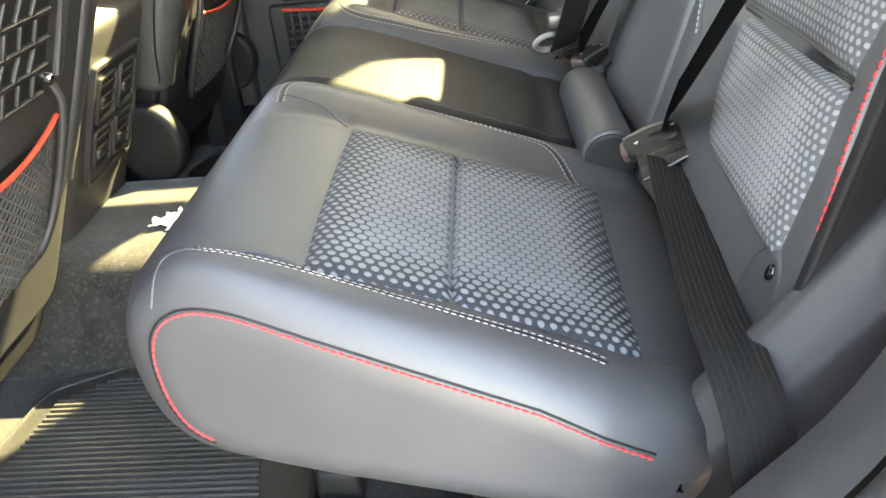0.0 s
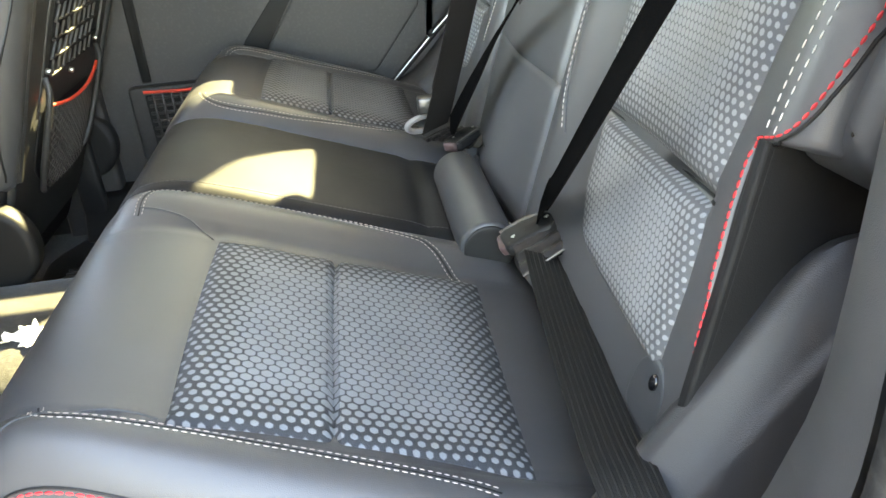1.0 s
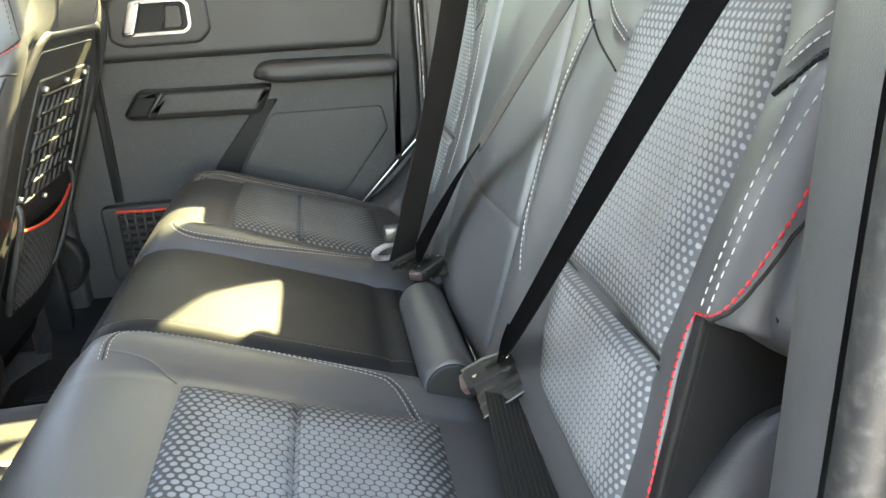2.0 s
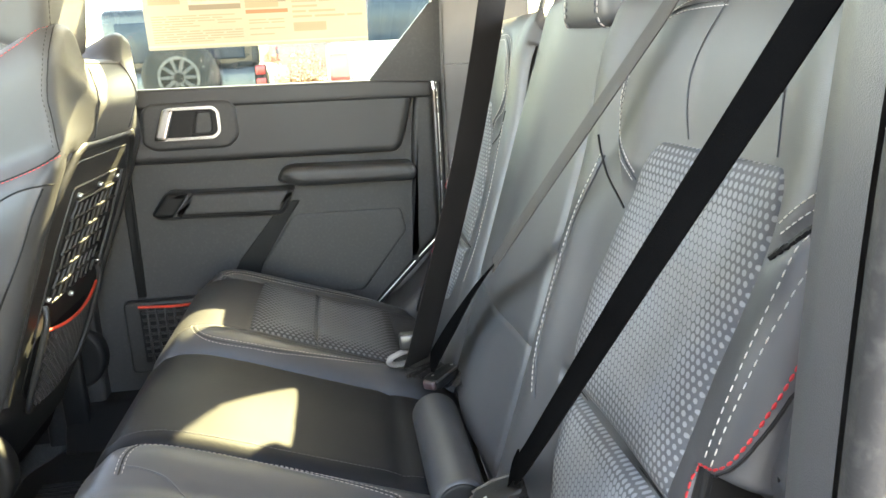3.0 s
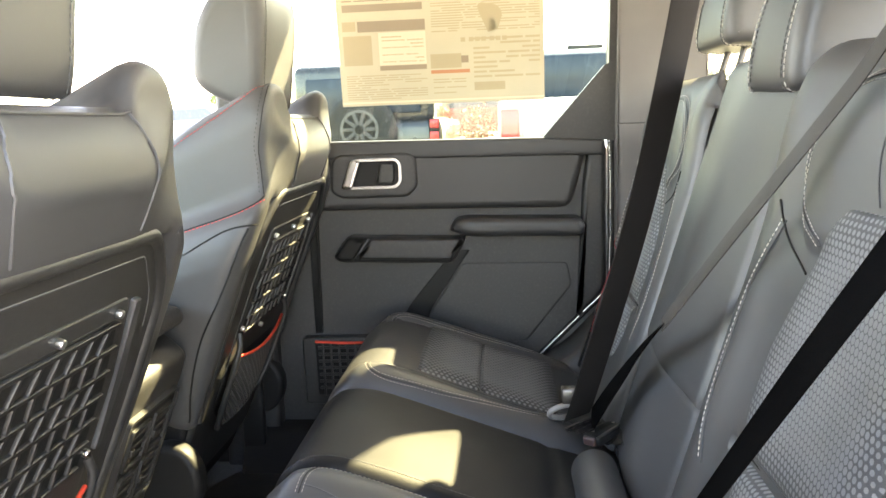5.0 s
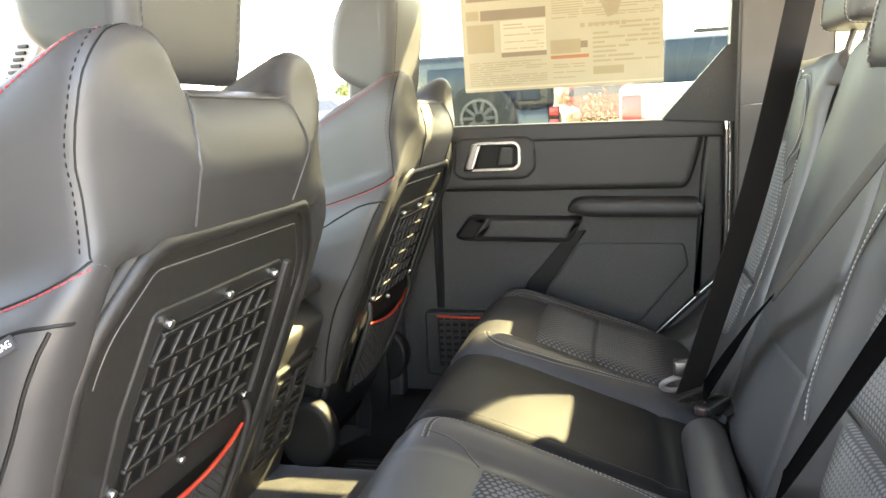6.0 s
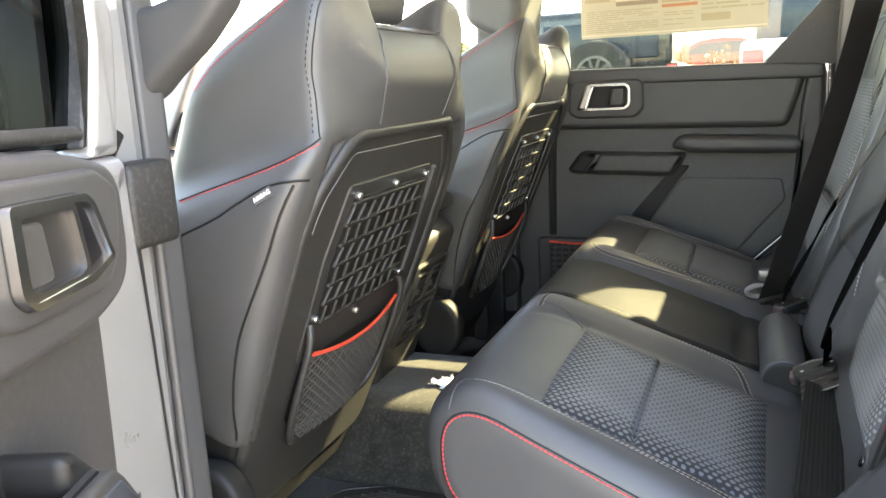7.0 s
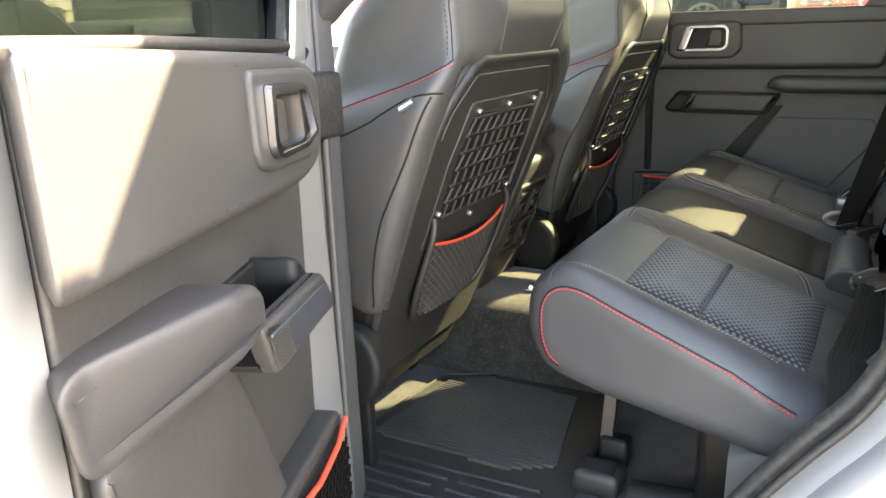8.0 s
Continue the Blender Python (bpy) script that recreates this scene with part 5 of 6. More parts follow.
    # headrest
    hp = np.array([0.0, -0.012]) + loop_smooth([(0.112, 0.246), (0.108, 0.27), (0.124, 0.33), (0.150, 0.42), (0.178, 0.462), (0.235, 0.45), (0.262, 0.37), (0.252, 0.29), (0.225, 0.250), (0.16, 0.240)], 60)
    head = link("headrest", *slab(hp, -0.122, 0.122, 0.022, lambda a, b, s: P(s * (0.96 + 0.04 * max(0.0, min(1.0, (b - 0.25) / 0.10))), b, a), 6, 3), SEAT_LEATHER, ob, "black leather headrest")
    for side in (-1, 1):
        ring_ = inset(hp, -0.0008)
        pts = [P(side * 0.096 * (0.96 + 0.04 * max(0.0, min(1.0, (b - 0.25) / 0.10))), b, a) for a, b in ring_]
        link("stitching", *stitch_row(pts + pts[:1], 0.0085, 0.0062, 0.0010), DARK_THREAD, head, "grey stitching")
    for u in (-0.06, 0.06):
        link("headrest_post", *tube([P(u, 0.16, 0.15), P(u, 0.30, 0.17)], 0.006, 10), CHROME, ob)
    # sewn-in tag on the door side
    q = skin([(tag_side * 0.286, 0.046, 0.032), (tag_side * 0.287, 0.035, 0.041), (tag_side * 0.288, 0.024, 0.050)], 3, 0.003)
    along = (Vector(q[0]) - Vector(q[2])).normalized()
    tg_ = link("airbag_tag", *ribbon([q[2], q[0]], [tuple(along.cross(Vector((0, 1, 0))))] * 2, 0.012, 0.003), TAG_GREY, ob, "small grey tag with white lettering")
    return ob, q


near_front, near_tag = front_seat(0.312, "black leather driver seat with lattice back and net pocket", -1)
front_seat(1.150, "black leather passenger seat with lattice back, sunlit edge", 1)

# white lettering on the near tag
txt = bpy.data.curves.new("tag_lettering", "FONT")
txt.body, txt.size, txt.align_x, txt.align_y, txt.extrude = "AIRBAG", 0.0075, "CENTER", "CENTER", 0.0002
tmp = new("tag_lettering", txt)
dg = bpy.context.evaluated_depsgraph_get()
tm = bpy.data.meshes.new_from_object(tmp.evaluated_get(dg))
a, b = Vector(near_tag[0]), Vector(near_tag[2])
ex = (a - b).normalized()
ez = Vector((0, -1, 0)) - ex * ex.dot(Vector((0, -1, 0)))
ez.normalize()
if ez.y > 0:
    ez = -ez
ey = ez.cross(ex)
M = Matrix((ex, ey, ez)).transposed().to_4x4()
c = (a + b) / 2 + ez * 0.0021
verts = [M @ v.co + c for v in tm.vertices]
faces = [tuple(p.vertices) for p in tm.polygons]
bpy.data.objects.remove(tmp)
bpy.data.meshes.remove(tm)
bpy.data.curves.remove(txt)
link("tag_lettering", verts, faces, TAG_WHITE, [o for o in near_front.children if o.name.startswith("airbag_tag")][0], "white lettering", smooth=False)

# ---- centre console ----
CY = 0.742
cons = thing("center_console", (-0.62, CY, FLOOR + 0.1), "dark centre console with rear air vents and sunlit lid", "console")
prof = poly_round([(-1.20, FLOOR + 0.05), (-0.63, FLOOR + 0.05), (-0.605, 0.78), (-0.575, 0.86), (-0.495, 1.06), (-0.487, 1.085), (-0.52, 1.12), (-0.60, 1.14), (-1.15, 1.12)], 0.02)
link("body", *slab(prof, CY - 0.118, CY + 0.118, 0.022, xz, 4, 1), PANEL, cons)
link("lid", *slab(poly_round([(-0.95, 1.125), (-0.52, 1.125), (-0.485, 1.14), (-0.49, 1.165), (-0.60, 1.185), (-0.95, 1.17)], 0.015), CY - 0.112, CY + 0.112, 0.015, xz, 4, 1), PANEL_SOFT, cons, "padded lid")


def on_console(a, b, s):
    """a across from the middle, b up the sloping rear face from its foot, s outwards."""
    return (-0.575 + 0.371 * b + 0.928 * s, CY + a, 0.86 + 0.928 * b - 0.371 * s)


vent = link("vent_panel", *slab(poly_round([(-0.078, 0.0), (0.078, 0.0), (0.082, 0.185), (-0.082, 0.185)], 0.012), -0.004, 0.006, 0.004, on_console, 3, 0), BLACK, cons, "black vent panel")
link("vent_rim", *frame_geo(poly_round([(-0.083, -0.006), (0.083, -0.006), (0.087, 0.191), (-0.087, 0.191)], 0.014), poly_round([(-0.078, 0.0), (0.078, 0.0), (0.082, 0.185), (-0.082, 0.185)], 0.012), 0.0, 0.009, on_console), PANEL_SOFT, cons)
for z0, z1 in ((0.098, 0.170), (0.015, 0.085)):
    for y0, y1 in ((-0.070, -0.006), (0.006, 0.070)):
        cell_ = poly_round([(y0, z0), (y1, z0), (y1, z1), (y0, z1)], 0.006)
        link("vent_frame", *frame_geo(cell_, inset(cell_, 0.004), 0.004, 0.011, on_console), PLASTIC, vent)
        link("vent_tab", *box((y0 + 0.002, (z0 + z1) / 2 - 0.006, 0.008), (y0 + 0.012, (z0 + z1) / 2 + 0.006, 0.016), 0.002, 2, on_console), PLASTIC, vent, "grey tab")
        for k in range(3):
            z = z0 + (z1 - z0) * (k + 1) / 4
            link("vent_slat", *box((y0 + 0.004, z - 0.002, 0.002), (y1 - 0.004, z + 0.002, 0.009), 0.001, 2, on_console), PLASTIC, vent)

# crumpled white wrapping on the tunnel
wrap = thing("crumpled_wrapping", (-0.46, 0.70, FLOOR + 0.11), "torn crumpled white paper lying on the carpet", "litter")
rim_ = [(0.030 * (1 + 0.38 * math.sin(4 * q + 0.6) + 0.22 * math.sin(9 * q)) * math.cos(q) - 0.452, 0.024 * (1 + 0.38 * math.sin(4 * q + 0.6) + 0.22 * math.sin(9 * q)) * math.sin(q) + 0.665) for q in np.linspace(0, 2 * math.pi, 60, endpoint=False)]
verts, faces = [], []
for ring_k, scale_ in enumerate((1.0, 0.7, 0.4, 0.12)):
    for x, y in rim_:
        x, y = -0.452 + (x + 0.452) * scale_, 0.665 + (y - 0.665) * scale_
        verts.append((x, y, FLOOR + 0.170 + 0.010 * (1 - scale_) + 0.012 * noise.noise(Vector((x, y, 0)) * 75)))
for k in range(3):
    for i in range(60):
        j = (i + 1) % 60
        faces.append((k * 60 + i, k * 60 + j, k * 60 + 60 + j, k * 60 + 60 + i))
faces.append(tuple(180 + i for i in range(60)))
top_n = len(verts)
verts += [(x, y, z - 0.0012) for x, y, z in verts]
faces += [tuple(reversed([i + top_n for i in f])) for f in faces]
link("paper", verts, faces, TAG_WHITE, wrap, smooth=False)


# ---- near door, swung open ----
near_door = thing("door_2", (-0.27, -0.45, 0.70), "grey open rear door with chrome handle, armrest and pocket", "car door", kind="structure")


def D(s, z, out):
    out -= 0.05
    return (-0.352 + 0.340 * s + 0.940 * out, -0.224 - 0.940 * s + 0.340 * out, z)


def lining(s, z, out):
    """Door lining that narrows behind its face towards the rear edge."""
    return D(s - 1.05 * max(0.0, 0.034 - out) * min(1.0, max(0.0, (s - 0.42) / 0.06)), z, out)


def door_slab(name, pts, lo, hi, r, material, corner=0.01, label="", parent=None, inner=0):
    return link(name, *slab(poly_round(pts, corner, 5), lo, hi, 0.0, lambda a, b, s: D(a, b, s), 5, inner, r), material, parent or near_door, label)


door_slab("panel", [(0.045, 0.70), (0.472, 0.70), (0.472, 1.362), (0.04, 1.362), (0.012, 1.34), (0.016, 1.20)], -0.05, 0.004, 0.004, PANEL, 0.02)
link("upper_trim", *slab(even(poly_round([(0.006, 1.275), (0.013, 1.254), (0.030, 1.241), (0.060, 1.232), (0.095, 1.228), (0.20, 1.229), (0.35, 1.231), (0.505, 1.232), (0.507, 1.377), (0.37, 1.373), (0.25, 1.369), (0.096, 1.363), (0.053, 1.355), (0.020, 1.347), (0.006, 1.328)], 0.012, 5), 160, True), 0.0, 0.034, 0.0, lining, 5, 2, 0.010), PANEL_SOFT, near_door, "soft grey upper panel")
door_slab("handle_surround", [(0.036, 1.276), (0.064, 1.253), (0.181, 1.256), (0.204, 1.263), (0.213, 1.277), (0.216, 1.352), (0.060, 1.348), (0.026, 1.330)], 0.028, 0.040, 0.006, PANEL_SOFT, 0.012, "raised grey surround")
hr_ = poly_round([(0.190, 1.338), (0.094, 1.334), (0.082, 1.325), (0.060, 1.279), (0.098, 1.268), (0.176, 1.267), (0.190, 1.279)], 0.007, 5)
hole_ = poly_round([(0.177, 1.328), (0.114, 1.325), (0.105, 1.281), (0.115, 1.278), (0.170, 1.278), (0.177, 1.284)], 0.005, 5)
rim_out, rim_in = even(inset(hr_, 0.0065), 48, True), even(inset(hole_, -0.003), 48, True)
link("handle_pocket", *slab(hr_, 0.034, 0.0408, 0.0, D, 2, 0, 0.0005), BLACK, near_door, "black recess")
ring_ob = link("handle", *frame_geo(inset(hr_, 0.001), inset(hr_, 0.0065), 0.038, 0.0475, D), CHROME, near_door, "chrome handle frame")
link("handle_liner", *frame_geo(rim_out, rim_in, 0.038, 0.0440, D), GLOSSBLACK, ring_ob, "black inner frame")
link("handle_liner", *frame_geo(inset(hole_, -0.0055), hole_, 0.038, 0.0465, D), CHROME, ring_ob, "bright inner lip")
door_slab("lever", [(0.140, 1.281), (0.174, 1.281), (0.176, 1.324), (0.146, 1.322)], 0.036, 0.0425, 0.003, PLASTIC, 0.006)
link("armrest", *slab(loop_smooth([(0.288, 1.16), (0.294, 1.142), (0.33, 1.136), (0.42, 1.124), (0.474, 1.116), (0.497, 1.126), (0.505, 1.158), (0.500, 1.188), (0.41, 1.191), (0.32, 1.189), (0.293, 1.180)], 70), 0.0, 0.066, 0.0, lambda a, b, s: D(a - 0.45 * (0.066 - s) * min(1.0, max(0.0, (a - 0.42) / 0.06)), b, s * (1 - 0.58 * max(0.0, min(1.0, (a - 0.34) / 0.14)))), 6, 2, 0.012), PANEL_SOFT, near_door, "padded blue-grey armrest")
link("lower_panel", *slab(poly_round([(0.286, 1.136), (0.215, 1.0), (0.155, 0.86), (0.125, 0.70), (0.494, 0.70), (0.494, 1.120)], 0.015, 5), 0.0, 0.026, 0.0, lining, 5, 1, 0.015), PANEL, near_door)
# Flat black plate stands for the shade inside the pull cup.
door_slab("pull_shade_plate", [(0.158, 1.150), (0.178, 1.170), (0.288, 1.164), (0.300, 1.102), (0.122, 1.102)], 0.0, 0.010, 0.003, BLACK, 0.010)
grip = door_slab("pull_grip", [(0.312, 1.150), (0.152, 1.150), (0.138, 1.137), (0.116, 1.106), (0.288, 1.100)], 0.052, 0.069, 0.006, PLASTIC, 0.006, "dark pull grip")
door_slab("cup_wall", [(0.120, 1.108), (0.165, 1.108), (0.185, 1.150), (0.182, 1.172), (0.165, 1.170), (0.140, 1.145)], 0.0, 0.052, 0.010, BLACK, 0.008, "", grip)
door_slab("cup_floor", [(0.300, 1.112), (0.132, 1.113), (0.118, 1.103), (0.288, 1.101)], 0.0, 0.054, 0.001, BLACK, 0.003, "", grip)
link("grip_seam", *tube([D(q, 1.1505, 0.060) for q in np.linspace(0.16, 0.30, 10)], 0.0013, 6), GLOSSBLACK, grip)
door_slab("grip_face", [(0.300, 1.141), (0.150, 1.140), (0.124, 1.109), (0.284, 1.104)], 0.06, 0.0712, 0.002, GRIP_SATIN, 0.004, "blue-grey grip face", grip)
for k in range(12):
    s_ = 0.252 + k * 0.0036
    link("grip_rib", *tube([D(s_, 1.1065, 0.0715), D(s_ + 0.011, 1.138, 0.0715)], 0.0010, 5), PLASTIC, grip)
door_slab("pocket_frame", [(0.015, 0.72), (0.24, 0.72), (0.24, 0.93), (0.025, 0.935)], 0.0, 0.035, 0.008, PLASTIC, 0.015)
door_slab("pocket_recess", [(0.03, 0.735), (0.23, 0.735), (0.23, 0.915), (0.038, 0.922)], 0.02, 0.036, 0.001, BLACK, 0.012)
link("pocket_cord", *tube([D(0.034, 0.925, 0.042), D(0.08, 0.914, 0.046), D(0.15, 0.908, 0.046), D(0.235, 0.915, 0.042)], 0.0035, 8), RED_CORD, near_door, "red elastic cord")
net = []
for sgn in (-1, 1):
    for k in range(-10, 26):
        pts = [D(0.035 + k * 0.014 + sgn * q * 0.0045, 0.74 + q * 0.0082, 0.044) for q in range(21) if 0.035 < 0.035 + k * 0.014 + sgn * q * 0.0045 < 0.232]
        if len(pts) > 2:
            net.append(tube(pts, 0.0016, 4))
link("net", *merge(*net), WEB, near_door, "black net", kind="stuff")
# painted door edge and outer skin
door_slab("outer_skin", [(-0.05, 0.55), (0.60, 0.55), (0.61, 1.365), (-0.05, 1.365)], -0.125, -0.05, 0.01, PAINT, 0.03, "silver grey painted skin")
door_slab("door_edge", [(0.4735, 0.60), (0.595, 0.60), (0.598, 1.36), (0.4735, 1.36)], -0.06, 0.001, 0.003, PAINT, 0.012, "painted door edge")
door_slab("hinge_edge", [(-0.150, 0.60), (0.055, 0.60), (0.026, 1.20), (0.020, 1.345), (-0.115, 1.345), (-0.125, 1.18)], -0.050, -0.012, 0.016, PAINT, 0.012, "painted hinge edge")
link("hinge_seal", *tube([D(-0.128, 1.30, -0.030), D(-0.136, 1.10, -0.030), D(-0.150, 0.85, -0.032), D(-0.160, 0.62, -0.032)], 0.011, 10), RUBBER, near_door, "dark rubber strip along the hinge side")
link("window_seal", *tube([D(-0.02, 1.370, -0.012), D(0.30, 1.376, -0.010), D(0.56, 1.376, -0.010)], 0.007, 8), RUBBER, near_door)
door_slab("window_frame", [(-0.112, 1.345), (-0.058, 1.345), (-0.090, 1.45), (-0.105, 1.88), (-0.150, 1.88), (-0.136, 1.45)], -0.06, -0.018, 0.008, PAINT, 0.006, "painted window frame")
door_slab("window_seal", [(-0.058, 1.355), (-0.048, 1.355), (-0.080, 1.45), (-0.094, 1.86), (-0.105, 1.86), (-0.090, 1.45)], -0.05, -0.022, 0.004, RUBBER, 0.004)
door_slab("window_frame", [(0.545, 1.36), (0.60, 1.36), (0.58, 1.88), (0.53, 1.88)], -0.06, -0.018, 0.008, PLASTIC, 0.006)
door_slab("window_frame", [(-0.105, 1.85), (0.60, 1.85), (0.60, 1.90), (-0.105, 1.90)], -0.06, -0.018, 0.008, PAINT, 0.006)
door_slab("window_pane", [(-0.052, 1.355), (0.56, 1.355), (0.55, 1.86), (-0.097, 1.86), (-0.084, 1.45)], -0.040, -0.036, 0.0, GLASS_TINT, 0.002)

# ---- near middle pillar ----
plan = poly_round([(-0.64, 0.01), (-0.525, 0.01), (-0.512, -0.005), (-0.515, -0.04), (-0.64, -0.04)], 0.006)
link("pillar_middle", *slab(plan, 0.58, 1.88, 0.004, xy, 2, 0), TRIM, None, "grey plastic middle pillar trim", kind="structure")
plan = poly_round([(-0.64, -0.042), (-0.518, -0.042), (-0.510, -0.06), (-0.506, -0.064), (-0.502, -0.098), (-0.494, -0.102), (-0.490, -0.140), (-0.64, -0.155)], 0.005)
link("pillar_jamb", *slab(plan, 0.56, 1.90, 0.004, xy, 2, 0), PAINT, None, "silver grey painted door jamb", kind="structure")
flare = poly_round([(-0.57, 1.375), (-0.518, 1.398), (-0.492, 1.420), (-0.445, 1.452), (-0.405, 1.492), (-0.388, 1.535), (-0.380, 1.60), (-0.372, 1.86), (-0.425, 1.86), (-0.424, 1.60), (-0.430, 1.545), (-0.450, 1.508), (-0.50, 1.496), (-0.57, 1.494)], 0.012)
link("belt_cover", *slab(flare, -0.03, 0.02, 0.012, xz, 3, 0), TRIM, None, "grey plastic belt cover on the pillar", kind="structure")
link("door_seal", *tube([(-0.507, -0.050, 0.60), (-0.507, -0.050, 1.0), (-0.505, -0.050, 1.30)], 0.006, 10), TRIM, None, "black rubber door seal", kind="structure")
hinge_cover = thing("hinge_cover", (-0.475, -0.13, 1.245), "dark plastic hinge cover on the painted pillar", "hinge cover")
link("cover", *box((-0.49, -0.135, 1.245), (-0.455, -0.066, 1.334), 0.008), RUBBER, hinge_cover)
link("cap", *tube([(-0.470, -0.15, 1.340), (-0.470, -0.13, 1.365)], 0.010, 12), BLACK, hinge_cover)

# ---- far middle pillar and front cabin ----
link("pillar_middle_far", *slab(poly_round([(-0.66, 0.60), (-0.515, 0.60), (-0.505, 1.40), (-0.50, 1.88), (-0.60, 1.88), (-0.62, 1.40)], 0.02), 1.41, 1.47, 0.012, xz, 3, 1), PANEL, None, "dark far middle pillar trim", kind="structure")
for y0, y1, nm in ((NEAR - 0.04, NEAR + 0.02, "front_door_near"), (1.43, 1.49, "front_door_far")):
    link(nm, *box((-1.75, y0, 0.58), (-0.60, y1, 1.36), 0.02), PANEL, None, "dark closed front door lining", kind="structure")
# Pane added on this side only, to dim sky light on the seat wing.
plate([(-1.70, NEAR + 0.0, 1.35), (-0.61, NEAR + 0.0, 1.35), (-0.61, NEAR + 0.03, 1.90), (-1.05, NEAR + 0.03, 1.90)], 0.004, (0, 1, 0), GLASS_FRONT, "window_3", None, "clear front door window", "structure")
dash = thing("dashboard", (-1.7, MID, FLOOR), "dark plastic dashboard below the windscreen", "dashboard")
link("top", *slab(loop_smooth([(-1.95, 0.7), (-1.50, 0.75), (-1.42, 1.05), (-1.48, 1.17), (-1.75, 1.22), (-2.0, 1.2)], 40), NEAR, FAR, 0.02, xz, 3, 1), PLASTIC, dash)
link("vent", *box((-1.44, NEAR + 0.02, 1.10), (-1.41, NEAR + 0.06, 1.20), 0.006), BLACK, dash)
for k in range(6):
    link("vent_slat", *box((-1.412, NEAR + 0.024, 1.108 + k * 0.015), (-1.405, NEAR + 0.056, 1.114 + k * 0.015), 0.002), TRIM, dash)
for y in (NEAR, FAR - 0.05):
    link("windscreen_pillar", *slab(np.array([(-1.93, 1.18), (-1.79, 1.18), (-1.317, 1.985), (-1.457, 1.985)]), y, y + 0.06, 0.01, xz, 2, 0), QUARTER, None, "grey windscreen pillar trim", kind="structure")
vent_strip = thing("pillar_vent", (-1.58, FAR - 0.05, 1.60), "slotted black speaker vent set in the far windscreen pillar", "vent")
for k in range(7):
    c_ = Vector((-1.612 + k * 0.0105, FAR - 0.052, 1.590 + k * 0.0170))
    link("slot", *box((c_.x - 0.016, c_.y - 0.004, c_.z - 0.0045), (c_.x + 0.016, c_.y + 0.004, c_.z + 0.0045), 0.002), BLACK, vent_strip)
link("windscreen_header", *box((-1.46, NEAR + 0.06, 1.95), (-0.94, FAR - 0.05, 2.01), 0.02), HEADLINER, None, "pale windscreen header", kind="structure")

# ---- seat belts ----
def belt(name, pts, sides, width, material, label, n=50):
    ob = thing(name, pts[0], label, "seat belt", "seat belts")
    c = curve(pts, n)
    sd = np.array([[np.interp(k / (n - 1), np.linspace(0, 1, len(sides)), [s[a] for s in sides]) for a in range(3)] for k in range(n)])
    strap = link("strap", *ribbon(c, sd, width, 0.0016), material, ob)
    return ob, c, sd


def strap_taper(pts, sides, widths):
    """A strap whose seen width changes as it turns over."""
    verts, faces = [], []
    for p, s_, w in zip(pts, sides, widths):
        p, s_ = Vector(p), Vector(s_).normalized()
        for a_, b_ in ((-0.5, -0.0009), (0.5, -0.0009), (0.5, 0.0009), (-0.5, 0.0009)):
            verts.append(p + s_ * a_ * w + BACK_OUT * b_)
    n = len(widths)
    for i in range(n - 1):
        for j in range(4):
            k = (j + 1) % 4
            faces.append((i * 4 + j, i * 4 + k, i * 4 + 4 + k, i * 4 + 4 + j))
    faces += [(0, 1, 2, 3), tuple(n * 4 - 4 + j for j in range(4))]
    return fix(verts, faces)


near_belt, nc, ns = belt("seat_belt", [(0.229, 0.436, 0.986), (0.222, 0.37, 1.036), (0.215, 0.30, 1.08), (0.258, 0.160, 1.275), (0.30, 0.03, 1.455), (0.328, -0.055, 1.575)], [(0.35, 0.6, 0.6), (0.07, 0.85, 0.60), (0.06, 0.85, 0.60)], 0.031, WEB, "black shoulder belt crossing the outboard seat back")
link("guide", *box((0.30, -0.085, 1.56), (0.36, -0.035, 1.60), 0.01), BLACK, near_belt)
lap, lc, ls = belt("lap_belt", [(0.222, 0.375, 0.966), (0.214, 0.30, 0.962), (0.205, 0.20, 0.958), (0.196, 0.10, 0.962), (0.192, 0.045, 0.968), (0.196, 0.000, 0.945), (0.20, -0.020, 0.90)], [(0.90, 0.0, -0.30), (0.9, 0.0, -0.30), (0.90, 0.15, -0.25), (0.85, 0.3, 0.0)], 0.050, WEB_GREY, "black ribbed lap belt over the seat corner")
for k in range(-4, 5):
    pts = []
    for i in range(0, len(lc)):
        t_ = Vector(lc[min(i + 1, len(lc) - 1)]) - Vector(lc[max(i - 1, 0)])
        t_.normalize()
        s_ = Vector(ls[i])
        s_ = (s_ - t_ * s_.dot(t_)).normalized()
        u_ = t_.cross(s_)
        if u_.z < 0:
            u_ = -u_
        pts.append(Vector(lc[i]) + s_ * k * 0.0052 + u_ * 0.0010)
    link("rib", *tube(pts, 0.0009, 5), WEB_GREY, lap)
mid_belt, _, _ = belt("seat_belt", [(0.244, 0.568, 1.196), (0.296, 0.44, 1.335), (0.352, 0.335, 1.465), (0.392, 0.285, 1.545), (0.46, 0.27, 1.55)], [(0.15, 0.75, 0.60), (0.1, 0.75, 0.65)], 0.022, WEB_BROWN, "dark belt crossing the middle backrest, twisted near its buckle")
# Lower end turns from the light; black webbing carries that shade.
twist = [(0.186, 0.832, 0.964), (0.203, 0.775, 1.025), (0.219, 0.72, 1.080), (0.232, 0.64, 1.143), (0.246, 0.563, 1.200)]
twist = curve(twist, 30)
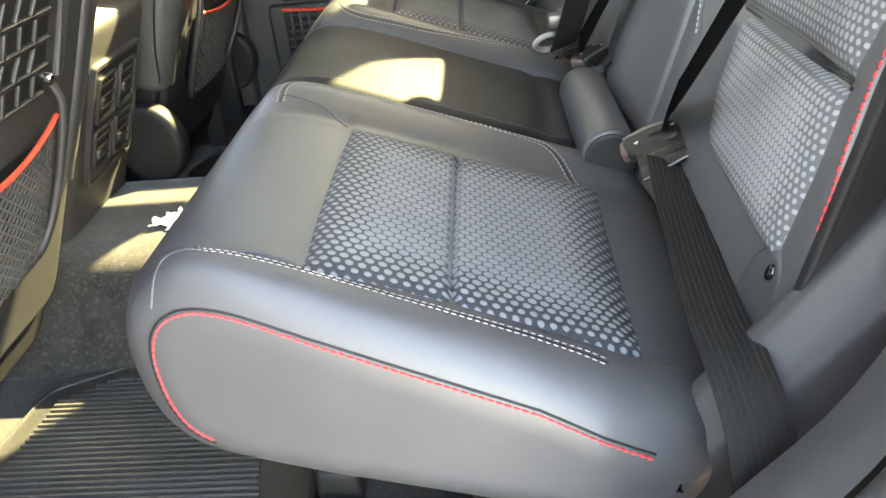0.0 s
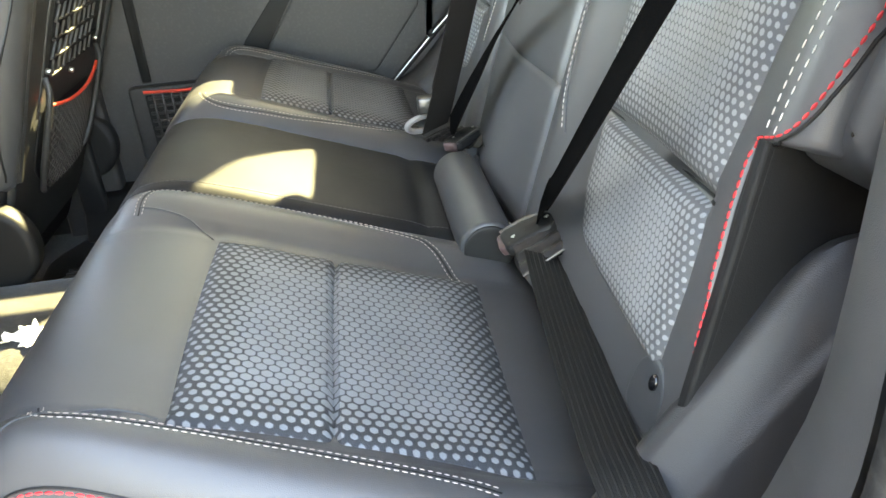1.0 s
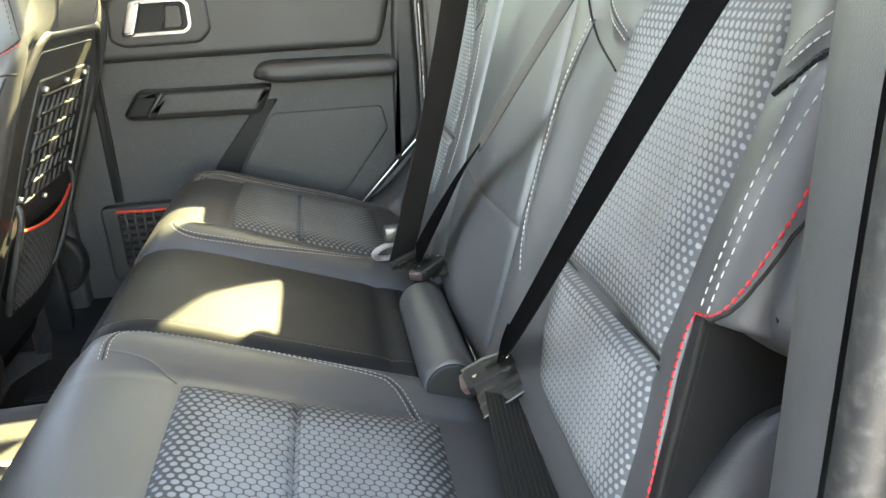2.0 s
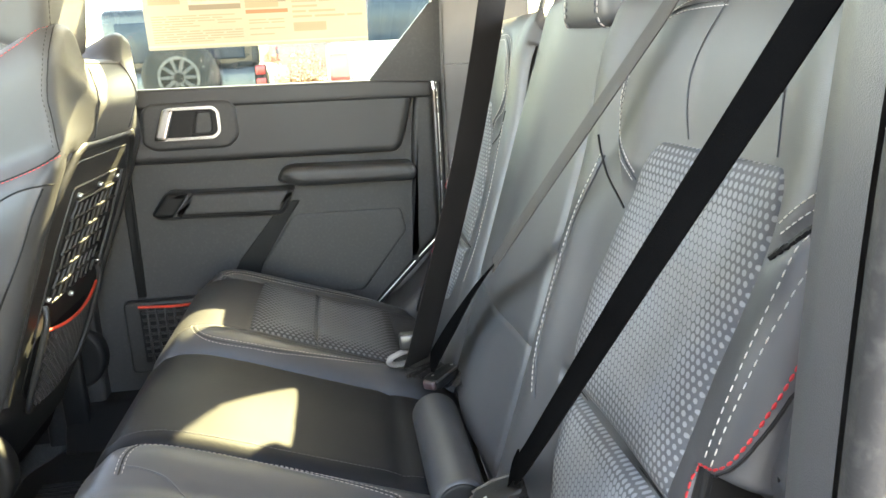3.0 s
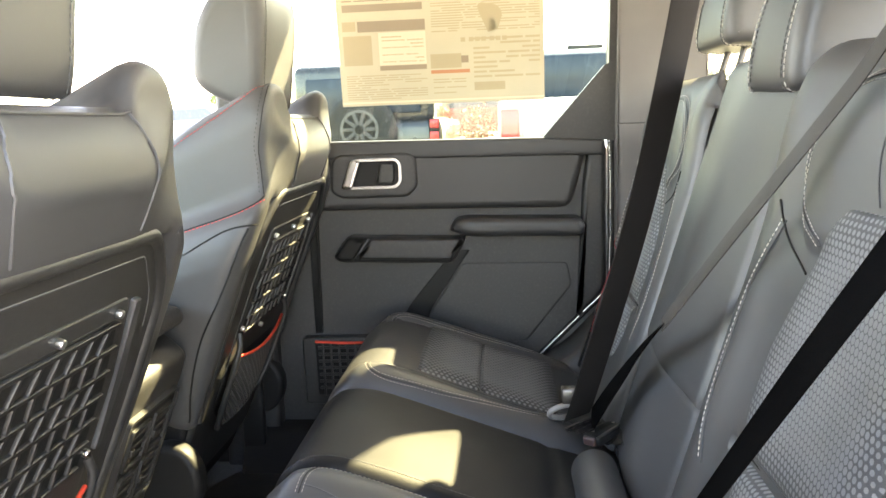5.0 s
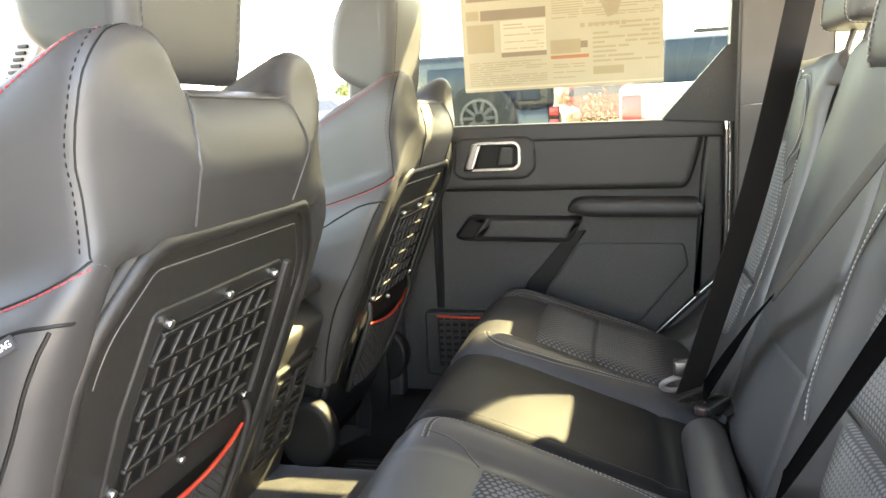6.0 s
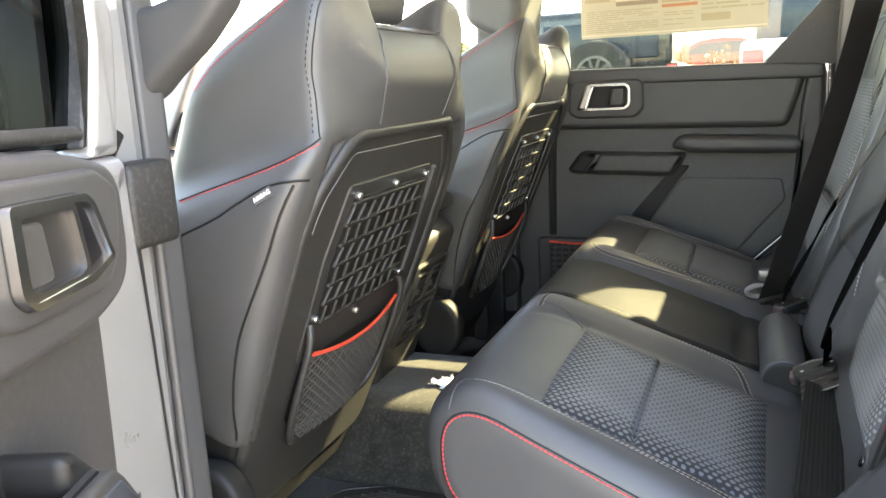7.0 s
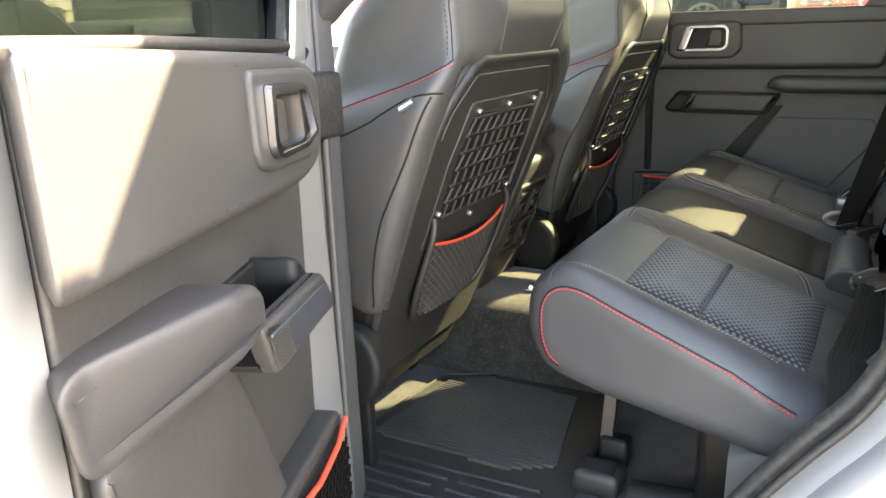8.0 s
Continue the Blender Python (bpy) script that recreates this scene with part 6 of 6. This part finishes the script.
link("twisted_end", *strap_taper(twist, [(0.15 + 0.45 * (k / 29) ** 2, 0.75 - 0.3 * (k / 29) ** 2, 0.60 - 0.15 * (k / 29) ** 2) for k in range(30)], [0.050 - 0.028 * (k / 29) for k in range(30)]), WEB, mid_belt, "black turned underside of the belt")
roof_belt, rc, rs = belt("seat_belt", [(0.166, 0.872, 0.955), (0.182, 0.845, 1.02), (0.254, 0.800, 1.30), (0.309, 0.795, 1.56), (0.365, 0.795, 1.88)], [(0.75, 0.55, 0.0), (0.80, 0.55, -0.1), (0.85, 0.5, -0.1)], 0.054, WEB_DARK, "dark brown belt hanging from the roof to the buckle")
link("belt_anchor", *box((0.33, 0.765, 1.875), (0.39, 0.825, 1.93), 0.01), PLASTIC, roof_belt, "plastic roof anchor")
link("belt_tongue", *box((0.140, 0.852, 0.985), (0.172, 0.874, 1.012), 0.004), DARK_STEEL, roof_belt, "steel tongue")


BROWN_CAP = surface("brown_cap_plastic", (0.075, 0.045, 0.042), 0.4, vary=0.1)


def buckle(name, o, along, across, label):
    """A latch plate in a plastic buckle with a bright edge and a slot."""
    ob = thing(name, o, label, "buckle", "belt buckles")
    a, c = Vector(along).normalized(), Vector(across)
    c = (c - a * c.dot(a)).normalized()
    h = a.cross(c)
    if h.z < 0:
        h = -h

    def place(p, q, s):
        return Vector(o) + c * p + a * q + h * s

    cover = link("housing", *slab(poly_round([(-0.026, 0.004), (0.030, -0.002), (0.036, 0.006), (0.036, 0.022), (0.030, 0.030), (-0.020, 0.040), (-0.028, 0.032)], 0.007), -0.008, 0.009, 0.005, place, 3, 0), BLACK, ob, "black moulded tongue cover")
    link("lip", *tube([place(-0.024, 0.037, 0.007), place(0.004, 0.035, 0.009), place(0.032, 0.027, 0.007)], 0.0022, 8), DARK_STEEL, cover, "dull steel lip")
    link("slot", *box((0.002, 0.0155, 0.0088), (0.026, 0.0180, 0.0098), 0.0008, 2, place), BLACK, cover)
    for p in (-0.012, 0.030):
        link("rivet", *box((p - 0.001, 0.014, 0.0088), (p + 0.001, 0.018, 0.0100), 0.0006, 2, place), STEEL, cover, "small bright rivet")
    link("end_cap", *slab(poly_round([(-0.033, 0.012), (-0.022, 0.008), (-0.020, 0.034), (-0.030, 0.036)], 0.005), -0.006, 0.0075, 0.003, place, 3, 0), BROWN_CAP, cover, "brown plastic end")
    # folded webbing with creases, held by a steel bar
    verts, faces = [], []
    nq, npp = 16, 10
    for j in range(nq + 1):
        for i in range(npp + 1):
            q_, p_ = 0.006 - 0.048 * j / nq, -0.021 + 0.052 * i / npp
            crease = 0.0016 * math.sin(j * 1.15 + 0.5 * math.sin(i * 0.9)) + 0.0008 * math.sin(i * 2.1 + j * 0.7)
            verts.append(place(p_ + 0.004 * (1 - j / nq), q_, 0.0055 + crease - 0.003 * (j / nq) ** 3))
    for j in range(nq):
        for i in range(npp):
            k = j * (npp + 1) + i
            faces.append((k, k + 1, k + npp + 2, k + npp + 1))
    sheet_n = len(verts)
    verts += [v - h * 0.002 for v in verts]
    faces += [tuple(reversed([i + sheet_n for i in f])) for f in faces]
    link("strap_fold", verts, faces, FOLD_WEB, ob, "shiny folded webbing")
    link("steel_bar", *tube([place(-0.021, -0.044, 0.004), place(0.005, -0.0435, 0.005), place(0.030, -0.0405, 0.004)], 0.0013, 8), DARK_STEEL, ob, "dull steel bar")
    return ob


buckle("belt_buckle", (0.212, 0.405, 0.965), (-0.04, 1.0, 0.15), (0.86, -0.1, 0.45), "black belt buckle with steel latch on the cushion")
buckle("belt_buckle", (0.186, 0.806, 0.956), (0.55, -0.8, 0.10), (0.7, 0.6, 0.1), "black belt buckle with steel latch beside far cushion")
buckle("belt_buckle", (0.232, 0.772, 0.954), (0.85, -0.5, 0.12), (0.5, 0.8, 0.1), "black belt buckle tucked behind the middle cushion")
loop_ob = thing("belt_guide", (0.145, 0.885, 0.95), "bright plastic guide loop round the brown belt", "belt guide")
ringp = [(0.148 + 0.030 * math.cos(q) * 0.9, 0.882 - 0.014 * math.sin(q) + 0.012 * math.cos(q), 0.962 + 0.016 * math.sin(q)) for q in np.linspace(0, 2 * math.pi, 24, endpoint=False)]
link("loop", *tube(ringp, 0.005, 8, True), surface("pale_grey_plastic", (0.20, 0.185, 0.18), 0.4, vary=0.1), loop_ob)


# ---- outside: sloping lot, parked vehicles, planting ----
TILT = math.radians(2.2)


def ground_z(y):
    return math.tan(TILT) * (y - 0.7)


ASPHALT = surface("pale_concrete", (0.22, 0.212, 0.20), 0.9, grain=1.0, grain_scale=120, vary=0.25, vary_scale=0.8)
VERGE = surface("dry_verge_grass", (0.10, 0.125, 0.03), 0.95, grain=1.0, grain_scale=60, vary=0.4, vary_scale=1.5)
WHITE_PAINT = surface("white_car_paint", (0.30, 0.305, 0.295), 0.3, vary=0.04, coat=0.5)
BLACK_PAINT = surface("black_car_paint", (0.02, 0.022, 0.026), 0.25, vary=0.1, coat=0.8)
RED_PAINT = surface("red_car_paint", (0.42, 0.03, 0.02), 0.3, vary=0.1, coat=0.6)
LAMP_RED = surface("red_lamp_lens", (0.50, 0.02, 0.02), 0.2, vary=0.1, coat=0.6)
CAR_GLASS = surface("dark_car_glass", (0.03, 0.042, 0.060), 0.25, spec=0.3, vary=0.1)
TYRE = surface("tyre_rubber", (0.022, 0.022, 0.022), 0.8, grain=0.8, grain_scale=60, vary=0.2)
ALLOY = surface("grey_alloy", (0.10, 0.10, 0.10), 0.5, metal=0.5, vary=0.1)
S = 400.0
slope = math.tan(TILT)
link("ground", [(-S, -S, slope * (-S - 0.7)), (S, -S, slope * (-S - 0.7)), (S, S, slope * (S - 0.7)), (-S, S, slope * (S - 0.7))], [(0, 1, 2, 3)], ASPHALT, None, "pale sunlit concrete parking lot", kind="structure")


def wheel(parent, c, r, w, axis_y=True, spokes=10):
    """A tyre with a spoked alloy rim, facing along y (or x)."""
    def place(a, b, s):
        return (c[0] + a, c[1] + s, c[2] + b) if axis_y else (c[0] + s, c[1] + a, c[2] + b)

    ang = np.linspace(0, 2 * math.pi, 48, endpoint=False)
    tread = np.array([(r * (1 + 0.012 * (k % 2)) * math.cos(q), r * (1 + 0.012 * (k % 2)) * math.sin(q)) for k, q in enumerate(ang)])
    ty = link("tyre", *slab(tread, -w / 2, w / 2, 0.06, place, 4, 1), TYRE, parent)
    rim = np.array([(r * 0.56 * math.cos(q), r * 0.56 * math.sin(q)) for q in ang])
    rm = link("rim", *frame_geo(rim, rim * 0.86, -w / 2 - 0.012, w / 2 + 0.0, lambda a, b, s: place(a, b, s)), ALLOY, parent)
    link("wheel_dish", *slab(rim * 0.9, -w / 2 - 0.002, w / 2 - 0.03, 0.01, place, 2, 0), BLACK, parent)
    for k in range(spokes):
        q = 2 * math.pi * k / spokes
        e = [(0.10 * r * math.cos(q - 0.6), 0.10 * r * math.sin(q - 0.6)), (0.50 * r * math.cos(q - 0.10), 0.50 * r * math.sin(q - 0.10)), (0.50 * r * math.cos(q + 0.10), 0.50 * r * math.sin(q + 0.10)), (0.10 * r * math.cos(q + 0.6), 0.10 * r * math.sin(q + 0.6))]
        link("spoke", *slab(np.array(e), -w / 2 - 0.010, -w / 2 + 0.01, 0.004, place, 1, 0), TRIM, rm)
    hub = np.array([(0.13 * r * math.cos(q), 0.13 * r * math.sin(q)) for q in np.linspace(0, 2 * math.pi, 16, endpoint=False)])
    link("hub", *slab(hub, -w / 2 - 0.02, 0.0, 0.006, place, 2, 0), BLACK, rm)


def block(lo, hi, r=0.05):
    return box(lo, hi, r, 3)


def suv(x, y, label):
    """A boxy four-wheel drive seen from behind, spare wheel on its tailgate."""
    g = ground_z(y)
    ob = thing("parked_suv", (x, y, g), label, "car", "parked vehicles")
    body = link("body", *block((x - 0.95, y, g + 0.55), (x + 0.95, y + 4.2, g + 1.20), 0.10), BLACK_PAINT, ob)
    link("cabin", *block((x - 0.86, y + 0.03, g + 1.15), (x + 0.86, y + 2.9, g + 1.88), 0.10), BLACK_PAINT, ob)
    link("rear_window", *box((x - 0.70, y + 0.0, g + 1.28), (x + 0.70, y + 0.06, g + 1.72), 0.02), CAR_GLASS, ob)
    link("bumper", *block((x - 0.97, y - 0.18, g + 0.48), (x + 0.97, y + 0.12, g + 0.72), 0.05), PLASTIC, ob)
    wheel(link("wheel", *box((x - 0.02, y - 0.05, g + 1.0), (x + 0.02, y + 0.02, g + 1.06), 0.005), BLACK, ob), (x, y - 0.18, g + 1.10), 0.41, 0.28)
    for side in (-1, 1):
        lamp = link("tail_lamp", *box((x + side * 0.86 - 0.07, y - 0.03, g + 0.92), (x + side * 0.86 + 0.07, y + 0.06, g + 1.20), 0.015), BLACK, ob)
        for z in (0.945, 1.085):
            link("lens", *box((x + side * 0.86 - 0.055, y - 0.045, g + z), (x + side * 0.86 + 0.055, y + 0.0, g + z + 0.10), 0.008), LAMP_RED, lamp, "red lens")
        for yy in (0.65, 3.4):
            wheel(link("wheel", *box((x + side * 0.90 - 0.01, y + yy, g + 0.4), (x + side * 0.90 + 0.01, y + yy + 0.05, g + 0.44), 0.003), BLACK, ob), (x + side * 0.92, y + yy, g + 0.41), 0.41, 0.28, False)
    return ob


def pickup(x, y, label):
    """A white pickup seen from behind: tailgate with blocked lettering, lamps, cab window."""
    g = ground_z(y)
    ob = thing("parked_pickup", (x, y, g), label, "pickup truck", "parked vehicles")
    link("bed", *block((x - 1.0, y, g + 0.62), (x + 1.0, y + 2.1, g + 1.42), 0.06), WHITE_PAINT, ob)
    link("cab", *block((x - 0.90, y + 2.0, g + 0.7), (x + 0.90, y + 4.0, g + 2.02), 0.14), WHITE_PAINT, ob)
    link("rear_window", *box((x - 0.86, y + 1.97, g + 1.45), (x + 0.86, y + 2.06, g + 1.95), 0.04), CAR_GLASS, ob)
    link("roof_lamp", *box((x - 0.2, y + 2.10, g + 2.00), (x + 0.2, y + 2.20, g + 2.05), 0.01), PLASTIC, ob)
    link("bumper", *block((x - 1.0, y - 0.22, g + 0.48), (x + 1.0, y + 0.03, g + 0.66), 0.04), CHROME, ob)
    gate = link("tailgate", *block((x - 0.78, y - 0.025, g + 0.70), (x + 0.78, y + 0.05, g + 1.39), 0.02), WHITE_PAINT, ob)
    for k in range(3):
        link("mark_bar", *box((x - 0.30 + k * 0.24, y - 0.034, g + 1.12), (x - 0.14 + k * 0.24, y - 0.024, g + 1.24), 0.004), BLACK, gate)
    link("mark_bar", *box((x - 0.62, y - 0.034, g + 0.98), (x - 0.40, y - 0.024, g + 1.01), 0.004), PLASTIC, gate)
    link("gate_handle", *box((x - 0.12, y - 0.05, g + 1.27), (x + 0.12, y - 0.02, g + 1.34), 0.01), BLACK, gate)
    for side in (-1, 1):
        link("tail_lamp", *box((x + side * 0.895 - 0.085, y - 0.02, g + 0.98), (x + side * 0.895 + 0.085, y + 0.10, g + 1.33), 0.02), LAMP_RED, ob, "red tail lamp")
        for yy in (0.7, 3.9):
            wheel(link("wheel", *box((x + side * 0.94 - 0.01, y + yy, g + 0.4), (x + side * 0.94 + 0.01, y + yy + 0.05, g + 0.44), 0.003), BLACK, ob), (x + side * 0.96, y + yy, g + 0.40), 0.40, 0.28, False)
    return ob


suv(-1.62, 9.0, "black boxy off-roader with spare wheel on its tailgate")
pickup(1.02, 6.6, "white pickup truck with red tail lamps in the lot")


def sedan(x, y, paint, label):
    g = ground_z(y)
    ob = thing("parked_car", (x, y, g), label, "car", "parked vehicles")
    side = loop_smooth([(-2.2, 0.35), (-2.25, 0.75), (-1.6, 0.92), (-1.0, 1.0), (-0.4, 1.42), (0.8, 1.45), (1.5, 1.05), (2.2, 0.95), (2.3, 0.5), (2.1, 0.35)], 60)
    link("body", *slab(side, y, y + 1.8, 0.15, lambda a, b, s: (x + a, s, g + b), 4, 1), paint, ob)
    link("side_window", *slab(poly_round([(-0.85, 1.02), (-0.35, 1.34), (0.75, 1.36), (1.2, 1.05)], 0.05), y - 0.005, y + 0.05, 0.005, lambda a, b, s: (x + a, s, g + b), 2, 0), CAR_GLASS, ob)
    for a in (-1.4, 1.45):
        wheel(link("wheel", *box((x + a - 0.02, y + 0.06, g + 0.3), (x + a + 0.02, y + 0.1, g + 0.34), 0.004), BLACK, ob), (x + a, y + 0.09, g + 0.33), 0.33, 0.22)
    return ob


sedan(-0.9, 23.0, RED_PAINT, "red car parked beyond the planting")
sedan(-9.0, 21.0, WHITE_PAINT, "white car parked far off in the lot")
sedan(-9.5, -9.0, WHITE_PAINT, "white car parked behind the open door")

LEAF_ORANGE = surface("autumn_leaf", (0.15, 0.052, 0.005), 0.7, vary=0.4, vary_scale=6)
LEAF_GREEN = surface("green_leaf", (0.07, 0.095, 0.022), 0.7, vary=0.4, vary_scale=3)
BARK = surface("bark", (0.10, 0.08, 0.06), 0.9, grain=0.8, grain_scale=50, vary=0.3)


def leaves(c, rad, n, size, seed, squash=1.0):
    r_ = random.Random(seed)
    verts, faces = [], []
    for _ in range(n):
        d = Vector((r_.gauss(0, 1), r_.gauss(0, 1), r_.gauss(0, 1))).normalized() * (r_.random() ** 0.45)
        lump = 0.7 + 0.5 * noise.noise(d * 2.3 + Vector((seed, 0, 0)))
        p = Vector(c) + Vector((d.x * rad, d.y * rad, d.z * rad * squash)) * lump
        u = Vector((r_.gauss(0, 1), r_.gauss(0, 1), r_.gauss(0, 1))).normalized()
        w = u.orthogonal().normalized()
        k = len(verts)
        s_ = size * r_.uniform(0.6, 1.3)
        verts += [p - u * s_, p + w * s_ * 0.5, p + u * s_, p - w * s_ * 0.5]
        faces.append((k, k + 1, k + 2, k + 3))
    return verts, faces


for k, (x, y, r_, m_) in enumerate([(-1.25, 15.0, 0.62, LEAF_ORANGE), (-0.45, 15.2, 0.70, LEAF_ORANGE), (0.35, 15.6, 0.60, LEAF_GREEN), (-2.1, 16.0, 0.6, LEAF_GREEN)]):
    g = ground_z(y)
    ob = thing("shrub", (x, y, g), ("orange autumn" if m_ is LEAF_ORANGE else "green") + " leafy shrub growing along the lot's edge", "shrub", "shrubs")
    for q in range(5):
        link("stem", *tube([(x, y, g), (x + 0.25 * math.cos(q * 1.3), y + 0.25 * math.sin(q * 1.3), g + 0.6)], 0.012, 5), BARK, ob)
    link("leaves", *leaves((x, y, g + 0.75), r_, 900, 0.045, k + 3, 0.9), m_, ob, smooth=False, kind="stuff")
link("verge", [(-60, 27, ground_z(27) + 0.03), (60, 27, ground_z(27) + 0.03), (60, 60, ground_z(60) + 0.03), (-60, 60, ground_z(60) + 0.03)], [(0, 1, 2, 3)], VERGE, None, "dry green verge beyond the lot", kind="structure")
for k in range(9):
    x = -34 + k * 8.5 + (k % 3) * 1.4
    y = 62 + (k * 37 % 11)
    g = ground_z(y) - 1.2
    ob = thing("tree", (x, y, g), "distant green leafy tree beyond the lot", "tree", "distant trees")
    link("trunk", *tube([(x, y, g), (x + 0.1, y, g + 1.6), (x, y, g + 2.6)], 0.16, 8), BARK, ob)
    for q in range(3):
        link("limb", *tube([(x, y, g + 1.6), (x + math.cos(q * 2.1) * 1.0, y, g + 2.8)], 0.06, 6), BARK, ob)
    link("crown", *leaves((x, y, g + 2.9), 1.8, 1100, 0.16, k + 20, 0.75), LEAF_GREEN, ob, smooth=False, kind="stuff")
